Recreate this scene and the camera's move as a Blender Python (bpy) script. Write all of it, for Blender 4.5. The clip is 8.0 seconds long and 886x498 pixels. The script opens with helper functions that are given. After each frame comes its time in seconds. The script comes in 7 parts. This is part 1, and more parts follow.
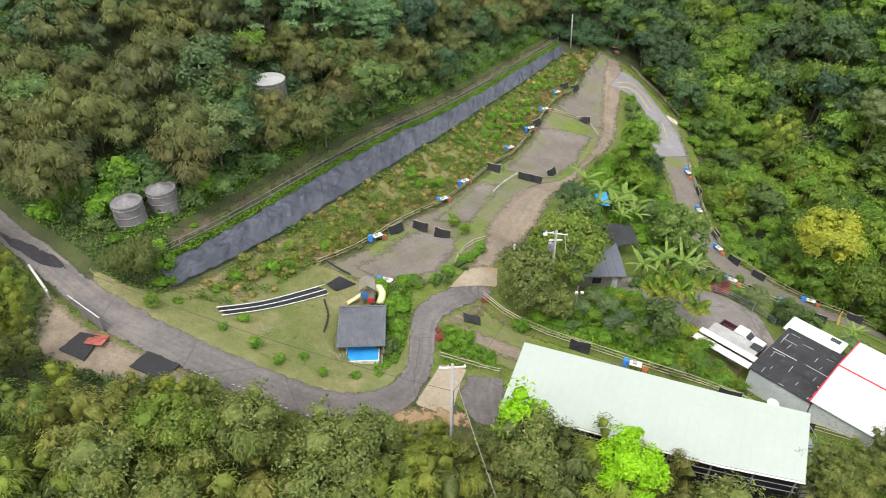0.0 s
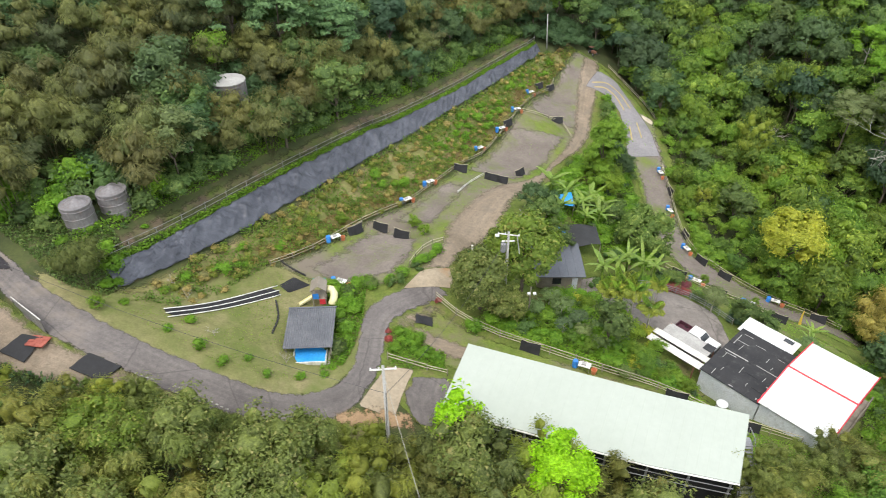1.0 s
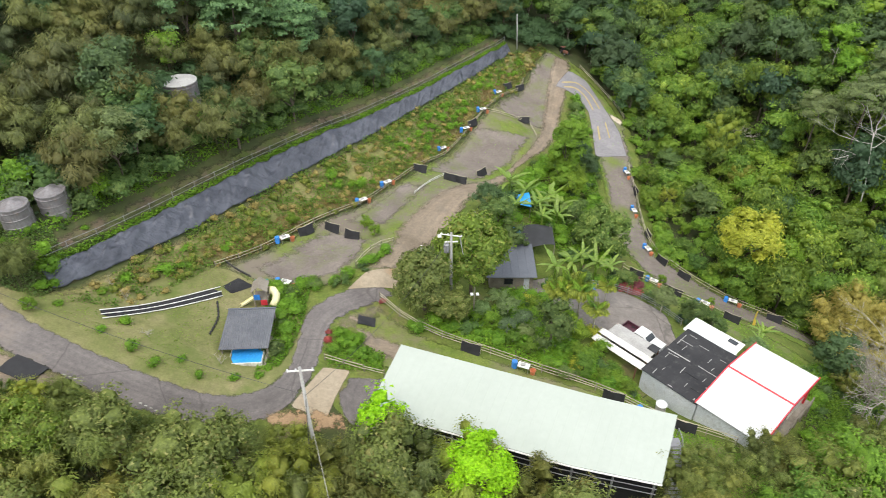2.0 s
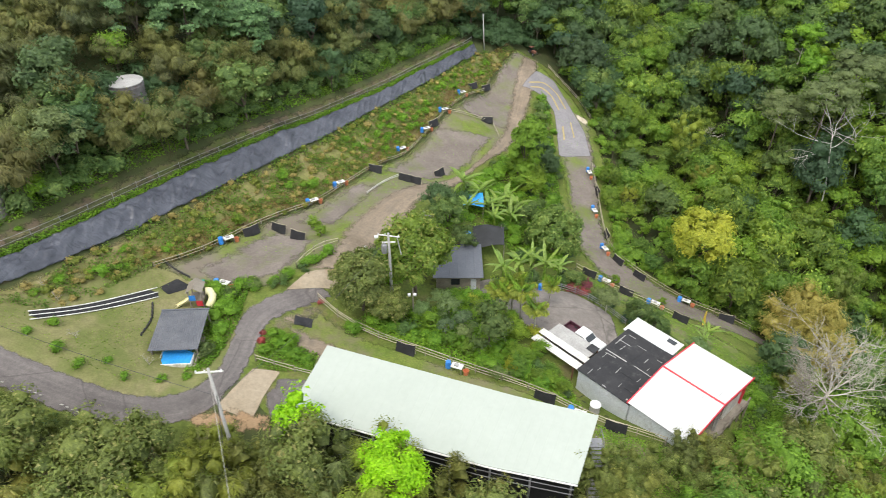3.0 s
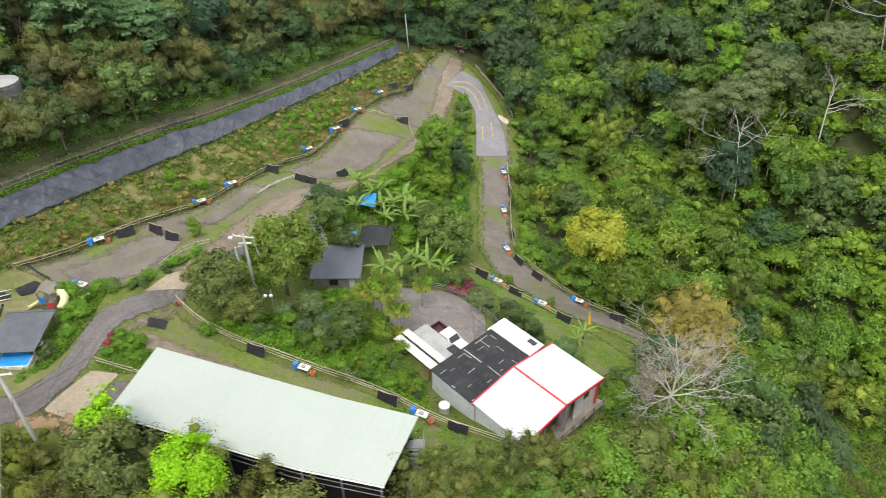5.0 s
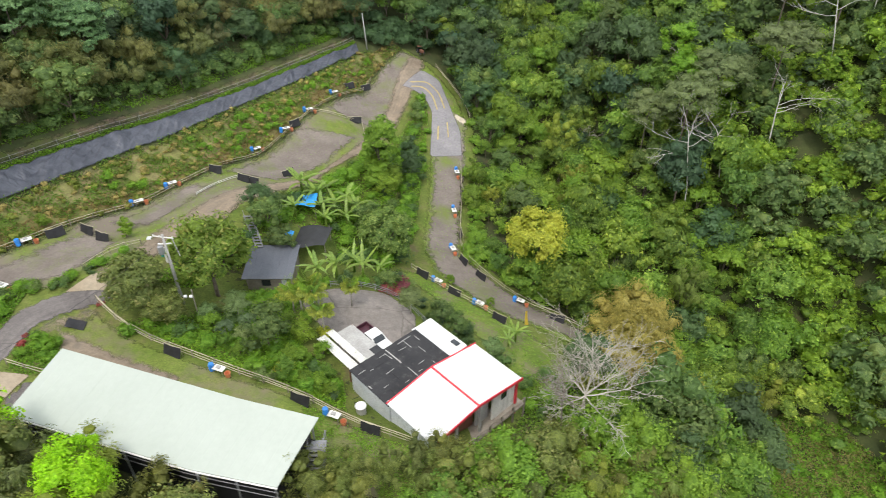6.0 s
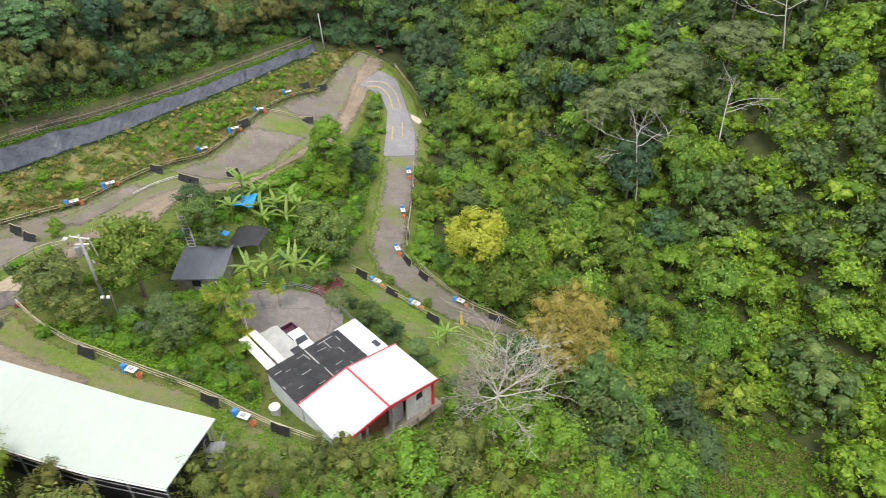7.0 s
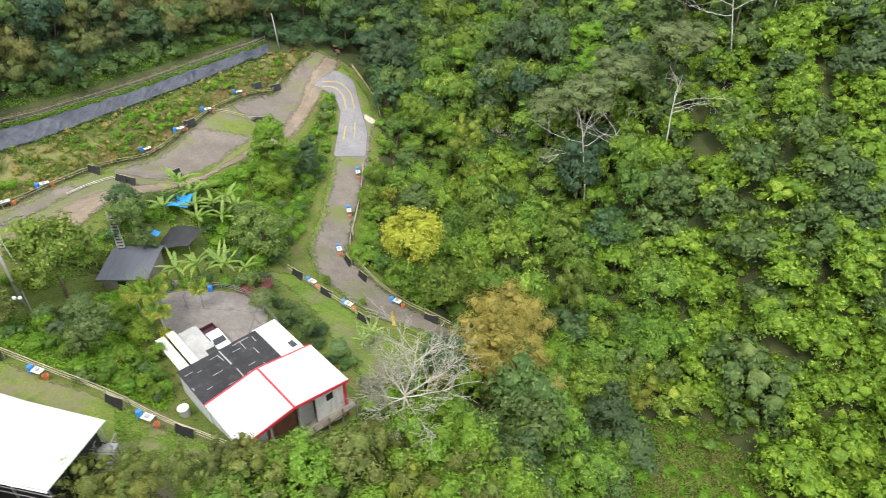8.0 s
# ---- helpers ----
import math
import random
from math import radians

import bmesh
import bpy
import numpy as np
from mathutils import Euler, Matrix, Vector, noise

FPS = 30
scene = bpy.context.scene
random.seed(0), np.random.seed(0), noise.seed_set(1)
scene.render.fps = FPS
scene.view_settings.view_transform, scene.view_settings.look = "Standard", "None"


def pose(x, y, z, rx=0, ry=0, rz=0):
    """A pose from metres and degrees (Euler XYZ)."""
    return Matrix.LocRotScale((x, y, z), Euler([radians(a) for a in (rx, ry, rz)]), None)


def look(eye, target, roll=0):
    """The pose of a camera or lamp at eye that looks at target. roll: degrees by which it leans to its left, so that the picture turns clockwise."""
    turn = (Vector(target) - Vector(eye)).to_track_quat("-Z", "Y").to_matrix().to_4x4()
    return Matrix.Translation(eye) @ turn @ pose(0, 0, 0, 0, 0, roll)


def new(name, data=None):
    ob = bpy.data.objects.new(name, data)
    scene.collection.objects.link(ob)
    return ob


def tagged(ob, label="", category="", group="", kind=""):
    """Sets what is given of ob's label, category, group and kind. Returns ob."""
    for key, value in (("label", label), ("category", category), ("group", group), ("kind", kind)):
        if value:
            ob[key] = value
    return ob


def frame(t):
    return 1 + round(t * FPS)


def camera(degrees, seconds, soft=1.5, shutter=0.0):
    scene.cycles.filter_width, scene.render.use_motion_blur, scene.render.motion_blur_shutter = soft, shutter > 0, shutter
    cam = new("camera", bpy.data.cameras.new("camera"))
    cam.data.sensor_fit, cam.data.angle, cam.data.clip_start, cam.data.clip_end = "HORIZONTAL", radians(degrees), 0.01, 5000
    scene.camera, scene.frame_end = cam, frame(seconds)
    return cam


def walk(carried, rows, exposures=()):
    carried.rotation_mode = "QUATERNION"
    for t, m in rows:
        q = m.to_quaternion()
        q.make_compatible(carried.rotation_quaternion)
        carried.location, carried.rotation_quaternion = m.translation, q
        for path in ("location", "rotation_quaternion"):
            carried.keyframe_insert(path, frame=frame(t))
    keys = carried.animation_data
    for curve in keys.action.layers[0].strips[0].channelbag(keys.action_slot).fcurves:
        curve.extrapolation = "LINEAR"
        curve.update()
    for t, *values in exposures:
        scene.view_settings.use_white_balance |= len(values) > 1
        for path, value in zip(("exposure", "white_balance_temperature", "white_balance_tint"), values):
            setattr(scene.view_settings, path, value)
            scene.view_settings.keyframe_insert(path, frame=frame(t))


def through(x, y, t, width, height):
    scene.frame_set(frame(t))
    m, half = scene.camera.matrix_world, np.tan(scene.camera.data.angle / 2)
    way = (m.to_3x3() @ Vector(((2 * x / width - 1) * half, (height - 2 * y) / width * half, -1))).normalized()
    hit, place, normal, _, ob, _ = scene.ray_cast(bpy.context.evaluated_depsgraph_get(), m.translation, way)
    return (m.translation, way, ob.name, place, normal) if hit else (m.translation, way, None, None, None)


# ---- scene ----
cam = camera(68.1, 8.0, soft=0.75, shutter=0.5)
PATH = [  # seconds, x, y, z, rx, ry, rz
    (0.0, 0.003, 0.004, 52.259, 53.723, -0.001, -0.010),
    (0.5, 2.366, 0.047, 52.435, 53.639, 0.019, 0.009),
    (1.0, 5.109, 0.083, 52.555, 53.585, 0.032, -0.003),
    (1.5, 8.062, 0.115, 52.630, 53.552, 0.040, -0.042),
    (3.0, 17.695, 0.199, 52.696, 53.519, 0.031, -0.264),
    (3.5, 21.182, 0.226, 52.691, 53.514, 0.018, -0.359),
    (4.0, 24.833, 0.254, 52.680, 53.507, -0.000, -0.459),
    (4.5, 28.650, 0.282, 52.666, 53.498, -0.023, -0.563),
    (5.0, 32.611, 0.310, 52.650, 53.486, -0.049, -0.667),
    (6.5, 44.996, 0.383, 52.564, 53.459, -0.148, -0.978),
    (7.0, 49.200, 0.399, 52.507, 53.466, -0.185, -1.082),
    (7.5, 53.487, 0.406, 52.423, 53.490, -0.223, -1.187),
    (8.0, 57.997, 0.403, 52.302, 53.538, -0.260, -1.297),
]
walk(cam, [(row[0], pose(*row[1:])) for row in PATH], exposures=((0.0, 1.04), (3.0, 1.02), (5.0, 0.95), (6.5, 1.02), (7.2, 1.14), (8.0, 1.27)))
# ---------------------------------------------------------------- sky and light: a bright overcast day
SUN_HEIGHT, SUN_ROUND = radians(62), radians(205)
world = bpy.data.worlds.new("overcast_sky")
scene.world = world
world.use_nodes = True
wn, wl = world.node_tree.nodes, world.node_tree.links
wn.clear()
sky = wn.new("ShaderNodeTexSky")
sky.sky_type, sky.sun_disc = "NISHITA", False
sky.sun_elevation, sky.sun_rotation = SUN_HEIGHT, SUN_ROUND
sky.air_density, sky.dust_density, sky.ozone_density = 1.0, 4.0, 1.0
veil = wn.new("ShaderNodeMix")
veil.data_type = "RGBA"
veil.inputs["Factor"].default_value = 0.72
veil.inputs["B"].default_value = (7.6, 7.9, 8.1, 1)
wl.new(sky.outputs["Color"], veil.inputs["A"])
background = wn.new("ShaderNodeBackground")
background.inputs["Strength"].default_value = 0.117
wl.new(veil.outputs["Result"], background.inputs["Color"])
out = wn.new("ShaderNodeOutputWorld")
wl.new(background.outputs["Background"], out.inputs["Surface"])
sun = new("sun", bpy.data.lights.new("sun", "SUN"))
sun.data.energy, sun.data.angle, sun.data.color = 0.95, radians(16), (1.0, 0.965, 0.9)
toward = Vector((math.sin(SUN_ROUND) * math.cos(SUN_HEIGHT), math.cos(SUN_ROUND) * math.cos(SUN_HEIGHT), math.sin(SUN_HEIGHT)))
sun.matrix_world = look(toward * 200, (0, 0, 0))
scene.view_settings.exposure = 1.0
# ---------------------------------------------------------------- materials
def fresh(name):
    m = bpy.data.materials.new(name)
    m.use_nodes = True
    n, l = m.node_tree.nodes, m.node_tree.links
    return m, n, l, n["Principled BSDF"], n["Material Output"]


def noise_node(n, l, vector, scale, detail=4.0, rough=0.55):
    t = n.new("ShaderNodeTexNoise")
    t.inputs["Scale"].default_value, t.inputs["Detail"].default_value, t.inputs["Roughness"].default_value = scale, detail, rough
    if vector:
        l.new(vector, t.inputs["Vector"])
    return t.outputs["Fac"]


def ramp(n, l, fac, stops):
    r = n.new("ShaderNodeValToRGB")
    e = r.color_ramp.elements
    while len(e) < len(stops):
        e.new(0.5)
    for k, (p, c) in enumerate(stops):
        e[k].position, e[k].color = p, (*c, 1)
    l.new(fac, r.inputs["Fac"])
    return r.outputs["Color"]


def mix(n, l, fac, a, b, kind="MIX"):
    m = n.new("ShaderNodeMix")
    m.data_type, m.blend_type = "RGBA", kind
    for name, v in (("Factor", fac), ("A", a), ("B", b)):
        if isinstance(v, (int, float)):
            m.inputs[name].default_value = v
        elif isinstance(v, tuple):
            m.inputs[name].default_value = (*v, 1)
        else:
            l.new(v, m.inputs[name])
    return m.outputs["Result"]


def maths(n, l, kind, a, b=0.0):
    m = n.new("ShaderNodeMath")
    m.operation = kind
    for k, v in enumerate((a, b)):
        if isinstance(v, (int, float)):
            m.inputs[k].default_value = v
        else:
            l.new(v, m.inputs[k])
    return m.outputs[0]


def bumped(n, l, bsdf, height, strength, distance):
    b = n.new("ShaderNodeBump")
    b.inputs["Strength"].default_value, b.inputs["Distance"].default_value = strength, distance
    l.new(height, b.inputs["Height"])
    l.new(b.outputs["Normal"], bsdf.inputs["Normal"])


def surface(name, a, b, stain=None, scale=0.6, fine=9.0, rough=0.8, metal=0.0, bump=0.3, streak=None, varied=0.0, mottle=0.55):
    """A weathered surface: two colours by broad and fine grain, stains of a third, and relief."""
    m, n, l, bsdf, _ = fresh(name)
    at = n.new("ShaderNodeTexCoord").outputs["Object"]
    broad = noise_node(n, l, at, scale, 5)
    small = noise_node(n, l, at, fine, 6, 0.65)
    colour = mix(n, l, ramp(n, l, broad, ((0.32, (0, 0, 0)), (0.68, (1, 1, 1)))), a, b)
    colour = mix(n, l, mottle, colour, ramp(n, l, small, ((0.25, (0.55, 0.55, 0.55)), (0.75, (1.35, 1.35, 1.35)))), "MULTIPLY")
    if stain:
        spots = noise_node(n, l, at, scale * 2.7, 6, 0.7)
        colour = mix(n, l, ramp(n, l, spots, ((0.55, (0, 0, 0)), (0.72, (0.8, 0.8, 0.8)))), colour, stain)
    if streak:
        stretch = n.new("ShaderNodeMapping")
        stretch.inputs["Scale"].default_value = streak
        l.new(at, stretch.inputs["Vector"])
        lines = noise_node(n, l, stretch.outputs["Vector"], 1.0, 4)
        colour = mix(n, l, 0.5, colour, ramp(n, l, lines, ((0.35, (0.72, 0.71, 0.68)), (0.6, (1.1, 1.1, 1.1)))), "MULTIPLY")
    if varied:
        info = n.new("ShaderNodeObjectInfo").outputs["Random"]
        colour = mix(n, l, 1.0, colour, ramp(n, l, info, ((0, (1 - varied,) * 3), (1, (1 + varied,) * 3))), "MULTIPLY")
    l.new(colour, bsdf.inputs["Base Color"])
    bsdf.inputs["Roughness"].default_value, bsdf.inputs["Metallic"].default_value = rough, metal
    bumped(n, l, bsdf, small, bump, 0.03)
    return m


def creased(name, a, b):
    """Thin plastic film: long sharp creases in two directions over broad dull patches."""
    m, n, l, bsdf, _ = fresh(name)
    at = n.new("ShaderNodeTexCoord").outputs["Object"]
    colour = mix(n, l, ramp(n, l, noise_node(n, l, at, 0.45, 5), ((0.35, (0, 0, 0)), (0.65, (1, 1, 1)))), a, b)
    height = None
    for turn, size in ((20, (0.25, 1.1, 0.5)), (80, (0.3, 1.3, 0.5)), (140, (0.5, 2.2, 1.0))):
        stretch = n.new("ShaderNodeMapping")
        stretch.inputs["Rotation"].default_value = (0, 0, radians(turn))
        stretch.inputs["Scale"].default_value = size
        l.new(at, stretch.inputs["Vector"])
        lines = noise_node(n, l, stretch.outputs["Vector"], 1.0, 3, 0.6)
        ridge = maths(n, l, "ABSOLUTE", maths(n, l, "SUBTRACT", lines, 0.5))
        height = ridge if height is None else maths(n, l, "ADD", height, ridge)
    # highlights of the creases put into the colour: paler along the crease lines
    crease_glint = ramp(n, l, height, ((0.05, (1.35, 1.35, 1.35)), (0.3, (0.85, 0.85, 0.85))))
    l.new(mix(n, l, 0.4, colour, crease_glint, "MULTIPLY"), bsdf.inputs["Base Color"])
    bsdf.inputs["Roughness"].default_value = 0.42
    bumped(n, l, bsdf, height, 0.32, 0.7)
    return m


def leafy(name, dark, light, tip=None, through=0.42, rough=0.55, fleck=0.6, grainy=0.9, cast=1.0, relief=0.7):
    """Leaves: every leaf its own tone, every plant its own cast, some light through them, fine leafy relief."""
    m, n, l, bsdf, out = fresh(name)
    leaf = n.new("ShaderNodeNewGeometry").outputs["Random Per Island"]
    plant = n.new("ShaderNodeObjectInfo").outputs["Random"]
    at = n.new("ShaderNodeTexCoord").outputs["Object"]
    patch = noise_node(n, l, at, 0.5, 3)
    f = maths(n, l, "ADD", maths(n, l, "MULTIPLY", leaf, fleck), maths(n, l, "MULTIPLY", ramp(n, l, patch, ((0.35, (0, 0, 0)), (0.65, (1, 1, 1)))), 1 - fleck))
    colour = mix(n, l, f, dark, light)
    if tip:
        colour = mix(n, l, ramp(n, l, leaf, ((0.84, (0, 0, 0)), (0.94, (0.7, 0.7, 0.7)))), colour, tip)
    colour = mix(n, l, cast, colour, ramp(n, l, plant, ((0, (0.62, 0.8, 0.92)), (0.3, (0.9, 0.86, 0.72)), (0.6, (0.92, 1.1, 0.9)), (1, (1.3, 1.2, 0.95)))), "MULTIPLY")
    grain = noise_node(n, l, at, 5.5, 4, 0.75)
    colour = mix(n, l, grainy, colour, ramp(n, l, grain, ((0.36, (0.64, 0.68, 0.68)), (0.5, (1.0, 1.0, 1.0)), (0.66, (1.4, 1.36, 1.25)))), "MULTIPLY")
    l.new(colour, bsdf.inputs["Base Color"])
    bsdf.inputs["Roughness"].default_value = rough
    bsdf.inputs["Specular IOR Level"].default_value = 0.42
    bumped(n, l, bsdf, grain, relief, 0.1)
    glow = n.new("ShaderNodeBsdfTranslucent")
    l.new(colour, glow.inputs["Color"])
    both = n.new("ShaderNodeMixShader")
    both.inputs["Fac"].default_value = through
    l.new(bsdf.outputs["BSDF"], both.inputs[1])
    l.new(glow.outputs["BSDF"], both.inputs[2])
    l.new(both.outputs["Shader"], out.inputs["Surface"])
    return m


def sheet_cover(name, stops, scale, fine, patch=None, patch_amount=0.5, patch_scale=0.35, ragged=0.6, rough=0.9, bump=0.4, ruts=None, crisp=1.0, cracks=0.0, blend=0.55, grain=0.75):
    """A cover on the ground whose ragged rim lets the ground below show."""
    m, n, l, bsdf, out = fresh(name)
    at = n.new("ShaderNodeTexCoord").outputs["Object"]
    broad, small = noise_node(n, l, at, scale, 6, 0.6), noise_node(n, l, at, fine, 6, 0.7)
    colour = ramp(n, l, broad, stops)
    colour = mix(n, l, grain, colour, ramp(n, l, small, ((0.3, (0.5, 0.5, 0.5)), (0.7, (1.4, 1.4, 1.4)))), "MULTIPLY")
    middle = noise_node(n, l, at, fine * 0.22, 4, 0.6)
    colour = mix(n, l, 0.45, colour, ramp(n, l, middle, ((0.32, (0.66, 0.67, 0.66)), (0.68, (1.28, 1.26, 1.24)))), "MULTIPLY")
    if patch:
        spots = noise_node(n, l, at, patch_scale, 7, 0.68)
        colour = mix(n, l, ramp(n, l, spots, ((1 - patch_amount - 0.08, (0, 0, 0)), (1 - patch_amount + 0.11, (1, 1, 1)))), colour, patch)
    if ruts:
        uv = n.new("ShaderNodeUVMap").outputs["UV"]
        stretch = n.new("ShaderNodeMapping")
        stretch.inputs["Scale"].default_value = (0.05, 7, 1)
        l.new(uv, stretch.inputs["Vector"])
        lines = noise_node(n, l, stretch.outputs["Vector"], 1.0, 3)
        colour = mix(n, l, 0.5, colour, ramp(n, l, lines, ((0.35, (0.7, 0.7, 0.7)), (0.65, ruts))), "MULTIPLY")
    if cracks:
        warp = n.new("ShaderNodeTexNoise")
        warp.inputs["Scale"].default_value = 0.8
        l.new(at, warp.inputs["Vector"])
        cells = n.new("ShaderNodeTexVoronoi")
        cells.feature = "DISTANCE_TO_EDGE"
        cells.inputs["Scale"].default_value = cracks
        l.new(mix(n, l, 0.35, at, warp.outputs["Color"], "ADD"), cells.inputs["Vector"])
        colour = mix(n, l, ramp(n, l, cells.outputs["Distance"], ((0.002, (0.5, 0.5, 0.5)), (0.006, (0, 0, 0)))), colour, (0.06, 0.055, 0.05))
    l.new(colour, bsdf.inputs["Base Color"])
    bsdf.inputs["Roughness"].default_value = rough
    bsdf.inputs["Specular IOR Level"].default_value = 0.25
    bumped(n, l, bsdf, small, bump, 0.05)
    rim = n.new("ShaderNodeAttribute")
    rim.attribute_name = "rim"
    reach = maths(n, l, "MULTIPLY", rim.outputs["Fac"], crisp)
    edge = noise_node(n, l, at, 0.9, 6, 0.7)
    keep = maths(n, l, "ADD", reach, maths(n, l, "MULTIPLY", maths(n, l, "SUBTRACT", edge, 0.55), ragged * 4))
    keep = ramp(n, l, keep, ((0.0, (0, 0, 0)), (blend, (1, 1, 1))))
    clear = n.new("ShaderNodeBsdfTransparent")
    both = n.new("ShaderNodeMixShader")
    l.new(keep, both.inputs["Fac"])
    l.new(clear.outputs["BSDF"], both.inputs[1])
    l.new(bsdf.outputs["BSDF"], both.inputs[2])
    l.new(both.outputs["Shader"], out.inputs["Surface"])
    return m


GRASS = (0.115, 0.15, 0.028)
M = {}
M["earth"] = surface("undergrowth_floor", (0.036, 0.05, 0.014), (0.075, 0.09, 0.025), stain=(0.12, 0.085, 0.05), scale=0.25, fine=3.0, rough=0.95, bump=0.8)
M["lawn"] = sheet_cover("dry_lawn", ((0.3, (0.135, 0.15, 0.046)), (0.5, (0.195, 0.19, 0.078)), (0.72, (0.26, 0.225, 0.12))), 0.16, 6, patch=(0.115, 0.145, 0.036), patch_amount=0.46, patch_scale=0.22, ragged=0.5, grain=0.5)
M["weeds"] = sheet_cover("weedy_bank", ((0.3, (0.125, 0.15, 0.036)), (0.5, (0.21, 0.2, 0.075)), (0.72, (0.3, 0.235, 0.125))), 0.2, 4, patch=(0.11, 0.17, 0.03), patch_amount=0.38, patch_scale=0.25, ragged=0.5, bump=0.9, blend=1.0)
M["field"] = sheet_cover("field_grass", ((0.3, (0.11, 0.165, 0.025)), (0.55, (0.16, 0.2, 0.04)), (0.75, (0.22, 0.21, 0.09))), 0.2, 6, patch=(0.19, 0.16, 0.125), patch_amount=0.5, patch_scale=0.14, ragged=0.5, blend=1.0, grain=0.55)
M["green"] = sheet_cover("green_grass", ((0.3, (0.1, 0.16, 0.022)), (0.55, (0.15, 0.205, 0.035)), (0.75, (0.2, 0.21, 0.06))), 0.4, 6, patch=(0.19, 0.155, 0.11), patch_amount=0.42, patch_scale=0.24, ragged=0.7, blend=1.4)
M["gravel"] = sheet_cover("grey_gravel", ((0.3, (0.155, 0.13, 0.112)), (0.7, (0.24, 0.205, 0.18))), 0.3, 14, patch=(0.15, 0.18, 0.05), patch_amount=0.43, patch_scale=0.13, ragged=1.0, blend=2.2, grain=0.55)
M["dirt"] = sheet_cover("bare_dirt", ((0.3, (0.2, 0.158, 0.115)), (0.7, (0.31, 0.252, 0.19))), 0.25, 9, patch=(0.18, 0.15, 0.12), patch_amount=0.38, patch_scale=0.3, ragged=0.7, ruts=(1.15, 1.12, 1.1), blend=1.7, grain=0.5)
M["asphalt"] = sheet_cover("worn_asphalt", ((0.3, (0.125, 0.112, 0.108)), (0.7, (0.2, 0.18, 0.172))), 0.18, 11, patch=(0.24, 0.2, 0.165), patch_amount=0.36, patch_scale=0.18, ragged=0.35, ruts=(1.2, 1.18, 1.17), cracks=0.1, blend=0.25, grain=0.45)
M["fresh"] = sheet_cover("grey_asphalt_strip", ((0.3, (0.2, 0.19, 0.2)), (0.7, (0.27, 0.255, 0.26))), 0.25, 12, ragged=0.05, blend=0.25, grain=0.3)
M["patchwork"] = sheet_cover("dark_asphalt_patch", ((0.3, (0.03, 0.028, 0.032)), (0.7, (0.055, 0.05, 0.055))), 0.5, 9, ragged=0.5, blend=0.25)
M["apron"] = sheet_cover("tan_concrete", ((0.3, (0.29, 0.235, 0.165)), (0.7, (0.39, 0.325, 0.24))), 0.3, 10, patch=(0.36, 0.2, 0.09), patch_amount=0.36, patch_scale=0.25, ragged=0.08, crisp=2.0, blend=0.25, grain=0.3)
M["clay"] = sheet_cover("orange_clay", ((0.3, (0.28, 0.18, 0.1)), (0.7, (0.36, 0.25, 0.15))), 0.4, 8, ragged=0.9, grain=0.4)
M["yard"] = sheet_cover("stained_concrete_yard", ((0.3, (0.17, 0.15, 0.135)), (0.7, (0.27, 0.24, 0.22))), 0.25, 8, patch=(0.09, 0.08, 0.075), patch_amount=0.34, patch_scale=0.4, ragged=0.15, cracks=0.09, blend=0.25, grain=0.4)
M["line"] = sheet_cover("worn_yellow_line", ((0.3, (0.36, 0.29, 0.14)), (0.7, (0.45, 0.36, 0.18))), 2, 9, ragged=0.1, crisp=8.0, blend=0.25)
M["sand"] = sheet_cover("pale_sand", ((0.3, (0.5, 0.43, 0.33)), (0.7, (0.6, 0.53, 0.42))), 1, 8, ragged=0.4)
M["hill_dirt"] = sheet_cover("dark_earth_path", ((0.3, (0.085, 0.066, 0.044)), (0.7, (0.15, 0.115, 0.08))), 0.3, 8, patch=(0.08, 0.11, 0.022), patch_amount=0.48, ragged=0.6)
M["tarp"] = creased("black_plastic_sheet", (0.046, 0.05, 0.066), (0.084, 0.09, 0.112))
M["rubber"] = surface("black_rubber", (0.012, 0.012, 0.014), (0.022, 0.022, 0.025), scale=2, fine=20, rough=0.75)
M["white_roof"] = surface("pale_green_sheet_roof", (0.37, 0.405, 0.355), (0.395, 0.43, 0.38), scale=0.2, fine=2, rough=0.5, bump=0.03, mottle=0.1)
M["white_paint"] = surface("white_paint", (0.64, 0.64, 0.63), (0.71, 0.71, 0.7), stain=None, scale=0.3, fine=3, rough=0.5, bump=0.03, mottle=0.1)
M["old_white"] = surface("stained_white_paint", (0.62, 0.61, 0.57), (0.78, 0.77, 0.73), stain=(0.4, 0.36, 0.3), scale=0.6, fine=5, rough=0.6, streak=(3, 3, 0.3))
M["wall"] = surface("pale_blue_render", (0.5, 0.53, 0.57), (0.62, 0.64, 0.67), stain=(0.36, 0.36, 0.35), scale=0.5, fine=7, rough=0.85)
M["red"] = surface("red_trim_paint", (0.56, 0.03, 0.045), (0.68, 0.05, 0.07), scale=1, fine=8, rough=0.5)
M["bitumen"] = surface("black_bitumen_roof", (0.016, 0.016, 0.018), (0.034, 0.033, 0.035), stain=(0.075, 0.072, 0.07), scale=0.5, fine=6, rough=0.8)
M["grey_roof"] = surface("dark_grey_sheet_roof", (0.085, 0.092, 0.11), (0.11, 0.118, 0.138), scale=0.4, fine=5, rough=0.5, bump=0.1)
M["slate_roof"] = surface("slate_grey_corrugated_roof", (0.1, 0.105, 0.12), (0.15, 0.155, 0.17), stain=(0.19, 0.185, 0.18), scale=0.8, fine=7, rough=0.55)
M["steel"] = surface("galvanised_steel", (0.42, 0.43, 0.45), (0.55, 0.56, 0.58), stain=(0.3, 0.27, 0.24), scale=0.8, fine=6, rough=0.45, metal=0.75, streak=(4, 4, 0.4))
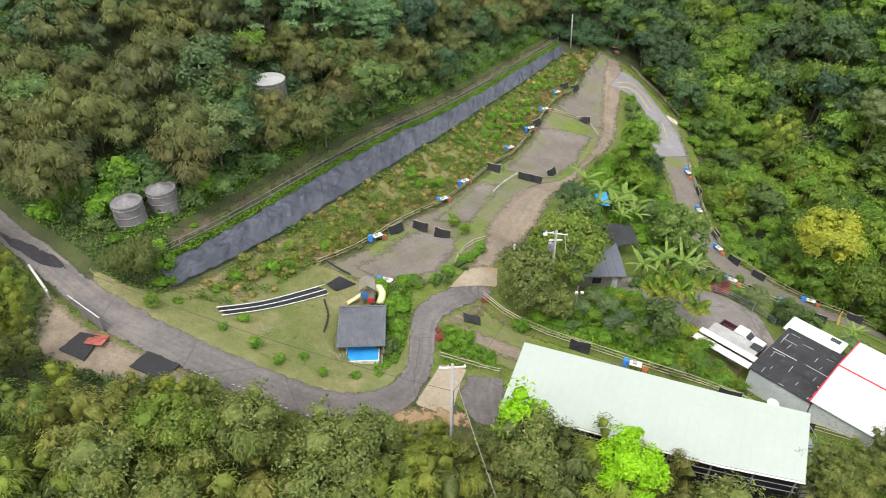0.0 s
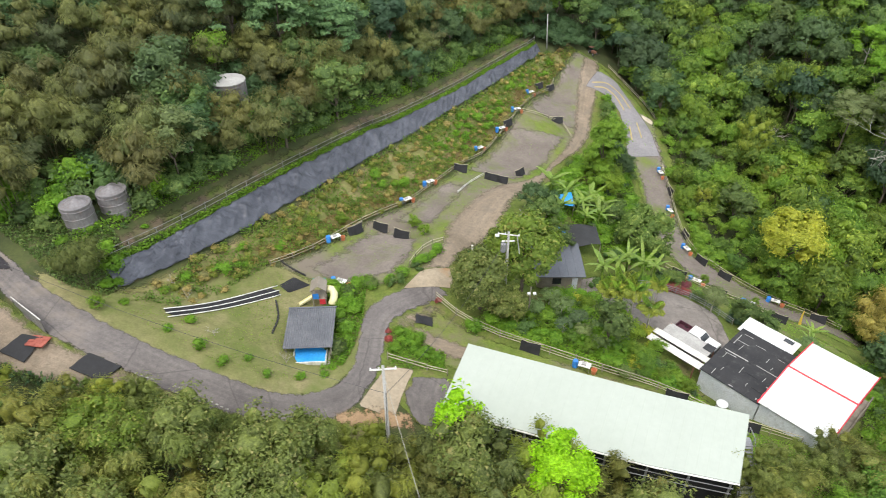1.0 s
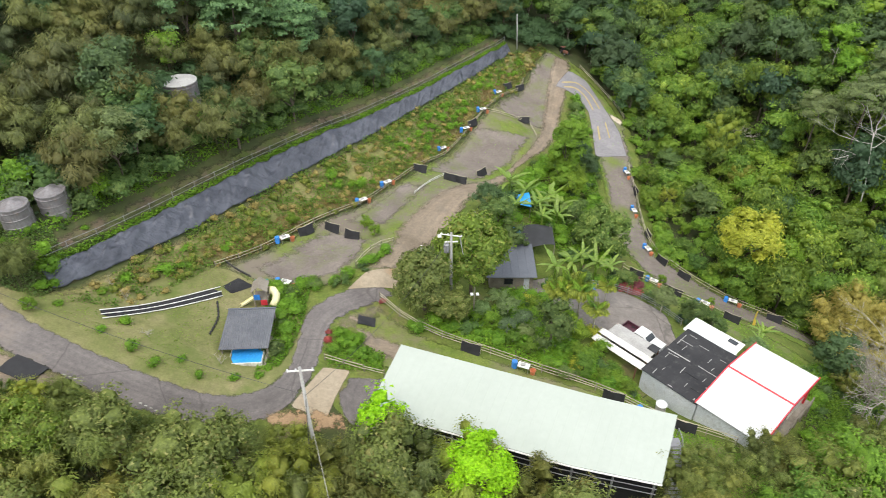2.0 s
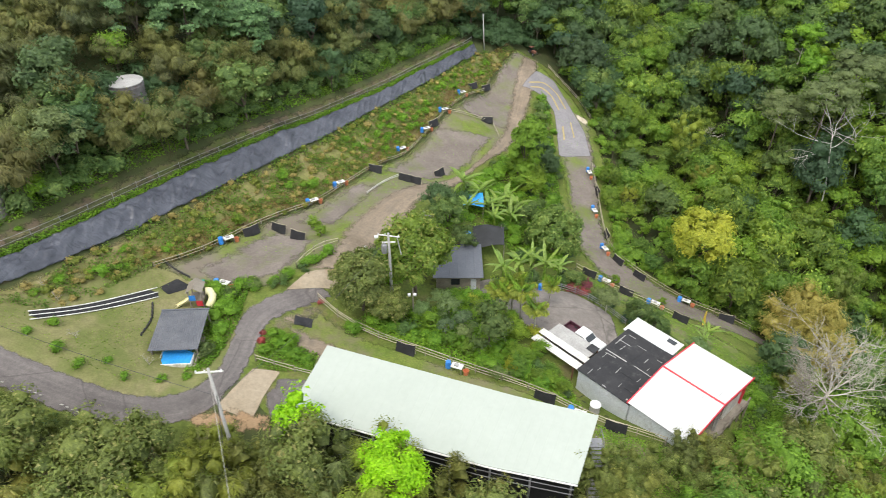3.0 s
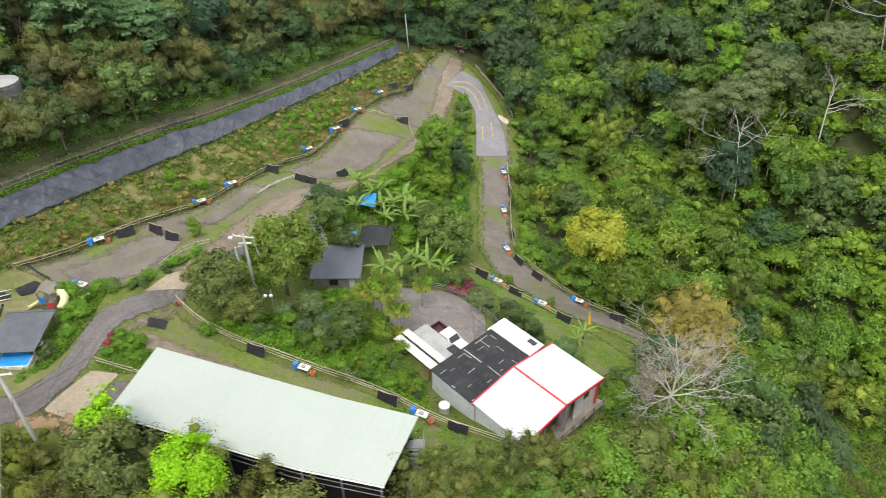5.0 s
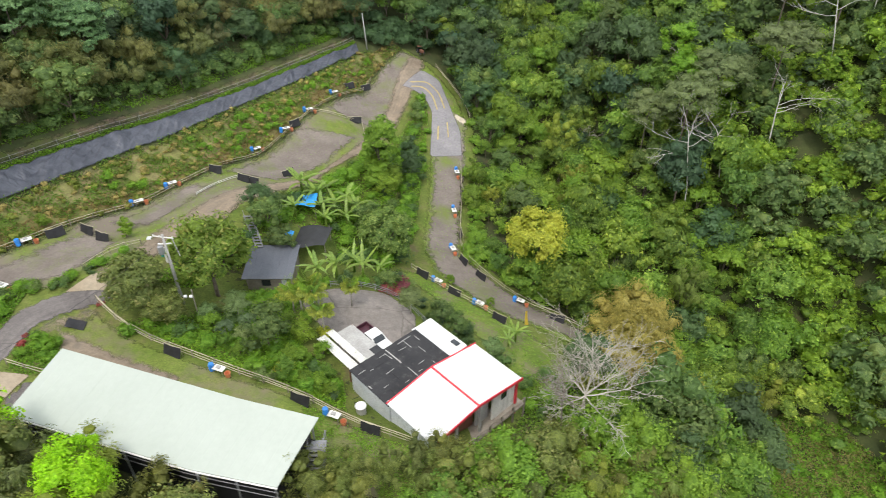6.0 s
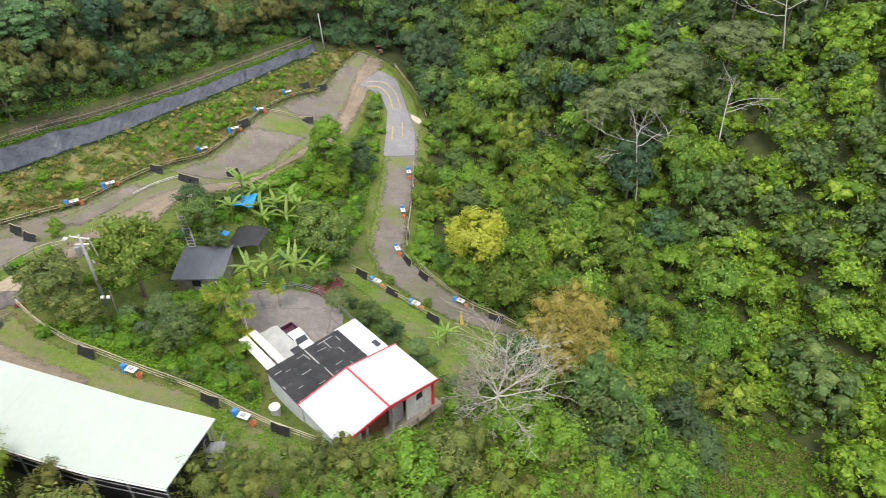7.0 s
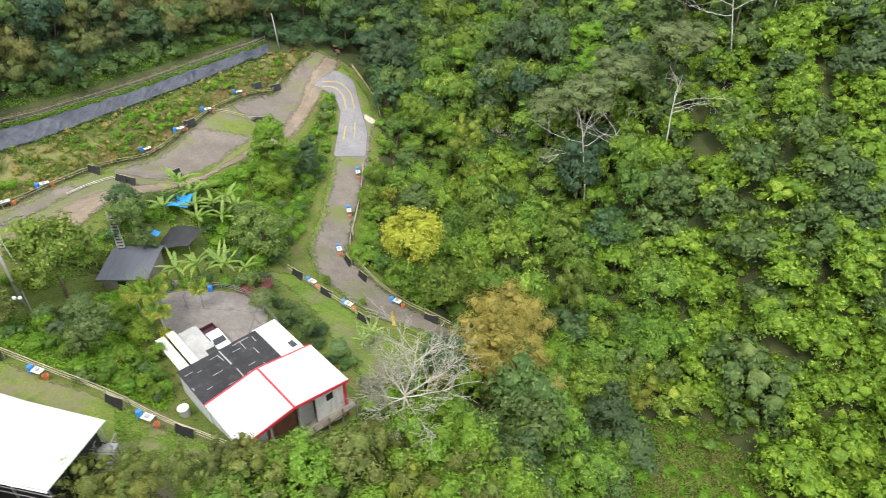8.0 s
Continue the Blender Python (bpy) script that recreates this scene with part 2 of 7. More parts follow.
M["zinc"] = surface("dull_zinc", (0.24, 0.24, 0.25), (0.33, 0.33, 0.34), scale=1, fine=9, rough=0.55, metal=0.35)
M["blue"] = surface("blue_plastic", (0.03, 0.2, 0.62), (0.05, 0.27, 0.72), scale=2, fine=8, rough=0.45, varied=0.15)
M["water_blue"] = surface("bright_blue_liner", (0.02, 0.27, 0.72), (0.05, 0.36, 0.82), scale=1.2, fine=6, rough=0.4)
M["orange"] = surface("faded_orange_plastic", (0.55, 0.17, 0.07), (0.62, 0.25, 0.13), scale=2, fine=8, rough=0.5, varied=0.15)
M["bamboo"] = surface("weathered_bamboo", (0.36, 0.32, 0.22), (0.5, 0.45, 0.33), scale=1.5, fine=12, rough=0.7, varied=0.15)
M["timber"] = surface("grey_timber", (0.2, 0.17, 0.135), (0.3, 0.265, 0.22), scale=1, fine=12, rough=0.85)
M["concrete"] = surface("pale_concrete", (0.33, 0.32, 0.305), (0.44, 0.43, 0.41), stain=(0.3, 0.29, 0.27), scale=0.8, fine=9, rough=0.85)
M["bark"] = surface("grey_brown_bark", (0.09, 0.07, 0.05), (0.17, 0.14, 0.105), scale=1.5, fine=9, rough=0.95, bump=0.8)
M["pale_bark"] = surface("bleached_bark", (0.35, 0.32, 0.265), (0.5, 0.465, 0.4), scale=1.2, fine=9, rough=0.9)
M["yellow"] = surface("yellow_plastic", (0.68, 0.46, 0.05), (0.75, 0.55, 0.1), scale=1.5, fine=8, rough=0.45)
M["cream"] = surface("pale_yellow_plastic", (0.72, 0.66, 0.36), (0.8, 0.74, 0.45), scale=1.5, fine=8, rough=0.45)
M["teal"] = surface("green_plastic_roof", (0.02, 0.2, 0.16), (0.03, 0.27, 0.21), scale=1.5, fine=8, rough=0.5)
M["glass"] = surface("dark_car_glass", (0.03, 0.035, 0.04), (0.05, 0.055, 0.06), scale=1, fine=5, rough=0.08, bump=0.0)
M["tyre"] = surface("tyre_rubber", (0.02, 0.02, 0.02), (0.035, 0.034, 0.032), scale=3, fine=14, rough=0.8)
M["maroon"] = surface("dark_maroon_paint", (0.06, 0.02, 0.03), (0.1, 0.035, 0.05), scale=1, fine=6, rough=0.4)
M["shade_net"] = surface("black_shade_net", (0.02, 0.02, 0.022), (0.035, 0.035, 0.038), scale=0.8, fine=10, rough=0.7)
M["brick"] = surface("red_brick_block", (0.3, 0.075, 0.055), (0.4, 0.12, 0.085), scale=2, fine=12, rough=0.85)
M["rust"] = surface("rusty_brown_wall", (0.16, 0.065, 0.04), (0.24, 0.11, 0.07), scale=0.8, fine=8, rough=0.85)
M["wire"] = surface("dark_cable", (0.03, 0.03, 0.03), (0.05, 0.05, 0.05), rough=0.6)
# dark and mid leaves: extra blue puts the air's haze into their colour
M["leaf_dark"] = leafy("dark_green_leaves", (0.05, 0.095, 0.045), (0.125, 0.195, 0.085))
M["leaf_mid"] = leafy("mid_green_leaves", (0.065, 0.125, 0.038), (0.195, 0.28, 0.085), tip=(0.28, 0.34, 0.12))
M["leaf_bright"] = leafy("bright_green_leaves", (0.11, 0.21, 0.022), (0.3, 0.43, 0.05), cast=0.8)
M["leaf_fresh"] = leafy("fresh_green_leaves", (0.1, 0.235, 0.016), (0.28, 0.48, 0.04), cast=0.35)
M["leaf_citrus"] = leafy("citrus_leaves", (0.075, 0.15, 0.03), (0.26, 0.37, 0.075), tip=(0.42, 0.5, 0.14), cast=0.1)
M["leaf_slope"] = leafy("sunlit_vine_leaves", (0.1, 0.185, 0.02), (0.33, 0.45, 0.042), tip=(0.44, 0.52, 0.07))
M["leaf_umbrella"] = leafy("dull_grey_green_leaves", (0.105, 0.145, 0.055), (0.26, 0.32, 0.13), cast=0.3)
M["leaf_weed"] = leafy("olive_green_weeds", (0.11, 0.15, 0.028), (0.27, 0.33, 0.07), tip=(0.36, 0.3, 0.12))
M["leaf_lime"] = leafy("lime_green_leaves", (0.2, 0.44, 0.006), (0.44, 0.76, 0.012), cast=0.15)
M["leaf_yellow"] = leafy("yellow_green_leaves", (0.27, 0.34, 0.028), (0.62, 0.61, 0.075), cast=0.05)
M["leaf_olive"] = leafy("olive_bamboo_leaves", (0.1, 0.125, 0.03), (0.3, 0.315, 0.085), tip=(0.36, 0.34, 0.12))
M["leaf_gold"] = leafy("golden_bamboo_leaves", (0.27, 0.24, 0.05), (0.54, 0.46, 0.12), cast=0.05)
M["leaf_grey"] = leafy("silvery_green_leaves", (0.137, 0.188, 0.0741), (0.296, 0.365, 0.171))
M["leaf_vine"] = leafy("vine_leaves", (0.085, 0.165, 0.026), (0.27, 0.385, 0.055), tip=(0.38, 0.46, 0.085))
M["leaf_straw"] = leafy("dry_grass_blades", (0.204, 0.18, 0.06), (0.432, 0.372, 0.168))
M["leaf_banana"] = leafy("banana_leaves", (0.13, 0.23, 0.03), (0.33, 0.44, 0.1), through=0.4, rough=0.4, cast=0.5, relief=0.1)
M["leaf_pink"] = leafy("pink_blossom", (0.3, 0.06, 0.07), (0.45, 0.12, 0.14))
M["leaf_mango"] = leafy("mango_leaves", (0.09, 0.16, 0.02), (0.3, 0.41, 0.052), tip=(0.4, 0.37, 0.1), cast=0.1)
M["lane"] = sheet_cover("black_rubber_lane", ((0.3, (0.02, 0.02, 0.022)), (0.7, (0.04, 0.04, 0.042))), 0.5, 9, ragged=0.05, crisp=6.0, blend=0.25)
M["leaf_hill"] = leafy("dull_olive_bamboo_leaves", (0.085, 0.094, 0.034), (0.29, 0.28, 0.1), grainy=0.6)
M["leaf_light"] = leafy("yellow_green_bamboo_leaves", (0.15, 0.19, 0.028), (0.4, 0.44, 0.08), through=0.45, grainy=0.45)
M["leaf_palm"] = leafy("yellow_green_palm_leaves", (0.15, 0.2, 0.025), (0.4, 0.44, 0.06), cast=0.3)
M["leaf_brown"] = leafy("dead_brown_leaves", (0.15, 0.095, 0.045), (0.34, 0.22, 0.11))
M["cane"] = surface("dull_green_cane", (0.07, 0.075, 0.03), (0.13, 0.12, 0.05), scale=2, fine=12, rough=0.7)
M["white_bark"] = surface("whitish_bark", (0.36, 0.34, 0.3), (0.52, 0.5, 0.45), scale=1.5, fine=9, rough=0.85)
M["site"] = sheet_cover("rough_weedy_grass", ((0.3, (0.09, 0.135, 0.022)), (0.55, (0.135, 0.165, 0.036)), (0.75, (0.19, 0.17, 0.075))), 0.3, 4, patch=(0.15, 0.115, 0.07), patch_amount=0.36, patch_scale=0.3, ragged=0.6, bump=0.8, blend=1.0)
M["lane_grass"] = sheet_cover("trodden_lane_grass", ((0.3, (0.11, 0.165, 0.024)), (0.55, (0.155, 0.195, 0.04)), (0.75, (0.2, 0.185, 0.08))), 0.3, 6, patch=(0.2, 0.16, 0.115), patch_amount=0.45, patch_scale=0.16, ragged=0.5)
M["old_stone"] = surface("weathered_pale_stone", (0.3, 0.28, 0.24), (0.5, 0.48, 0.43), stain=(0.14, 0.14, 0.08), scale=1.2, fine=8, rough=0.9)
M["leaf_pine"] = leafy("feathery_olive_needles", (0.07, 0.095, 0.026), (0.23, 0.26, 0.07), through=0.45, grainy=0.45, cast=0.3)
M["leaf_broad"] = leafy("blue_green_layered_leaves", (0.08, 0.165, 0.07), (0.26, 0.42, 0.17), cast=0.2)
M["leaf_dusk"] = leafy("greyish_olive_leaves", (0.085, 0.12, 0.028), (0.28, 0.335, 0.08), tip=(0.4, 0.36, 0.14), cast=0.2)
M["tank_steel"] = surface("dull_steel_sheet", (0.14, 0.13, 0.135), (0.24, 0.225, 0.23), stain=(0.2, 0.13, 0.1), scale=0.8, fine=5, rough=0.5, streak=(3, 3, 0.3))
# ---------------------------------------------------------------- terrain
# Levels of the site along its own lines, in metres; the ground is one smooth sheet spanned between them.
ROAD_LEVELS = ((-44, 56, 16.5), (-36, 48, 14.9), (-30, 44, 13.6), (-23, 42, 12.2), (-12, 40.5, 8.9), (-4, 41.5, 6.9), (0, 43, 6.2), (-1.5, 51, 6.2), (4.5, 57, 6.3))
UPPER_LEVELS = ((-9, 60, 6.2), (-2, 67, 4.9), (6, 66, 5.2), (0, 78, 3.3), (16, 73, 3.4), (7.5, 88, 2.6), (13, 88, 1.4), (11, 99, 0.2), (24, 106, -0.5), (26, 128, -0.8), (34, 129, -0.6), (37, 141, 1.2))
LAWN_LEVELS = ((-21, 46, 11), (-12, 47, 8), (-8, 44.5, 6.4), (-7.5, 50, 6.5), (-12.5, 54, 7.4), (-20, 52, 9.6))
LOWER_LEVELS = ((45, 121, -4.8), (41, 111, -7), (46.5, 111, -7.2), (45, 103, -8.8), (41, 93, -9.2), (44, 83, -9.9), (54, 71, -10.6), (62, 65, -11.8), (58, 72, -11.8), (41, 72, -7.1), (47.5, 66, -6.7), (52, 62, -6.9))
YARD_LEVELS = ((35, 61, -0.9), (26, 62, -0.6), (22, 69, -1.8), (15.5, 67.5, -1.0), (19, 65.5, -1.6), (36, 52, -1.2), (42, 46, -1.6), (48, 48, -3.2), (31.9, 47.0, -0.9), (33.7, 44.7, -0.8), (35.5, 43.1, -0.6))
FENCE_LEVELS = ((5, 52.5, 4.5), (15, 48.5, 3.7), (19.5, 45.8, 3.4), (28, 42, 2.9), (39, 39, 0.6), (12, 40, 4.4), (28, 34, 2.6))
TARP_FOOT = ((-23.9, 49.5, 11.6), (-12.5, 69.9, 9), (-0.3, 91.4, 6), (12.2, 112.6, 4.9), (25.9, 134.1, 3.6))
TARP_HEAD = ((-27.6, 51.5, 14.7), (-16.2, 71.9, 12.1), (-4, 93.4, 9.1), (8.5, 114.8, 7.6), (22.2, 136.1, 6.3))
HILL_LEVELS = ((-50, 75, 22), (-40, 62, 17.5), (-30, 85, 21), (-12, 105, 15), (10, 140, 12), (-60, 120, 42), (-20, 140, 30), (20, 175, 26), (-90, 90, 52), (-60, 180, 70))
FRONT_LEVELS = ((-45, 38, 14), (-28, 34, 10.5), (-12, 33, 5), (4, 32, 2.5), (25, 27, -1), (45, 34, -3), (60, 45, -9), (0, 15, -4), (50, 15, -14), (-40, 15, 6), (90, 20, -30))
VALLEY_LEVELS = ((60, 110, -14), (62, 85, -15), (72, 70, -19), (80, 54, -24), (98, 51, -26), (55, 140, -8), (80, 115, -12), (95, 85, -16), (110, 70, -16), (120, 52, -20))
FAR_LEVELS = ((60, 180, 8), (95, 120, 0), (120, 105, 4), (140, 80, -4), (150, 130, 22), (110, 180, 28), (200, 100, 30), (160, 200, 60), (200, 40, 0))


def denser(line, n=4):
    p = np.array(line, dtype=float)
    return tuple(tuple(p[i] + (p[i + 1] - p[i]) * k / n) for i in range(len(p) - 1) for k in range(n)) + (tuple(p[-1]),)


LEVELS = np.array(ROAD_LEVELS + UPPER_LEVELS + LAWN_LEVELS + LOWER_LEVELS + YARD_LEVELS + FENCE_LEVELS + denser(TARP_FOOT) + denser(TARP_HEAD) + HILL_LEVELS + FRONT_LEVELS + VALLEY_LEVELS + FAR_LEVELS, dtype=float)


def plate(r2):
    return 0.5 * r2 * np.log(r2 + 1e-9)


def span_levels(p, smooth=0.6):
    n = len(p)
    d2 = ((p[:, None, :2] - p[None, :, :2]) ** 2).sum(2)
    a = np.zeros((n + 3, n + 3))
    a[:n, :n] = plate(d2) + smooth * np.eye(n)
    a[:n, n], a[:n, n + 1:] = 1, p[:, :2]
    a[n, :n], a[n + 1:, :n] = 1, p[:, :2].T
    return np.linalg.solve(a, np.concatenate([p[:, 2], np.zeros(3)]))


SPAN = span_levels(LEVELS)


def heights(xy):
    xy = np.asarray(xy, dtype=float).reshape(-1, 2)
    q = np.clip(xy, (-110, 5), (210, 215))
    d2 = ((q[:, None, :] - LEVELS[None, :, :2]) ** 2).sum(2)
    z = plate(d2) @ SPAN[:-3] + SPAN[-3] + q @ SPAN[-2:]
    back = np.maximum(xy[:, 1] - 215, 0)
    return z + 0.22 * back - 0.12 * np.maximum(5 - xy[:, 1], 0)


def ground(x, y):
    return float(heights([(x, y)])[0])
# ---------------------------------------------------------------- building helpers
rng = np.random.default_rng(7)


class Shape:
    """Collects faces for one mesh."""

    def __init__(self):
        self.v, self.f = [], []

    def add(self, verts, faces):
        k = len(self.v)
        self.v += [tuple(p) for p in verts]
        self.f += [tuple(i + k for i in face) for face in faces]
        return self

    def box(self, lo, hi, m=None):
        (a, b, c), (d, e, g) = lo, hi
        p = [Vector(q) for q in ((a, b, c), (d, b, c), (d, e, c), (a, e, c), (a, b, g), (d, b, g), (d, e, g), (a, e, g))]
        if m:
            p = [m @ q for q in p]
        return self.add(p, ((0, 3, 2, 1), (4, 5, 6, 7), (0, 1, 5, 4), (1, 2, 6, 5), (2, 3, 7, 6), (3, 0, 4, 7)))

    def tube(self, path, radii, n=7, caps=True):
        path = [Vector(p) for p in path]
        k0, rings = len(self.v), []
        for i, p in enumerate(path):
            d = (path[min(i + 1, len(path) - 1)] - path[max(i - 1, 0)]).normalized()
            side = d.cross(Vector((0, 0, 1)) if abs(d.z) < 0.9 else Vector((1, 0, 0))).normalized()
            up = side.cross(d)
            r = radii[i] if isinstance(radii, (list, tuple)) else radii
            rings.append(len(self.v))
            self.v += [tuple(p + (side * math.cos(6.2832 * j / n) + up * math.sin(6.2832 * j / n)) * r) for j in range(n)]
        for a, b in zip(rings, rings[1:]):
            self.f += [(a + j, a + (j + 1) % n, b + (j + 1) % n, b + j) for j in range(n)]
        if caps:
            self.f += [tuple(rings[0] + n - 1 - j for j in range(n)), tuple(rings[-1] + j for j in range(n))]
        return self

    def lathe(self, profile, n=20, m=None):
        k = len(self.v)
        for r, z in profile:
            ring = [Vector((r * math.cos(6.2832 * j / n), r * math.sin(6.2832 * j / n), z)) for j in range(n)]
            self.v += [tuple(m @ p if m else p) for p in ring]
        for i in range(len(profile) - 1):
            a, b = k + i * n, k + (i + 1) * n
            self.f += [(a + j, a + (j + 1) % n, b + (j + 1) % n, b + j) for j in range(n)]
        self.f += [tuple(k + n - 1 - j for j in range(n)), tuple(k + (len(profile) - 1) * n + j for j in range(n))]
        return self

    def grid(self, rows):
        k, w = len(self.v), len(rows[0])
        for row in rows:
            self.v += [tuple(p) for p in row]
        self.f += [(k + i * w + j, k + i * w + j + 1, k + (i + 1) * w + j + 1, k + (i + 1) * w + j) for i in range(len(rows) - 1) for j in range(w - 1)]
        return self

    def mesh(self, name, material, smooth=False):
        me = bpy.data.meshes.new(name)
        me.from_pydata(self.v, [], self.f)
        me.materials.append(material)
        if smooth:
            me.polygons.foreach_set("use_smooth", [True] * len(me.polygons))
        me.update()
        return me


def part(name, shape, material, parent, label="", smooth=False, bevel=0.0):
    me = shape.mesh(name, material, smooth) if isinstance(shape, Shape) else shape
    if bevel:
        bm = bmesh.new()
        bm.from_mesh(me)
        bmesh.ops.bevel(bm, geom=list(bm.edges), offset=bevel, segments=1, affect="EDGES", clamp_overlap=True)
        bm.to_mesh(me)
        bm.free()
    ob = new(name, me)
    ob.parent = parent
    return tagged(ob, label)


def thing(name, m, label, category, group="", kind=""):
    ob = new(name)
    ob.empty_display_size = 0.3
    ob.matrix_basis = m if isinstance(m, Matrix) else Matrix.Translation(m)
    return tagged(ob, label, category, group, kind)


def at_ground(x, y, rz=0.0, lift=0.0, scale=1.0):
    return Matrix.Translation((x, y, ground(x, y) + lift)) @ Matrix.Rotation(radians(rz), 4, "Z") @ Matrix.Diagonal((scale, scale, scale, 1))


def resample(line, n):
    p = np.array(line, dtype=float)
    s = np.concatenate([[0], np.cumsum(np.sqrt(((p[1:, :2] - p[:-1, :2]) ** 2).sum(1)))])
    # rounded between the corners
    t = np.linspace(0, s[-1], n)
    q = np.stack([np.interp(t, s, p[:, k]) for k in range(p.shape[1])], 1)
    for _ in range(max(2, n // (len(line) * 3))):
        q[1:-1] = 0.25 * q[:-2] + 0.5 * q[1:-1] + 0.25 * q[2:]
    return q


def inside(poly, pts):
    poly, pts = np.asarray(poly, float), np.asarray(pts, float)
    hit = np.zeros(len(pts), bool)
    for (x0, y0), (x1, y1) in zip(poly, np.roll(poly, -1, 0)):
        cross = (y0 > pts[:, 1]) != (y1 > pts[:, 1])
        hit ^= cross & (pts[:, 0] < (x1 - x0) * (pts[:, 1] - y0) / (y1 - y0 + 1e-12) + x0)
    return hit


def sheet(name, left, right, material, lift, label, category, step=0.7, kind="structure"):
    """A cover draped on the ground between its two side lines."""
    far = max(sum(math.dist(a[:2], b[:2]) for a, b in zip(s, s[1:])) for s in (left, right))
    n = max(4, int(far / step))
    a, b = resample([p[:2] for p in left], n), resample([p[:2] for p in right], n)
    wide = np.sqrt(((a - b) ** 2).sum(1))
    k = max(3, int(wide.max() / step) + 1)
    f = np.linspace(0, 1, k)
    xy = a[:, None] * (1 - f)[None, :, None] + b[:, None] * f[None, :, None]
    z = heights(xy.reshape(-1, 2)) + lift
    me = bpy.data.meshes.new(name)
    faces = [(i * k + j, i * k + j + 1, (i + 1) * k + j + 1, (i + 1) * k + j) for i in range(n - 1) for j in range(k - 1)]
    me.from_pydata(np.column_stack([xy.reshape(-1, 2), z]).tolist(), [], faces)
    me.materials.append(material)
    me.polygons.foreach_set("use_smooth", [True] * len(faces))
    along = np.linspace(0, far, n)
    rim = np.minimum(np.minimum(f[None] * wide[:, None], (1 - f)[None] * wide[:, None]), np.minimum(along, far - along)[:, None])
    me.attributes.new("rim", "FLOAT", "POINT").data.foreach_set("value", rim.ravel().astype(np.float32))
    uv = me.uv_layers.new(name="UVMap")
    u = np.stack([np.repeat(along, k), np.tile(f, n)], 1)
    loops = np.empty(len(me.loops), np.int32)
    me.loops.foreach_get("vertex_index", loops)
    uv.data.foreach_set("uv", u[loops].ravel().astype(np.float32))
    if me.polygons[0].normal.z < 0:
        me.flip_normals()
    return tagged(new(name, me), label, category, kind=kind)


# ---------------------------------------------------------------- ground sheet
def ground_mesh():
    xs = np.unique(np.concatenate([np.arange(-900, -110, 60), np.arange(-110, -48, 4), np.arange(-48, 75, 1.0), np.arange(75, 210, 4), np.arange(210, 1000, 60)]))
    ys = np.unique(np.concatenate([np.arange(-300, 0, 40), np.arange(0, 28, 4), np.arange(28, 146, 1.0), np.arange(146, 215, 4), np.arange(215, 1200, 60)]))
    gx, gy = np.meshgrid(xs, ys)
    p = np.stack([gx.ravel(), gy.ravel()], 1)
    z = np.concatenate([heights(c) for c in np.array_split(p, 40)])
    w, h = len(xs), len(ys)
    i, j = np.meshgrid(np.arange(h - 1), np.arange(w - 1), indexing="ij")
    k = (i * w + j).ravel()
    me = bpy.data.meshes.new("ground")
    me.from_pydata(np.column_stack([p, z]).tolist(), [], np.stack([k, k + 1, k + w + 1, k + w], 1).tolist())
    me.materials.append(M["earth"])
    me.polygons.foreach_set("use_smooth", [True] * len(me.polygons))
    return me


tagged(new("ground", ground_mesh()), "hilly ground of earth, leaf litter and low weeds", "ground", kind="structure")

ROAD_UPPER = ((-50, 60.5), (-42.5, 54), (-36.8, 50.2), (-32.6, 47.0), (-30.0, 45.6), (-27.1, 44.2), (-24.2, 42.9), (-21.5, 41.9), (-19.0, 41.1), (-16.5, 40.5), (-14, 39.8), (-11.6, 39.4), (-9.2, 39.5), (-7.3, 39.8), (-5.4, 40.6), (-4, 41.8), (-3.4, 43.9), (-3.5, 46.9), (-3.5, 50.1), (-2.9, 52.3), (-1.3, 54.2), (0.5, 55.4), (3, 57))
ROAD_LOWER = ((-50, 57), (-42.3, 50.8), (-38.1, 47.6), (-33.8, 44.6), (-30.6, 42), (-27.6, 40.4), (-24.5, 39.4), (-20.6, 38.2), (-18.2, 37.5), (-13.6, 36.8), (-10.4, 36.6), (-6.6, 37), (-4.2, 37.6), (-2.3, 39.2), (-1.1, 42.4), (-0.7, 44.6), (-0.6, 47.9), (-0.4, 50), (0.4, 51.3), (2.1, 52.9), (3.9, 54), (6.1, 55.4))
DIRT_LEFT = ((2.2, 58.2), (4.6, 63.6), (5.2, 70.7), (8.4, 77), (13.4, 84.2), (21.5, 95.3), (26.4, 104), (29.4, 112.3), (31, 121), (33, 131), (35.5, 140))
DIRT_RIGHT = ((5.7, 58.6), (8.5, 65.7), (13.2, 72.6), (18, 83.7), (23.8, 97.3), (29.8, 104.9), (33.2, 113.3), (35.5, 122.1), (38, 130.1), (39.5, 141))
FENCE_LINE = ((-14, 57.6), (-9.6, 62.7), (-6, 68.9), (0.5, 78.3), (5.6, 85.2), (11, 97.4), (16, 105), (21.9, 118.3), (28, 130.1), (34, 140.5))
TARP_LOW = ((-25.5, 47.7), (-24.3, 50.1), (-20.6, 55.6), (-16.9, 62), (-11.8, 71.2), (-2.1, 88.9), (6.6, 103.5), (12.7, 113.3), (17.8, 121.6), (25.4, 134.7))
TARP_HIGH = ((-27.2, 49.4), (-25.2, 52.4), (-21.4, 59.3), (-17.7, 66.3), (-15, 71.5), (-5.2, 89.1), (2.2, 100.4), (6.6, 107.3), (12.9, 118), (18.1, 125.9), (24.7, 136.6))
HILL_LINE = tuple((x - 0.5, y + 0.35) for x, y in TARP_HIGH)
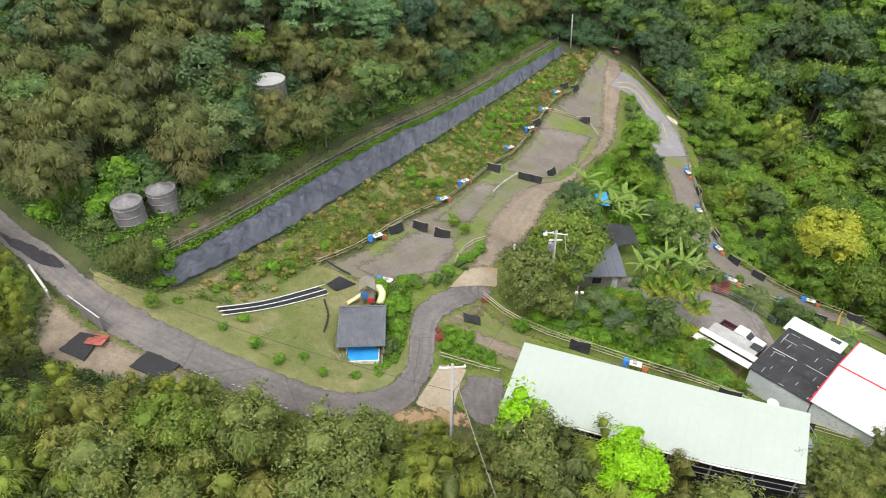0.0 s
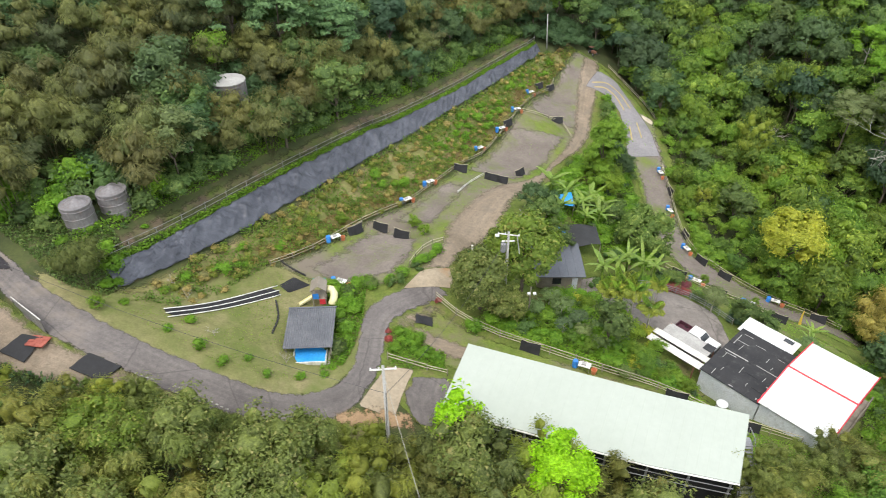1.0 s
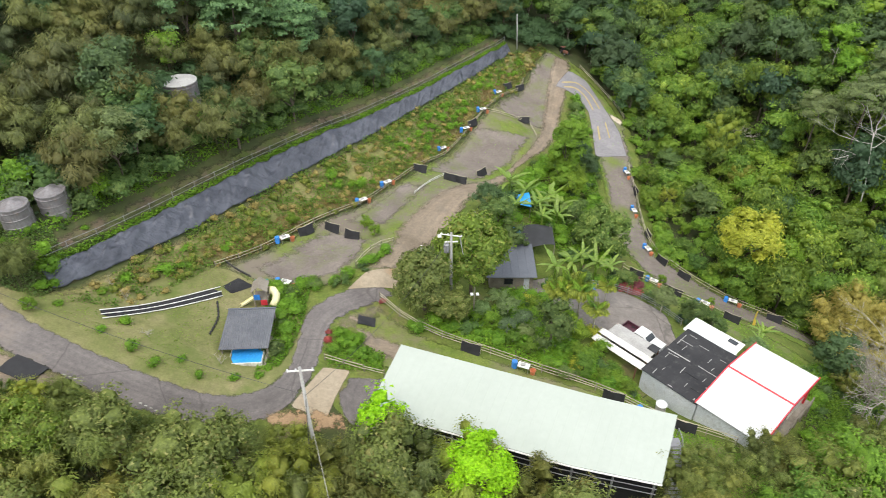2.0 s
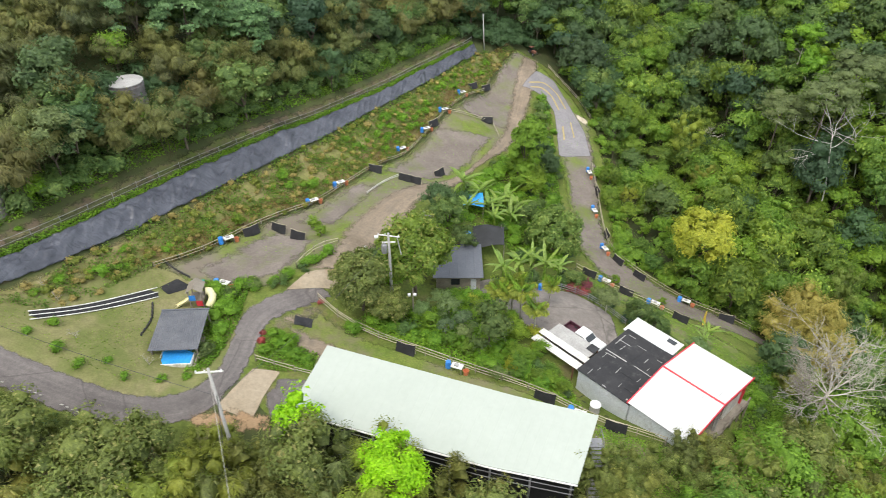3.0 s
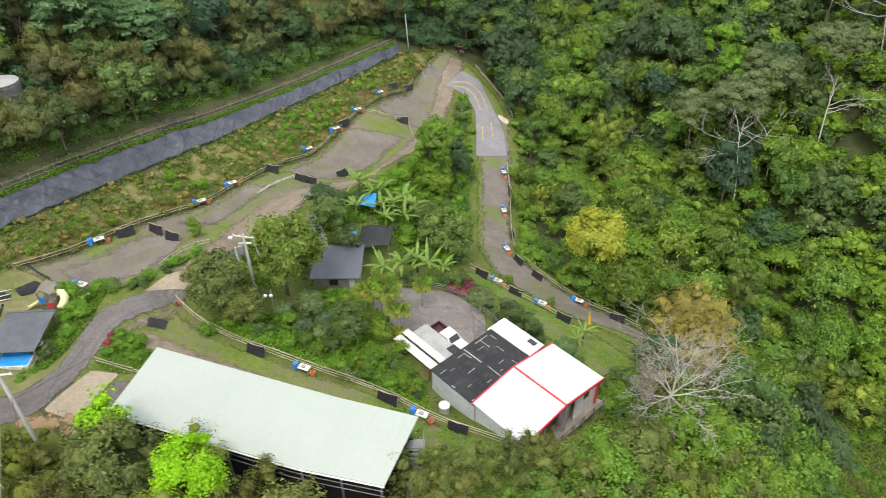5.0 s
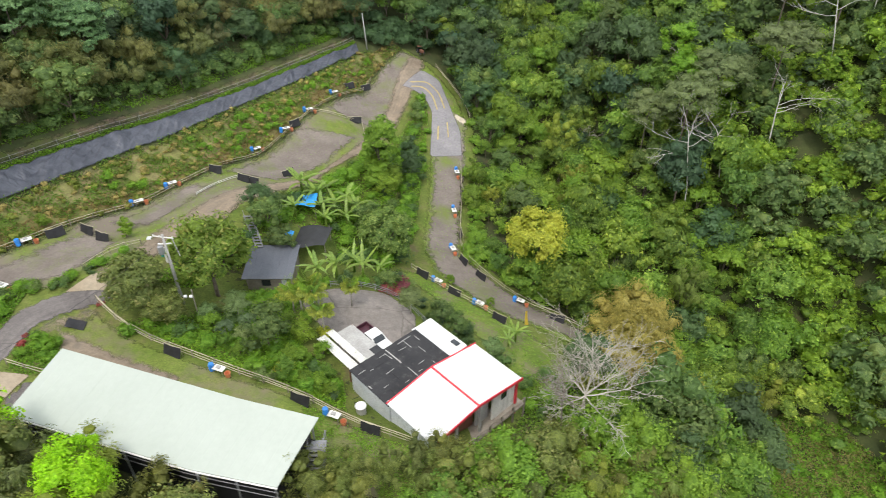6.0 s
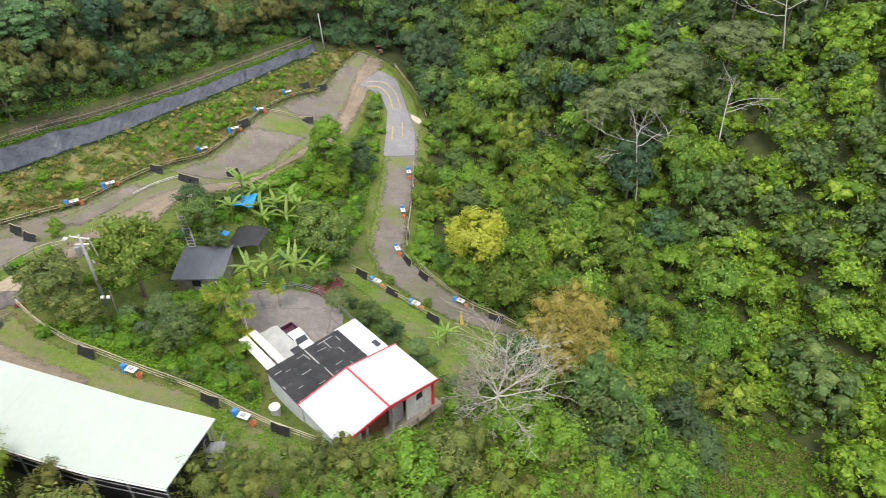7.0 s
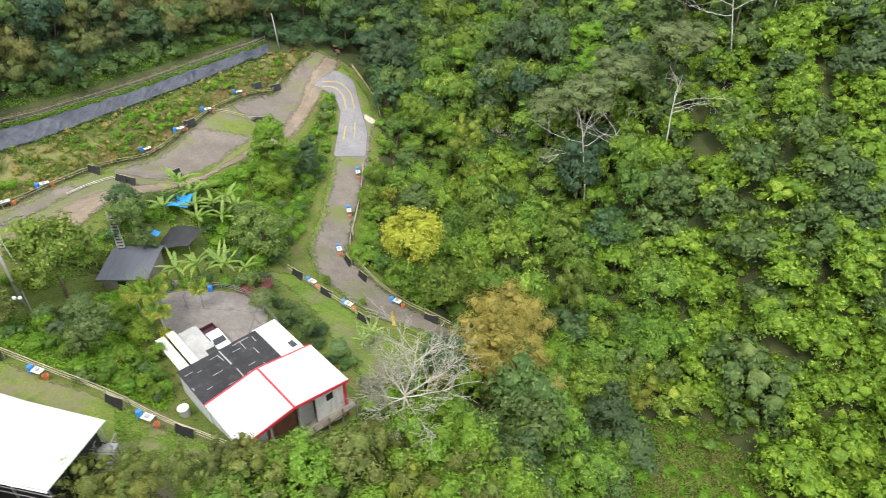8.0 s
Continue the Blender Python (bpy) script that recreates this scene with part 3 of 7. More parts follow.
LOWER_OUT = ((39.5, 140), (43, 136), (46, 131), (47.5, 122.6), (46.9, 110.4), (46.2, 101.4), (45.1, 92.1), (44.6, 83.6), (48.8, 78.9), (53.8, 72.4), (58.5, 69.6), (65, 67))
LOWER_IN = ((34.2, 129.3), (37, 130.2), (40, 128.5), (40.7, 122.2), (40, 110.6), (39.6, 100.6), (39.2, 91.5), (38.6, 83.1), (40.5, 76.5), (46, 70), (50.5, 66), (60, 62))

sheet("site_grass", ((-15, 57), (-9.6, 62.7), (-6, 68.9), (0.5, 78.3), (5.6, 85.2), (11, 97.4), (16, 105), (21.9, 118.3), (28, 130.1), (34, 142)), ((-3, 44), (4, 36.6), (20, 36), (31, 32), (41, 34), (47, 40), (53, 49), (60, 58), (68, 66), (58, 71.5), (48.5, 82), (48, 92), (49, 104), (49.6, 118), (48, 130), (44, 140)), M["site"], 0.015, "rough weedy grass between the tracks", "grass", step=1.2)
sheet("lower_rim_grass", ((-52, 58), (-42.3, 51.6), (-34.6, 45), (-24.5, 39.8), (-11, 37.4), (-2.2, 39.4)), ((-52, 51), (-43, 46), (-35.5, 40), (-26, 36.2), (-11, 34.4), (3, 34.6)), M["site"], 0.02, "weedy grass rim below the lane", "grass verge")
sheet("grass_bank", [(-30, 45.9), *TARP_LOW], [(-24, 44.4), *FENCE_LINE], M["weeds"], 0.03, "weedy grass bank below the black sheet", "grass bank")
sheet("lawn", ((-33.5, 48.4), (-29, 47), (-24.6, 48), (-20, 54.5), (-14, 58.2), (-10.5, 57.2), (-8, 55.5), (-4.5, 52.5)), ((-30.5, 44.4), (-25, 42), (-19.2, 39.8), (-14, 38.6), (-9.4, 38.4), (-4.8, 39.9), (-2.6, 43.8), (-2.6, 50.6)), M["lawn"], 0.05, "dry patchy lawn beside the road", "lawn")
sheet("field", FENCE_LINE, ((-4, 55), (5, 58), *DIRT_RIGHT[1:]), M["field"], 0.05, "patchy green grass of the upper field", "grass field")
sheet("gravel_pad_lower", ((-10.8, 58.7), (-8, 62.2), (-5.2, 67.2), (-2.5, 69.4)), ((-6, 56), (0, 58), (2, 62), (2.2, 66.5)), M["gravel"], 0.08, "grey gravel pad with grassy rim", "gravel pad")
sheet("gravel_pad_middle", ((-2, 71.2), (1.4, 78.3), (5.6, 84)), ((4, 70.8), (6.5, 77), (9.5, 83)), M["gravel"], 0.08, "grey gravel strip on the grass field", "gravel pad")
sheet("gravel_pad_upper", ((8.4, 88.5), (11.9, 97.6), (17, 106.5)), ((16.4, 89), (23, 98.5), (27.6, 107.5)), M["gravel"], 0.08, "grey gravel pad beside the dirt track", "gravel pad")
sheet("gravel_pad_far", ((20.4, 114), (23.8, 121.5), (29.4, 132), (34, 141)), ((30, 112.5), (34.5, 121), (36, 131), (39, 140)), M["gravel"], 0.08, "brown gravel at the far end of the track", "gravel pad")
sheet("dirt_track", DIRT_LEFT, DIRT_RIGHT, M["dirt"], 0.11, "bare pale dirt track across the field", "dirt track")
sheet("concrete_ramp", ((0.6, 55.3), (2.6, 58.2)), ((6.1, 56.2), (6.4, 59.7)), M["apron"], 0.13, "worn tan concrete pad at the end of the lane", "concrete pad", step=0.3)
sheet("road", ROAD_UPPER, ROAD_LOWER, M["asphalt"], 0.1, "worn grey asphalt lane with cracks", "road")
sheet("lower_verge", LOWER_IN, LOWER_OUT, M["green"], 0.05, "green grass along the lower track", "grass verge")
sheet("lower_track", [(p[0] + 0.6, p[1] - 0.1) for p in LOWER_IN[3:-1]] + [(62, 64)], [(p[0] + 0.4, p[1] + 0.3) for p in LOWER_OUT[3:]], M["gravel"], 0.09, "brown gravel lane of the lower track", "gravel track")
sheet("asphalt_strip", ((34.4, 128.6), (36.6, 128), (39, 126.4), (40.5, 122.2), (40.3, 115.5), (40, 110)), ((38.4, 136.4), (42.2, 135.2), (43.6, 129), (45, 122.6), (46.3, 117.8), (46.3, 110.4)), M["fresh"], 0.13, "smooth grey asphalt strip with yellow lines", "asphalt strip")
sheet("yellow_line_outer", ((36, 130.4), (39.8, 132.4), (42.2, 129.6), (43.4, 124)), ((36, 129.8), (39.6, 131.8), (41.8, 129.4), (43, 124)), M["line"], 0.15, "worn yellow line on the asphalt", "road line")
sheet("yellow_line_inner", ((36.2, 129), (39, 130.1), (40.9, 127.8), (41.9, 123)), ((36.2, 128.5), (38.8, 129.5), (40.5, 127.6), (41.5, 123)), M["line"], 0.15, "worn yellow line on the asphalt", "road line")
sheet("yellow_line_short", ((42, 118.5), (41.9, 114.6)), ((41.6, 118.5), (41.5, 114.6)), M["line"], 0.15, "worn yellow line on the asphalt", "road line", step=0.4)
sheet("pale_line_short", ((43.7, 120), (43.9, 115.4)), ((43.4, 120), (43.6, 115.4)), M["line"], 0.15, "faded pale line on the asphalt", "road line", step=0.4)
sheet("inner_lane", ((33, 73), (38, 70), (41.5, 65), (45.5, 58), (51, 50)), ((40, 75.5), (42.5, 72.8), (47.5, 67.6), (52.5, 63.4), (60, 58)), M["green"], 0.06, "green grass terrace above the lower track", "grass terrace")
sheet("shed_lane", ((4.2, 54), (9, 50.7), (14.2, 48.4), (19.2, 46.4), (27.6, 43.3), (34.6, 40.9), (40, 38.6)), ((0.4, 46), (6, 44.5), (12, 41.5), (19, 39), (27, 36), (34, 33.5), (39, 32)), M["lane_grass"], 0.05, "grass and dirt lane along the bamboo fence", "grass lane")
sheet("shed_lane_dirt", ((1.5, 51), (5, 50), (9, 48), (16, 45.2)), ((2.5, 46.5), (7, 45.8), (11, 43.6), (17, 41.5)), M["dirt"], 0.085, "bare brown dirt beside the fence", "dirt patch")
sheet("dirt_corner", ((-0.5, 50.2), (1, 52), (3.7, 54)), ((1.5, 49.2), (2.9, 51.3), (4.7, 53.2)), M["dirt"], 0.09, "pale dirt corner beside the lane", "dirt patch")
sheet("concrete_apron", ((-0.3, 43.9), (-1.4, 41.4), (-2.6, 39)), ((2.4, 44), (1.5, 41), (0.8, 38.2)), M["apron"], 0.12, "tan concrete apron beside the lane", "concrete apron", step=0.3)
sheet("clay_rim", ((-5, 38.2), (-2.3, 39.3), (0.9, 39.2), (2.8, 39)), ((-4.4, 37), (-1, 37.3), (1, 37), (2.8, 37.2)), M["clay"], 0.14, "orange clay along the lane's rim", "clay")
sheet("parking_patch", ((2.3, 43), (1.2, 40.8), (2.4, 38.2)), ((6, 43.6), (5.8, 40), (5.6, 37.4)), M["asphalt"], 0.15, "grey asphalt patch beside the shed", "asphalt patch")
sheet("yard", ((25, 64.2), (29, 65.2), (34.6, 64.6), (38.6, 60)), ((24.6, 60.5), (28, 55.6), (32, 50.5), (38.5, 53)), M["yard"], 0.06, "stained concrete yard behind the house", "concrete yard")
sheet("garden_path", ((20.5, 66.3), (26, 68.2)), ((20.5, 63), (25.5, 64)), M["yard"], 0.05, "stained concrete path beside the hut", "path")
sheet("sand_patch", ((45, 123.6), (48, 122.6)), ((44.8, 121.2), (47, 119.8)), M["sand"], 0.15, "small heap of pale sand", "sand", step=0.4)
sheet("tarmac_repair", ((-43.5, 52.5), (-39, 50.6), (-36, 49.2)), ((-41.5, 50.6), (-37.5, 48.2), (-34.6, 47.6)), M["patchwork"], 0.13, "dark fresh asphalt repair on the lane", "asphalt patch")


# ---------------------------------------------------------------- plants
def leaves(at, normal, size, aspect=0.5, droop=0.3, seed=1, toward=None):
    """One folded leaf at each place: base, two sides and tip."""
    r = np.random.default_rng(seed)
    n = len(at)
    normal = normal + r.normal(0, 0.45, (n, 3))
    normal /= np.linalg.norm(normal, axis=1, keepdims=True) + 1e-9
    way = r.normal(0, 1, (n, 3)) + normal * 0.25
    way[:, 2] -= droop
    if toward is not None:
        way = toward + way * 0.32
    way -= normal * (way * normal).sum(1, keepdims=True) * 0.8
    way /= np.linalg.norm(way, axis=1, keepdims=True) + 1e-9
    side = np.cross(normal, way)
    s = size * r.uniform(0.65, 1.35, (n, 1))
    base, tip = at - way * s * 0.5, at + way * s * 0.5 - normal * s * 0.12
    lift = normal * s * 0.12
    v = np.stack([base, at - side * s * aspect * 0.5 + lift, tip, at + side * s * aspect * 0.5 + lift], 1).reshape(-1, 3)
    return v


def quads(name, v, material):
    """Leaves as one mesh."""
    me = bpy.data.meshes.new(name)
    n = len(v) // 4
    me.vertices.add(len(v))
    me.vertices.foreach_set("co", np.ascontiguousarray(v, np.float32).ravel())
    me.loops.add(n * 4)
    me.loops.foreach_set("vertex_index", np.arange(n * 4, dtype=np.int32))
    me.polygons.add(n)
    me.polygons.foreach_set("loop_start", np.arange(0, n * 4, 4, dtype=np.int32))
    me.update(calc_edges=True)
    me.materials.append(material)
    return me


def ball(n, r):
    p = r.normal(0, 1, (n, 3))
    return p / np.linalg.norm(p, axis=1, keepdims=True)


def core_form():
    """A small faceted ball, the shaded inside of a leaf clump."""
    bm = bmesh.new()
    bmesh.ops.create_icosphere(bm, subdivisions=1, radius=1.0)
    v = np.array([p.co[:] for p in bm.verts])
    f = np.array([[p.index for p in q.verts] for q in bm.faces])
    bm.free()
    return v, f


CORE_V, CORE_F = core_form()


def unit(a):
    return a / (np.linalg.norm(a, axis=1, keepdims=True) + 1e-9)


def joined(bits):
    """Several foliage meshes (corners, faces, normals) as one."""
    v, f, n, k = [], [], [], 0
    for a, b, c in bits:
        v.append(a), f.append(b + k), n.append(c)
        k += len(a)
    return np.concatenate(v), np.concatenate(f), np.concatenate(n)


def clump(centre, radii, per, size, aspect, r, away, hang=0.0, crisp=1.0, fill=0.66):
    """One clump: leaves standing off a dense inside. hang: how far the leaves point outwards and down."""
    q = ball(per, r)
    back = (q * away).sum(1, keepdims=True)
    q = np.where(back < -0.2, q - 2 * back * away, q)
    q[:, 2] = np.where(q[:, 2] < -0.3, -q[:, 2], q[:, 2])
    p = centre + q * radii * r.uniform(0.62, 1.3, (per, 1))
    normal = unit(q + np.array([0, 0, 0.35]) + r.normal(0, 0.4, (per, 3)))
    way = r.normal(0, 1, (per, 3))
    if hang:
        way = way * (1 - hang) * 0.6 + hang * (q * np.array([1, 1, 0]) + np.array([0, 0, -0.9]))
    way = unit(way - normal * (way * normal).sum(1, keepdims=True) * 0.8)
    side = np.cross(normal, way)
    s = size * r.uniform(0.6, 1.4, (per, 1))
    base = p - way * s * 0.5
    v = np.stack([base + side * s * aspect * 0.5, base - side * s * aspect * 0.5, p + way * s * 0.5 + normal * s * 0.08], 1).reshape(-1, 3)
    flat = normal * np.where((normal * q).sum(1, keepdims=True) < 0, -1, 1)
    n = np.repeat(unit(q * 0.6 + away * 0.4 + np.array([0, 0, 0.15]) + flat * crisp), 3, 0)
    a = r.uniform(0, 6.283)
    turn = np.array([[math.cos(a), math.sin(a), 0], [-math.sin(a), math.cos(a), 0], [0, 0, 1]])
    d = CORE_V @ turn
    return joined([(v, np.arange(per * 3).reshape(-1, 3), n), (centre + d * radii * fill * r.uniform(0.55, 1.3, (len(d), 1)), CORE_F, unit(d + away * 0.3 + r.normal(0, 0.4, d.shape)))])


def crown_leaves(height, wide, base, clumps, per, size, seed, flat=0.75, aspect=0.7, shell=0.74, uneven=0.42, hang=0.0, swell=1.0):
    """Leaf clumps over an uneven crown, and the clumps' centres."""
    r = np.random.default_rng(seed)
    mid = np.array([0, 0, base + (height - base) * 0.5])
    half = np.array([wide / 2, wide / 2, (height - base) / 2])
    d = ball(clumps, r)
    d[:, 2] = np.where(d[:, 2] < -0.45, -d[:, 2], d[:, 2])
    lump = np.array([1 + uneven * noise.noise(Vector(q) * 1.5 + Vector((seed, 0, 0))) for q in d])[:, None]
    centre = mid + d * half * shell * lump * r.uniform(0.6, 1.2, (clumps, 1))
    bits = []
    for c in centre:
        radius = swell * wide * (0.95 / math.sqrt(clumps)) * r.uniform(0.7, 1.35)
        away = unit(((c - mid) / half)[None])
        bits.append(clump(c, radius * np.array([1, 1, flat]), per, size, aspect, r, away, hang))
    return joined(bits), centre


def limbs(height, base, centres, radius, seed, lean=0.0):
    r = random.Random(seed)
    s = Shape()
    fork = Vector((lean * base, 0, base + (height - base) * 0.25))
    s.tube([(0, 0, -0.4), (lean * base * 0.4, 0.05, base * 0.5), fork], [radius * 1.25, radius, radius * 0.75], 8)
    for c in [centres[i] for i in r.sample(range(len(centres)), min(4, len(centres)))]:
        c = Vector(c)
        bend = fork.lerp(c, 0.5) + Vector((r.uniform(-0.2, 0.2), r.uniform(-0.2, 0.2), 0.25))
        s.tube([fork - Vector((0, 0, 0.2)), bend, c], [radius * 0.55, radius * 0.35, radius * 0.12], 5, False)
    return s


class Kind:
    """A kind of tree: a few differing meshes of trunk and crown, shared by all its trees."""

    def __init__(self, name, label, category, made):
        self.name, self.label, self.category, self.made = name, label, category, made

    def plant(self, x, y, scale=1.0, group="", turn=None, label="", tall=1.0, lift=0.0):
        parts = self.made[int(rng.integers(len(self.made)))]
        spin = rng.uniform(0, 6.283) if turn is None else radians(turn)
        m = Matrix.Translation((x, y, ground(x, y) - 0.15 + lift)) @ Matrix.Rotation(spin, 4, "Z") @ Matrix.Diagonal((scale, scale, scale * tall, 1))
        ob = thing(self.name, m, label or self.label, self.category, group)
        for name, me in parts:
            tagged(part(name, me, None, ob), kind="stuff" if name == "culm" else "")
        return ob


def leaf_mesh(name, form, material):
    """A foliage mesh whose shading is bent towards the outline of its clumps."""
    v, f, n = form
    me = bpy.data.meshes.new(name)
    me.vertices.add(len(v))
    me.vertices.foreach_set("co", np.ascontiguousarray(v, np.float32).ravel())
    me.loops.add(len(f) * 3)
    me.loops.foreach_set("vertex_index", np.ascontiguousarray(f, np.int32).ravel())
    me.polygons.add(len(f))
    me.polygons.foreach_set("loop_start", np.arange(0, len(f) * 3, 3, dtype=np.int32))
    me.update(calc_edges=True)
    me.materials.append(material)
    me.polygons.foreach_set("use_smooth", np.ones(len(f), bool))
    me.normals_split_custom_set_from_vertices(n.tolist())
    return me


def broadleaf(name, label, leaf, height, wide, base, clumps, per, size, variants=3, trunk=0.16, bark="bark", seed=1, **more):
    made = []
    for k in range(variants):
        form, c = crown_leaves(height, wide, base, clumps, per, size, seed * 17 + k, **more)
        made.append((("trunk", limbs(height, base, c, trunk, seed + k).mesh("trunk", M[bark], True)), ("crown", leaf_mesh("crown", form, M[leaf]))))
    return Kind(name, label, "tree", made)


def feathery(name, label, leaf, height, spread, culms, per, size, variants=3, seed=1, category="bamboo", stiff=0.55, aspect=0.3, plume=0.4):
    """Bamboo: culms that rise and arch outwards, each hung with soft drooping plumes of narrow leaves."""
    made = []
    for k in range(variants):
        r = np.random.default_rng(seed * 29 + k)
        stems, bits = Shape(), []
        for c in range(culms):
            a, far, h = 6.283 * (c * 0.382 + r.uniform(-0.1, 0.1)), spread * math.sqrt((c + 0.5) / culms) * r.uniform(0.75, 1.1), height * r.uniform(0.8, 1.05) * (1 - 0.35 * c / culms)
            way = np.array([math.cos(a), math.sin(a), 0])
            foot = way * r.uniform(0.1, 0.6)
            t = np.linspace(0, 1, 6)
            path = foot + way * (far * t[:, None] ** 2) + np.array([0, 0, 1]) * (h * (1.25 * t - stiff * 0.62 * t ** 3.2))[:, None]
            stems.tube(path[::2].tolist() + [path[-1].tolist()], (0.04, 0.03, 0.02, 0.01), 3, False)
            for f, big in ((0.96, 0.8), (0.78, 1.0), (0.52, 0.9)):
                p = np.array([np.interp(f, t, path[:, j]) for j in range(3)])
                rad = spread * plume * big * r.uniform(0.75, 1.25)
                bits.append(clump(p, rad * np.array([1, 1, 0.95]), per, size, aspect, r, unit((way + np.array([0, 0, 0.5]))[None]), 0.75, 0.6, 0.6))
        made.append((("culm", stems.mesh("culm", M["cane"], True)), ("foliage", leaf_mesh("foliage", joined(bits), M[leaf]))))
    return Kind(name, label, category, made)


def shrubs(name, label, leaf, wide, height, clumps, per, size, variants=3, seed=1, **more):
    made = []
    for k in range(variants):
        form, c = crown_leaves(height, wide, 0.05, clumps, per, size, seed * 41 + k, **more)
        made.append((("stem", limbs(height * 0.8, 0.1, c[:3], 0.05, seed + k).mesh("stem", M["bark"], True)), ("foliage", leaf_mesh("foliage", form, M[leaf]))))
    return Kind(name, label, "shrub", made)


K = {
    "dark": broadleaf("broadleaf_tree", "dark green broadleaf forest tree with dense crown", "leaf_dark", 8.5, 6.6, 0.3, 30, 52, 0.38, 4, seed=3),
    "mid": broadleaf("broadleaf_tree", "mid green broadleaf tree with layered crown", "leaf_mid", 7.5, 6.2, 0.2, 28, 52, 0.36, 4, seed=5),
    "bright": broadleaf("broadleaf_tree", "bright green leafy tree on the slope", "leaf_bright", 6.5, 5.4, 0.1, 26, 54, 0.34, 3, seed=9),
    "vine": broadleaf("vine_covered_tree", "tree smothered in bright green climbing vines", "leaf_vine", 7.0, 6.4, 0.0, 34, 50, 0.36, 4, seed=11, shell=0.78, uneven=0.6),
    "grey": broadleaf("silver_leaved_tree", "pale silvery green tree with open crown", "leaf_grey", 7.5, 6.4, 3.4, 32, 60, 0.32, 3, seed=13, bark="pale_bark", flat=0.4),
    "olive": feathery("bamboo_clump", "olive green bamboo clump with drooping feathery leaves", "leaf_hill", 8.4, 3.4, 9, 68, 0.42, 5, seed=15, plume=0.34, aspect=0.24, stiff=0.75),
    "front": feathery("bamboo_clump", "soft olive green bamboo clump below the road", "leaf_olive", 8.0, 2.9, 9, 86, 0.26, 5, seed=25, plume=0.32, aspect=0.26, stiff=0.65),
    "light": feathery("bamboo_clump", "yellow-green bamboo clump below the road", "leaf_light", 8.0, 2.6, 8, 86, 0.25, 3, seed=26, aspect=0.28, plume=0.34),
    "fine": broadleaf("broadleaf_tree", "bright green small-leaved tree below the road", "leaf_bright", 6.5, 3.8, 1.2, 26, 92, 0.18, 3, seed=27, flat=1.0),
    "small": broadleaf("broadleaf_tree", "olive green small-leaved tree below the road", "leaf_dusk", 7.2, 4.2, 1.6, 26, 92, 0.18, 3, seed=29, flat=1.0),
    "gold": feathery("bamboo_clump", "golden yellow bamboo clump with drooping leaves", "leaf_gold", 7.0, 2.6, 9, 110, 0.3, 2, seed=17, plume=0.36, aspect=0.24),
    "shrub": shrubs("shrub", "green leafy shrub in the undergrowth", "leaf_mid", 2.6, 1.8, 9, 40, 0.25, 3, seed=19),
    "brush": shrubs("shrub", "bright green low shrub", "leaf_fresh", 2.4, 1.5, 9, 40, 0.23, 3, seed=21),
    "bush": shrubs("shrub", "dark green shrub under the trees", "leaf_dark", 2.8, 2.0, 9, 40, 0.26, 2, seed=23),
}
# ---------------------------------------------------------------- black sheet on the bank, hill path and its fence
def bank_sheet():
    n, k = 520, 18
    lo, hi = resample(TARP_LOW, n), resample(TARP_HIGH, n)
    rows = []
    for i in range(n):
        row = []
        wob = 1.2 * noise.noise(Vector((i * 0.11, 5, 0))) + 0.6 * noise.noise(Vector((i * 0.4, 9, 0)))
        for j in range(k):
            f = j / (k - 1)
            g = f * (1 + 0.05 * wob) - 0.04 * wob * (1 - f)
            x, y = lo[i] * (1 - g) + hi[i] * g
            q = Vector((i * 0.22, j * 0.42, 0))
            u, w = i * 0.2, j * 0.17
            crease = max(0.0, 1 - abs(noise.noise(Vector((u * 0.5 - w * 0.75, u * 0.12 + w * 0.2, 4)))) * 4.2) ** 1.6 * 0.3
            crease += max(0.0, 1 - abs(noise.noise(Vector((u * 0.42 + w * 0.9, u * 0.1 - w * 0.2, 11)))) * 4.6) ** 1.6 * 0.24
            crease += max(0.0, 1 - abs(noise.noise(Vector((u * 1.3 - w * 0.8, w * 0.5, 17)))) * 4.5) ** 1.5 * 0.1
            fold = crease + 0.34 * noise.noise(Vector((u * 0.45, w * 0.4, 2)))
            row.append((x, y, ground(x, y) + 0.22 + 0.12 * math.sin(math.pi * f) + fold * (0.4 + 0.6 * math.sin(math.pi * f))))
        rows.append(row)
    return Shape().grid(rows)


tarp = tagged(new("ground_sheet", bank_sheet().mesh("ground_sheet", M["tarp"], True)), "long wrinkled black plastic sheet laid along the bank", "plastic sheet")
tarp.modifiers.new("thickness", "SOLIDIFY").thickness = 0.03
sheet("hill_path", [(p[0] - 0.2, p[1] + 0.1) for p in HILL_LINE], [(p[0] - 1.6, p[1] + 0.9) for p in HILL_LINE], M["hill_dirt"], 0.06, "narrow earth path above the black sheet", "path")


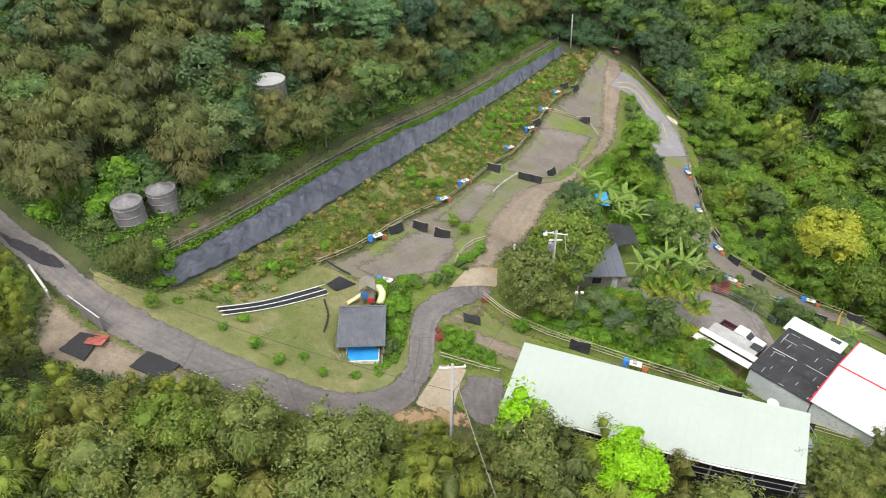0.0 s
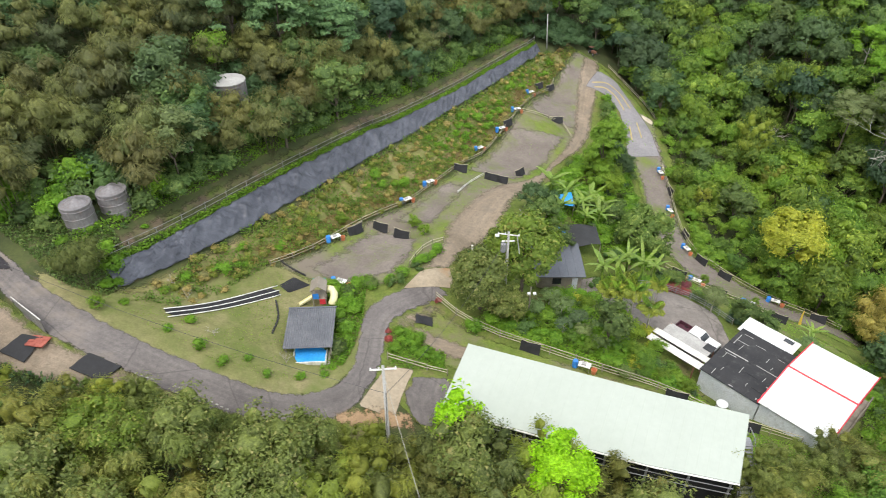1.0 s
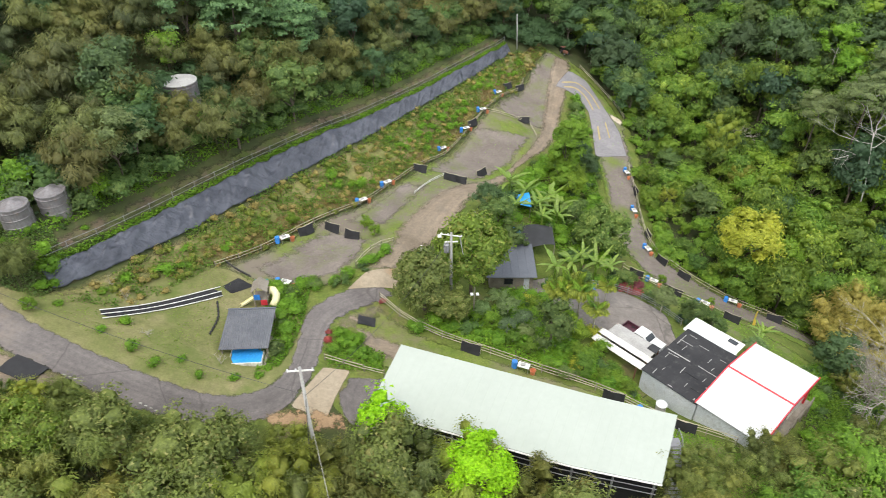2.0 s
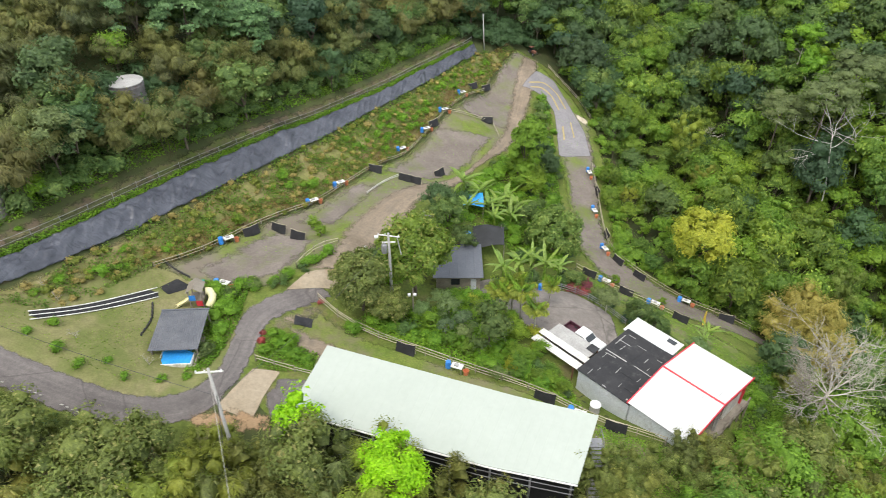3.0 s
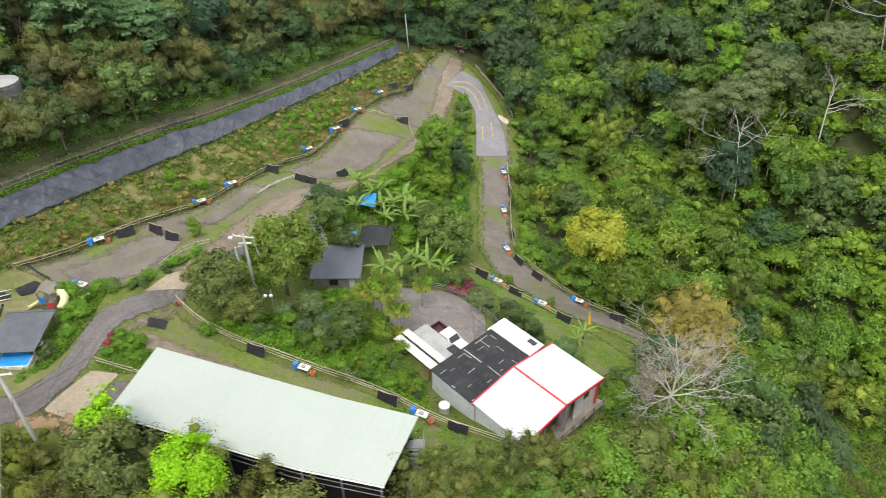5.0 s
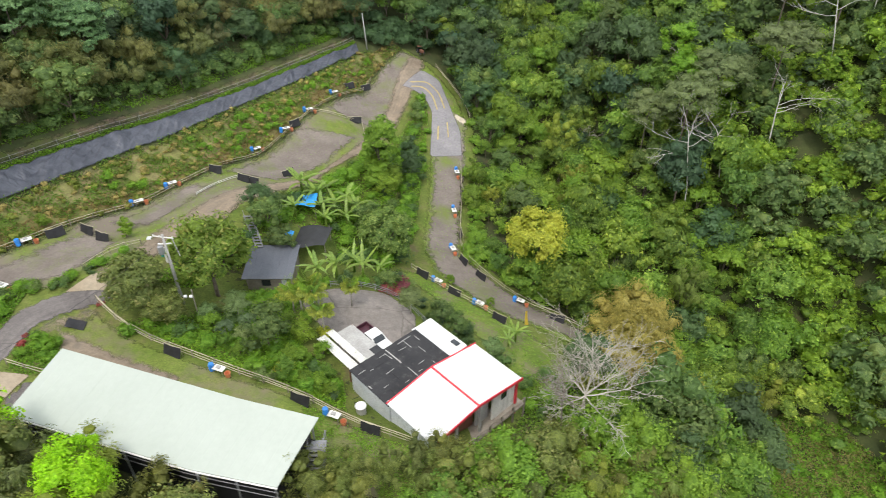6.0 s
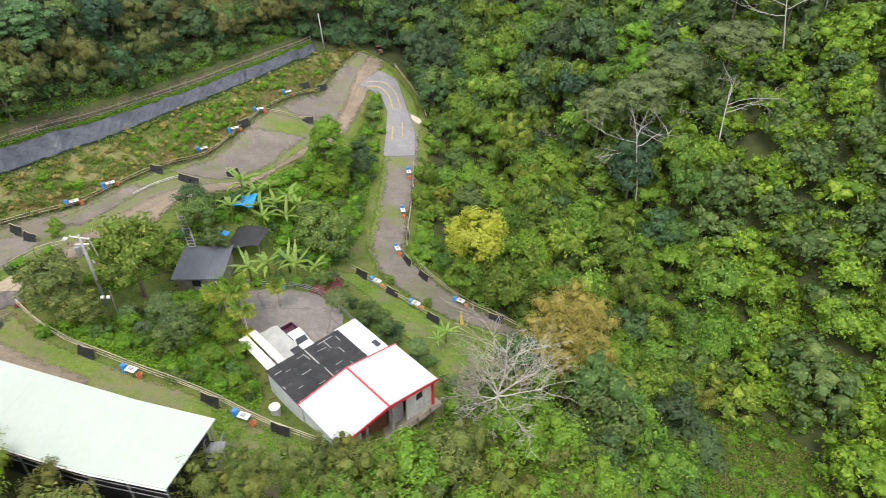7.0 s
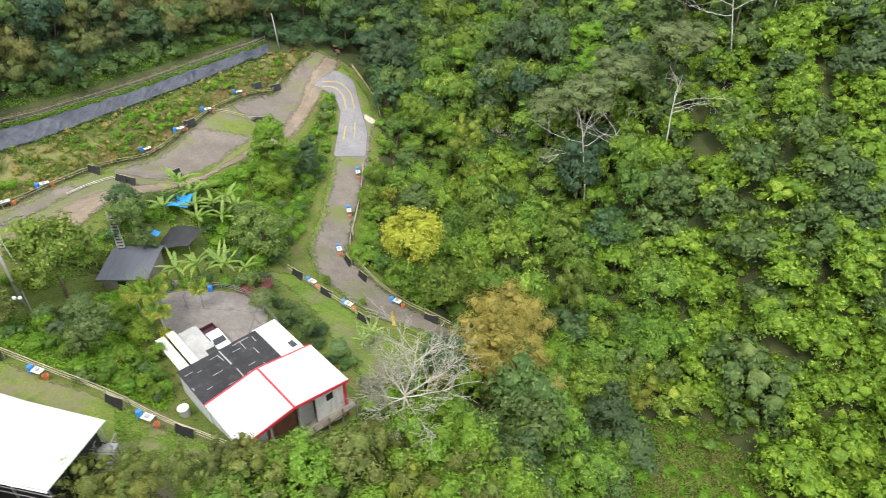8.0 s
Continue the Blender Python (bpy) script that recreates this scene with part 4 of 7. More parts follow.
def fence(name, line, label, spacing=2.6, high=1.1, rails=(0.45, 0.95), rail="bamboo", post="timber", r=0.05, sag=0.05, seed=1):
    rnd = random.Random(seed)
    q = resample(line, max(2, int(sum(math.dist(a, b) for a, b in zip(line, line[1:])) / spacing) + 1))
    pts = [Vector((x, y, ground(x, y))) for x, y in q]
    ob = thing(name, pts[0], label, "fence")
    back = Matrix.Translation(-pts[0])
    for p in pts:
        tip = (rnd.uniform(-0.06, 0.06), rnd.uniform(-0.06, 0.06), high * rnd.uniform(0.9, 1.15))
        part("post", Shape().tube([back @ p + Vector((0, 0, -0.2)), back @ p + Vector(tip)], [r * 1.15, r], 6), M[post], ob)
    for h in rails:
        for i in range(0, len(pts) - 1, 2):
            run = pts[i:i + 3]
            lift = [Vector((0, rnd.uniform(-0.06, 0.06), h + rnd.uniform(-sag, sag))) for _ in run]
            part("rail", Shape().tube([back @ p + o for p, o in zip(run, lift)], r * 0.8, 6), M[rail], ob)
    return ob


fence("hill_fence", HILL_LINE, "grey pipe fence along the hill path", 3.2, 1.2, (0.55, 1.1), "zinc", "zinc", 0.035, 0.02, 3)
fence("field_fence", FENCE_LINE[:-1], "low bamboo rail fence along the field", 3.0, 0.8, (0.35, 0.7), seed=4)
fence("lane_fence", ((4.3, 54.6), (5.4, 54.3), (6.7, 52.9), (9.4, 50.9), (14.4, 48.7), (19.2, 46.8), (23.8, 45.2), (27.7, 43.6), (31.6, 42.2), (34.8, 41.1), (39, 39.2)), "bamboo rail fence along the grass lane", 2.6, 1.15, (0.4, 0.75, 1.1), seed=5)
fence("gate_rails", ((-0.3, 45), (2.2, 44.4), (5.5, 43.8)), "stacked bamboo rails beside the apron", 1.8, 0.9, (0.4, 0.8), seed=6)
fence("lower_fence", ((45.9, 108), (45.9, 100), (45.3, 93), (44.9, 84.2), (48.8, 79), (53.8, 72.6), (58.6, 70), (62, 68.8)), "bamboo rail fence along the lower track", 2.6, 0.9, (0.4, 0.85), seed=7)
fence("terrace_fence", ((37.5, 75.6), (39.3, 74.4), (41.3, 72.4), (43.7, 70.4), (47, 67.2), (49.4, 64.6)), "bamboo rail fence on the grass terrace", 2.4, 0.9, (0.4, 0.85), seed=8)
fence("cross_fence", ((19.2, 111.4), (23, 113), (27.5, 113)), "bamboo rail fence across the field", 2.2, 0.8, (0.4, 0.75), seed=9)
fence("side_fence", ((27.5, 113), (28.4, 108.6)), "short bamboo rail fence beside the track", 2.2, 0.7, (0.35, 0.65), seed=10)
fence("low_rail", ((7.2, 80.2), (11.4, 88)), "low white pipe rail across the field", 2.0, 0.45, (0.2, 0.4), "old_white", "old_white", 0.05, 0.02, 11)
fence("curve_fence", ((1.3, 59), (2.2, 62.2), (3.6, 64.8), (5.2, 65.4)), "bamboo rail fence round the gravel pad", 1.6, 0.9, (0.4, 0.8), seed=12)
fence("far_fence", ((41.5, 140), (44.6, 135.5), (47.2, 130.5), (48.3, 124)), "bamboo rail fence beside the asphalt bend", 2.4, 0.9, (0.45, 0.85), seed=13)
fence("yard_fence", ((27.5, 65.4), (31, 66), (34.8, 64.8), (38.2, 61), (40, 58.4)), "pale pipe fence round the yard", 1.8, 1.0, (0.35, 0.65, 0.95), "zinc", "zinc", 0.04, 0.02, 14)


# ---------------------------------------------------------------- long shed
def slab(rows, thick):
    """A thick skin over a grid of points."""
    n, w = len(rows), len(rows[0])
    s = Shape().grid(rows)
    s.grid([[Vector(p) - Vector((0, 0, thick)) for p in row] for row in rows][::-1])
    for i in range(n - 1):
        for j in (0, w - 1):
            a, b = Vector(rows[i][j]), Vector(rows[i + 1][j])
            d = Vector((0, 0, thick))
            s.add((a, b, b - d, a - d) if j else (b, a, a - d, b - d), ((0, 1, 2, 3),))
    for i in (0, n - 1):
        for j in range(w - 1):
            a, b = Vector(rows[i][j]), Vector(rows[i][j + 1])
            d = Vector((0, 0, thick))
            s.add((b, a, a - d, b - d) if i else (a, b, b - d, a - d), ((0, 1, 2, 3),))
    return s


SHED_BACK = [Vector((7.4, 42.8, 10.4)), Vector((24.1, 37.9, 9.1)), Vector((31, 36.35, 8.4))]
SHED_FRONT = [Vector((4.85, 36.75, 8.8)), Vector((21.3, 31.9, 7.75)), Vector((28.4, 30.6, 7.15))]
shed = thing("long_shed", (18, 36, ground(18, 36)), "long open shed with pale green sheet roof", "shed")
off = Matrix.Translation((-18, -36, -ground(18, 36)))


def along_roof(f, g):
    """A point of the shed's roof: f along its length, g from back to front."""
    i = min(int(f / 0.7), 1)
    t = f / 0.7 if i == 0 else (f - 0.7) / 0.3
    return off @ SHED_BACK[i].lerp(SHED_BACK[i + 1], t).lerp(SHED_FRONT[i].lerp(SHED_FRONT[i + 1], t), g)


for i in range(28):
    a, b = i / 28, (i + 1) / 28
    step = 0.008 * (i % 3)
    rows = [[along_roof(f, g) + Vector((0, 0, step * 0.3 + (0.012 if e else 0))) for f, e in ((a - 0.0003, 1), (a + 0.003, 0), ((a + b) / 2, 0), ((a + b) / 2 + 0.001, 0), (b - 0.003, 0), (b + 0.0003, 1))] for g in np.linspace(0, 1, 5)]
    part("roof_panel", slab(rows, 0.07), M["white_roof"], shed)
part("gutter", Shape().tube([along_roof(f, 1.0) + Vector((0, -0.06, -0.12)) for f in np.linspace(0, 1, 12)], 0.08, 6), M["old_white"], shed, "white gutter along the eave")
for f in np.linspace(0.02, 0.98, 8):
    for g in (0.06, 0.94):
        top = along_roof(f, g) - Vector((0, 0, 0.12))
        world_top = off.inverted() @ top
        part("post", Shape().tube([top, (top.x, top.y, ground(world_top.x, world_top.y) - ground(18, 36) - 0.3)], 0.09, 6), M["steel"], shed)
rows = []
for z in (0.25, 1.5, 2.8, 4.4):
    rows.append([along_roof(f, 0.93) - Vector((0, 0, z)) for f in np.linspace(0.01, 0.99, 14)])
part("net_wall", slab([[p for p in r] for r in rows], 0.02), M["shade_net"], shed, "black shade net along the eave")
for z in (0.55, 1.25, 1.95):
    part("rail", Shape().tube([along_roof(f, 0.955) - Vector((0, 0.04, z)) for f in np.linspace(0.01, 0.99, 10)], 0.045, 6), M["zinc"], shed)
rows = [[along_roof(f, 0.1) - Vector((0, 0, z)) for f in np.linspace(0.01, 0.99, 10)] for z in (2.2, 5.2)]
part("back_wall", slab(rows, 0.02), M["shade_net"], shed, "black shade net at the back")
rows = [[along_roof(0.98, g) - Vector((0, 0, z)) for g in np.linspace(0.12, 0.92, 6)] for z in (0.6, 5.5)]
part("end_wall", slab(rows, 0.02), M["shade_net"], shed, "black shade net at the end")
landing = thing("stair", (30.2, 35.3, ground(30.2, 35.3)), "grey steel stair at the shed's end", "stair")
for k in range(12):
    f = k / 11
    part("tread", Shape().box((-0.1, -0.5 - 2.6 * f, 3.3 - 3.2 * f), (1.15, -0.22 - 2.6 * f, 3.35 - 3.2 * f)), M["zinc"], landing)
for x in (-0.15, 1.2):
    part("stringer", Shape().tube([(x, -0.2, 3.4), (x, -3.2, 0.0)], 0.07, 6), M["zinc"], landing)
    part("rail", Shape().tube([(x, 0.9, 4.4), (x, -0.2, 4.4), (x, -3.2, 1.0)], 0.04, 6), M["zinc"], landing)
    for y, z in ((0.8, 3.4), (-0.2, 3.4), (-1.7, 1.75), (-3.1, 0.1)):
        part("baluster", Shape().tube([(x, y, z), (x, y, z + 1.0)], 0.03, 5), M["zinc"], landing)
part("landing", Shape().box((-0.3, -0.3, 3.35), (1.3, 0.6, 3.45)), M["zinc"], landing)
for x in (-0.2, 0.9):
    part("leg", Shape().tube([(x, 0.8, -0.4), (x, 0.8, 3.4)], 0.06, 6), M["zinc"], landing)

# ---------------------------------------------------------------- house
HOUSE = Matrix.Translation((36.2, 42.9, 0)) @ Matrix.Rotation(radians(42), 4, "Z")
house = thing("house", HOUSE, "low house with white sheet roof and red trim", "house")


def gable_roof(x0, x1, ridge, y0, y1, eave, top):
    for a, b, za, zb in ((x0, ridge, eave, top), (ridge, x1, top, eave)):
        n = 7
        for i in range(n):
            p, q = y0 + (y1 - y0) * i / n, y0 + (y1 - y0) * (i + 1) / n
            e = 0.012
            rows = [[Vector((a + (b - a) * f, y, za + (zb - za) * f + lift)) for y, lift in ((p + e, 0.03), (p + 0.06, 0), (q - 0.06, 0), (q - e, 0.03))] for f in np.linspace(0, 1, 4)]
            if rows[0][0].y > rows[0][-1].y:
                rows = [r[::-1] for r in rows]
            part("roof_sheet", slab(rows, 0.06), M["white_paint"], house)


RIDGE_X, EAVE, TOP = 5.9, 2.15, 3.05
gable_roof(0, 12.2, RIDGE_X, 0.15, -6.6, EAVE, TOP)
part("ridge_cap", Shape().grid([[(RIDGE_X - 0.13, y, TOP + 0.02), (RIDGE_X, y, TOP + 0.09), (RIDGE_X + 0.13, y, TOP + 0.02)] for y in (0.2, -6.65)]), M["red"], house, "red ridge cap")
for x0, z0, x1, z1 in ((-0.1, EAVE, RIDGE_X, TOP), (RIDGE_X, TOP, 12.3, EAVE)):
    for y, lo, hi in ((-6.66, -0.24, 0.1), (0.2, -0.05, 0.1)):
        s = Shape()
        s.add([(x0, y - 0.04, z0 + lo), (x1, y - 0.04, z1 + lo), (x1, y - 0.04, z1 + hi), (x0, y - 0.04, z0 + hi), (x0, y + 0.06, z0 + lo), (x1, y + 0.06, z1 + lo), (x1, y + 0.06, z1 + hi), (x0, y + 0.06, z0 + hi)],
              ((0, 1, 2, 3), (7, 6, 5, 4), (3, 2, 6, 7), (0, 4, 5, 1), (0, 3, 7, 4), (1, 5, 6, 2)))
        part("fascia", s, M["red"], house, "red painted fascia")
part("side_wall", Shape().box((0.25, -5.8, -2.2), (0.45, 0, EAVE - 0.08)), M["wall"], house)
part("side_wall", Shape().box((11.75, -5.8, -3.4), (11.95, 0, EAVE - 0.08)), M["old_white"], house)
part("front_wall", Shape().box((0.45, -5.4, -2.6), (3.2, -5.2, 2.3)), M["wall"], house)
part("front_wall", Shape().box((3.2, -5.2, -2.6), (6.6, -5.0, 2.6)), M["rust"], house, "rusty brown front wall")
part("front_wall", Shape().box((6.6, -5.6, -3.0), (8.4, -5.4, 2.4)), M["concrete"], house, "bare grey front wall")
part("front_wall", Shape().box((8.4, -6.2, -3.2), (11.75, -6.0, 2.0)), M["old_white"], house, "stained white front wall")
win = part("window", Shape().box((9.6, -6.26, 0.6), (10.4, -6.2, 1.5)), M["glass"], house)
part("window_frame", Shape().box((9.52, -6.24, 0.52), (10.48, -6.205, 0.6)).box((9.52, -6.24, 1.5), (10.48, -6.205, 1.58)), M["old_white"], win)
for x in (3.3, 6.5, 11.8):
    part("column", Shape().box((x - 0.12, -6.4, -3.2), (x + 0.12, -6.15, EAVE)), M["red"] if x > 11 else M["concrete"], house)
part("veranda_slab", Shape().box((2.0, -7.0, -1.9), (12.6, -5.0, -1.6)), M["timber"], house, "grey weathered veranda slab", bevel=0.04)
part("veranda_rail", Shape().tube([(2.0, -6.95, -0.9), (12.5, -6.95, -0.9)], 0.06, 6), M["timber"], house)
for x in np.linspace(2.2, 12.6, 7):
    part("veranda_post", Shape().box((x - 0.08, -7.0, -4.8), (x + 0.08, -6.84, -0.85)), M["timber"], house)
# flat black roof block
part("block_wall", Shape().box((0.15, 0.1, -2.0), (9.0, 6.35, 1.82)), M["wall"], house, "pale blue rendered walls", bevel=0.03)
for i in range(6):
    for j in range(4):
        x, y = 0.0 + i * 1.52, 0.0 + j * 1.62
        z = 1.86 + 0.012 * ((i * 3 + j * 5) % 4)
        part("roof_felt", Shape().box((x + 0.01, y + 0.01, z - 0.05), (x + 1.525, y + 1.625, z + 0.02)), M["bitumen"], house, "black bitumen felt")
for x, y, lx, ly, turn in ((0.35, 5.3, 0.9, 0.06, 2), (1.5, 4.9, 0.5, 0.05, -3), (2.5, 3.4, 1.1, 0.07, 3), (1.2, 2.1, 0.6, 0.06, 1), (4.62, 3.6, 0.13, 2.6, 1), (4.7, 0.3, 0.09, 2.4, -1), (4.3, 4.7, 0.07, 1.2, 6), (6.9, 4.6, 0.07, 1.5, 1), (6.1, 5.95, 1.9, 0.08, 1), (5.6, 5.1, 1.0, 0.05, -4), (7.6, 3.1, 0.06, 1.1, 2), (5.9, 2.2, 0.8, 0.06, 2), (3.1, 1.2, 0.7, 0.05, -2), (0.15, 2.9, 0.08, 0.5, 0), (2.6, 0.4, 0.14, 0.2, 0), (0.3, 0.5, 0.25, 0.12, 0), (8.3, 4.9, 0.06, 0.9, 0), (3.3, 5.7, 0.9, 0.05, 1), (7.3, 0.9, 0.05, 0.7, 3), (5.2, 1.4, 0.5, 0.05, -3)):
    part("seam_strip", Shape().box((0, 0, 0), (lx, ly, 0.015), pose(x, y, 1.922, 0, 0, turn)), M["concrete"], house, "pale worn seam strip")
for x, w in ((0.3, 0.3), (1.1, 0.8), (2.3, 0.35), (3.0, 1.1), (4.6, 0.25), (5.1, 0.6), (6.3, 1.4), (8.1, 0.7)):
    part("flashing", Shape().box((x, 0.25, 1.93), (x + w, 0.42, 1.96)), M["red"], house, "flaking red flashing")
# white annex roof
part("annex_wall", Shape().box((9.1, 1.4, -2.2), (11.5, 6.7, 1.4)), M["old_white"], house)
for i in range(4):
    part("annex_roof_sheet", Shape().box((9.02, 1.0 + i * 1.5, 1.46 + 0.01 * (i % 2)), (11.85, 2.49 + i * 1.5, 1.54 + 0.01 * (i % 2))), M["white_paint"], house, bevel=0.01)
sky_light = part("skylight", Shape().box((10.7, 1.5, 1.55), (11.5, 2.7, 1.66)), M["old_white"], house)
part("pane", Shape().box((10.78, 1.58, 1.66), (11.42, 2.62, 1.68)), M["glass"], sky_light)
# carport with corrugated strips
carport = thing("carport", HOUSE @ Matrix.Translation((0, 6.6, 0)), "white corrugated carport roof beside the yard", "carport")
for x0, x1, z in ((0.5, 1.55, 1.25), (1.75, 2.65, 1.4)):
    rows = [[Vector((x0 + (x1 - x0) * i / 12, y, z + 0.04 * math.sin(i * 1.57))) for i in range(13)] for y in (0.05, 2.3, 4.5, 6.6)]
    part("roof_strip", slab(rows, 0.05), M["old_white"], carport)
part("dusty_sheet", slab([[Vector((x, y, 0.95 + 0.03 * math.sin(x * 5))) for x in np.linspace(2.75, 5.0, 8)] for y in (0.6, 3, 6.2)], 0.05), M["concrete"], carport, "dusty grey roof sheet")
part("dark_sheet", Shape().box((3.9, 0.5, 1.02), (5.0, 1.6, 1.05)), M["shade_net"], carport, "dark patch of felt")
for x in (0.6, 2.6, 4.9):
    for y in (0.7, 6.1):
        part("post", Shape().box((x - 0.06, y - 0.06, -1.8), (x + 0.06, y + 0.06, 0.95)), M["rust"], carport)
# ---------------------------------------------------------------- woods round the site
CLEAR = [(-52, 62), (-44, 57.2), (-36, 52), (-33, 52.2), (-29.4, 52.6), (-23.4, 62), (-17.4, 72.5), (-5.2, 94.1), (7.2, 115.2), (20.4, 136.5), (25, 141), (34, 146), (41, 143),
         (45, 136), (48.5, 127), (48.8, 115), (47.8, 103), (47, 92), (47, 84), (51, 80), (56, 74), (62, 70), (67, 66), (62, 59), (55, 56), (53, 50), (50, 44.5), (44, 38.6), (41.5, 35), (36, 31), (31, 29.5),
         (22, 31), (12, 33.5), (4, 35.2), (-6, 35.5), (-14, 36.2), (-20, 37.2), (-27, 37), (-33, 38.4), (-36, 43), (-43, 48.5), (-52, 55)]


def in_sight(x, y, top):
    """Whether a place of that height lies under the view anywhere along the flight."""
    deep = 0.806 * y + 0.592 * (52.4 - top)
    high = 0.806 * (top - 52.4) + 0.592 * y
    return (high < 0.42 * deep) & (high > -0.44 * deep) & (x > -0.73 * deep - 3) & (x < 58 + 0.74 * deep + 3)


def spots(x0, x1, y0, y1, step, seed):
    r = np.random.default_rng(seed)
    gx, gy = np.meshgrid(np.arange(x0, x1, step), np.arange(y0, y1, step))
    p = np.stack([gx.ravel(), gy.ravel()], 1) + r.uniform(-0.42, 0.42, (gx.size, 2)) * step
    p = p[~inside(CLEAR, p)]
    for x, y, near, far, w in ((-30, 54.5, 6, 6, 4.6), (-22.2, 79.6, 4.5, 2.4, 3.0)):
        p = p[~((abs(p[:, 0] - x - 0.25 * (y - p[:, 1])) < w) & (p[:, 1] > y - near) & (p[:, 1] < y + far))]
    h = heights(p)
    keep = in_sight(p[:, 0], p[:, 1], h + 6)
    return p[keep], h[keep], r


def choose(r, odds):
    names, w = zip(*odds)
    return names[int(np.searchsorted(np.cumsum(w) / sum(w), r.uniform()))]


# the steep hillside above the black sheet
p, h, r = spots(-70, 26, 50, 200, 4.1, 31)
for x, y in p:
    if y > 95 and r.uniform() < 0.22:
        continue
    odds = (("olive", 9), ("mid", 0.8), ("dark", 0.4), ("bright", 0.6)) if y < 100 else (("olive", 6), ("dark", 2.5), ("mid", 1.5))
    K[choose(r, odds)].plant(x, y, r.uniform(0.8, 1.25), "hillside trees")
# the dark wood behind the far end of the track
p, h, r = spots(26, 62, 128, 215, 5.0, 33)
for x, y in p:
    K[choose(r, (("dark", 6), ("mid", 2), ("vine", 1)))].plant(x, y, r.uniform(0.85, 1.3), "trees behind the track")
# the slope in front of the road: trees that rise just to the rim of the cleared ground
RIM = np.array(((-60, 60, 17), (-42, 50, 15.6), (-36.5, 43.5, 14.6), (-33, 38.6, 12.6), (-27, 37.9, 11.4), (-20, 37.4, 10), (-12, 36.2, 7.6), (-4, 36.2, 5.8), (3, 37, 4.8), (4.9, 36.7, 8.3), (21.3, 31.9, 7.0), (28.4, 30.6, 6.3), (31, 31, 5.0), (38, 34.6, 1.8), (44, 37.4, 0.2), (50, 42, -1.0), (56, 45.5, -0.8), (62, 47, -3), (75, 50, -10)))
TALL = {"front": 8.2, "light": 8.2, "small": 7.4, "fine": 6.6}
p, h, r = spots(-46, 66, 12, 52, 3.1, 35)
for (x, y), low in zip(p, h):
    if x > 46 and y > 44:
        continue
    rim_y, rim_z = np.interp(x, RIM[:, 0], RIM[:, 1]), np.interp(x, RIM[:, 0], RIM[:, 2])
    sight = 52.4 + (rim_z - 52.4) * y / rim_y
    grown = min(sight - low + r.uniform(-2.6, 2.4), 11)
    if y > rim_y - 0.8 or grown < 1.3:
        continue
    if grown < 2.6:
        K[choose(r, (("shrub", 2), ("brush", 2)))].plant(x, y, grown / 1.9, "shrubs below the road")
        continue
    kind = choose(r, (("front", 7), ("light", 3), ("small", 1.1), ("fine", 1.0)) if x < 30 else (("front", 5), ("light", 1.8), ("small", 1.6), ("fine", 1.6)))
    K[kind].plant(x, y, grown / TALL[kind], "trees below the road")
# the green valley, its grassy clearing and the far slope
CLEARING = ((84, 40), (84.5, 50), (87, 58), (92, 63), (98, 60), (102, 54), (104, 40))
p, h, r = spots(47, 96, 40, 205, 4.2, 37)
for x, y in p:
    if y < 62 and x < 58:
        continue
    if inside(CLEARING, [(x, y)])[0]:
        continue
    odds = (("vine", 4), ("bright", 4), ("mid", 1.4), ("light", 0.5)) if x < 68 and y > 82 else (("vine", 2), ("front", 2), ("mid", 3), ("bright", 1.2), ("dark", 2)) if y < 60 and x < 84 else (("vine", 6), ("bright", 2.6), ("mid", 2), ("light", 0.4), ("dark", 0.7)) if y < 92 else (("vine", 4), ("dark", 2), ("mid", 2.4), ("bright", 2.4)) if y < 118 else (("vine", 2.4), ("dark", 3.2), ("mid", 3))
    K[choose(r, odds)].plant(x, y, r.choice((0.65, 0.8, 0.95, 1.1, 1.25)) * r.uniform(0.88, 1.14) * (0.55 if x < 54 else 1) * (1.12 if y > 115 else 1), "valley trees", tall=r.uniform(0.75, 1.35))


def placed(form, x, y, a, s):
    """A crown turned by a, scaled by s and set on the ground."""
    v, f, n = form
    turn = np.array([[math.cos(a), math.sin(a), 0], [-math.sin(a), math.cos(a), 0], [0, 0, 1]])
    return v @ turn * s + np.array([x, y, ground(x, y) - 0.15]), f, n @ turn


def woods(name, label, leaf, p, height, wide, seed, clumps=30, per=28, size=0.45):
    """Far woods: crowns of many leaves in one mesh."""
    r = np.random.default_rng(seed)
    shapes = [crown_leaves(height, wide, 0.0, clumps, per, size, seed * 7 + k, shell=0.8, uneven=0.6)[0] for k in range(5)]
    bits = []
    for x, y in p:
        bits.append(placed(shapes[int(r.integers(5))], x, y, r.uniform(0, 6.283), r.choice((0.6, 0.8, 1.0, 1.2)) * r.uniform(0.85, 1.15)))
    return tagged(new(name, leaf_mesh(name, joined(bits), M[leaf])), label, "woods", kind="stuff")


p, h, r = spots(96, 200, 25, 190, 4.0, 39)
p = p[~inside(CLEARING, p)]
mood = r.uniform(0, 1, len(p)) + 0.007 * (p[:, 1] - 96)
woods("far_woods", "far slope covered with bright green vines", "leaf_slope", p[mood < 0.68], 6.5, 7.0, 51)
woods("far_woods", "far slope of dark green mixed trees", "leaf_mid", p[(mood >= 0.68) & (mood < 0.88)], 8, 7.0, 53)
woods("far_woods", "far slope of dull dark trees", "leaf_dark", p[mood >= 0.88], 9, 7.0, 55)


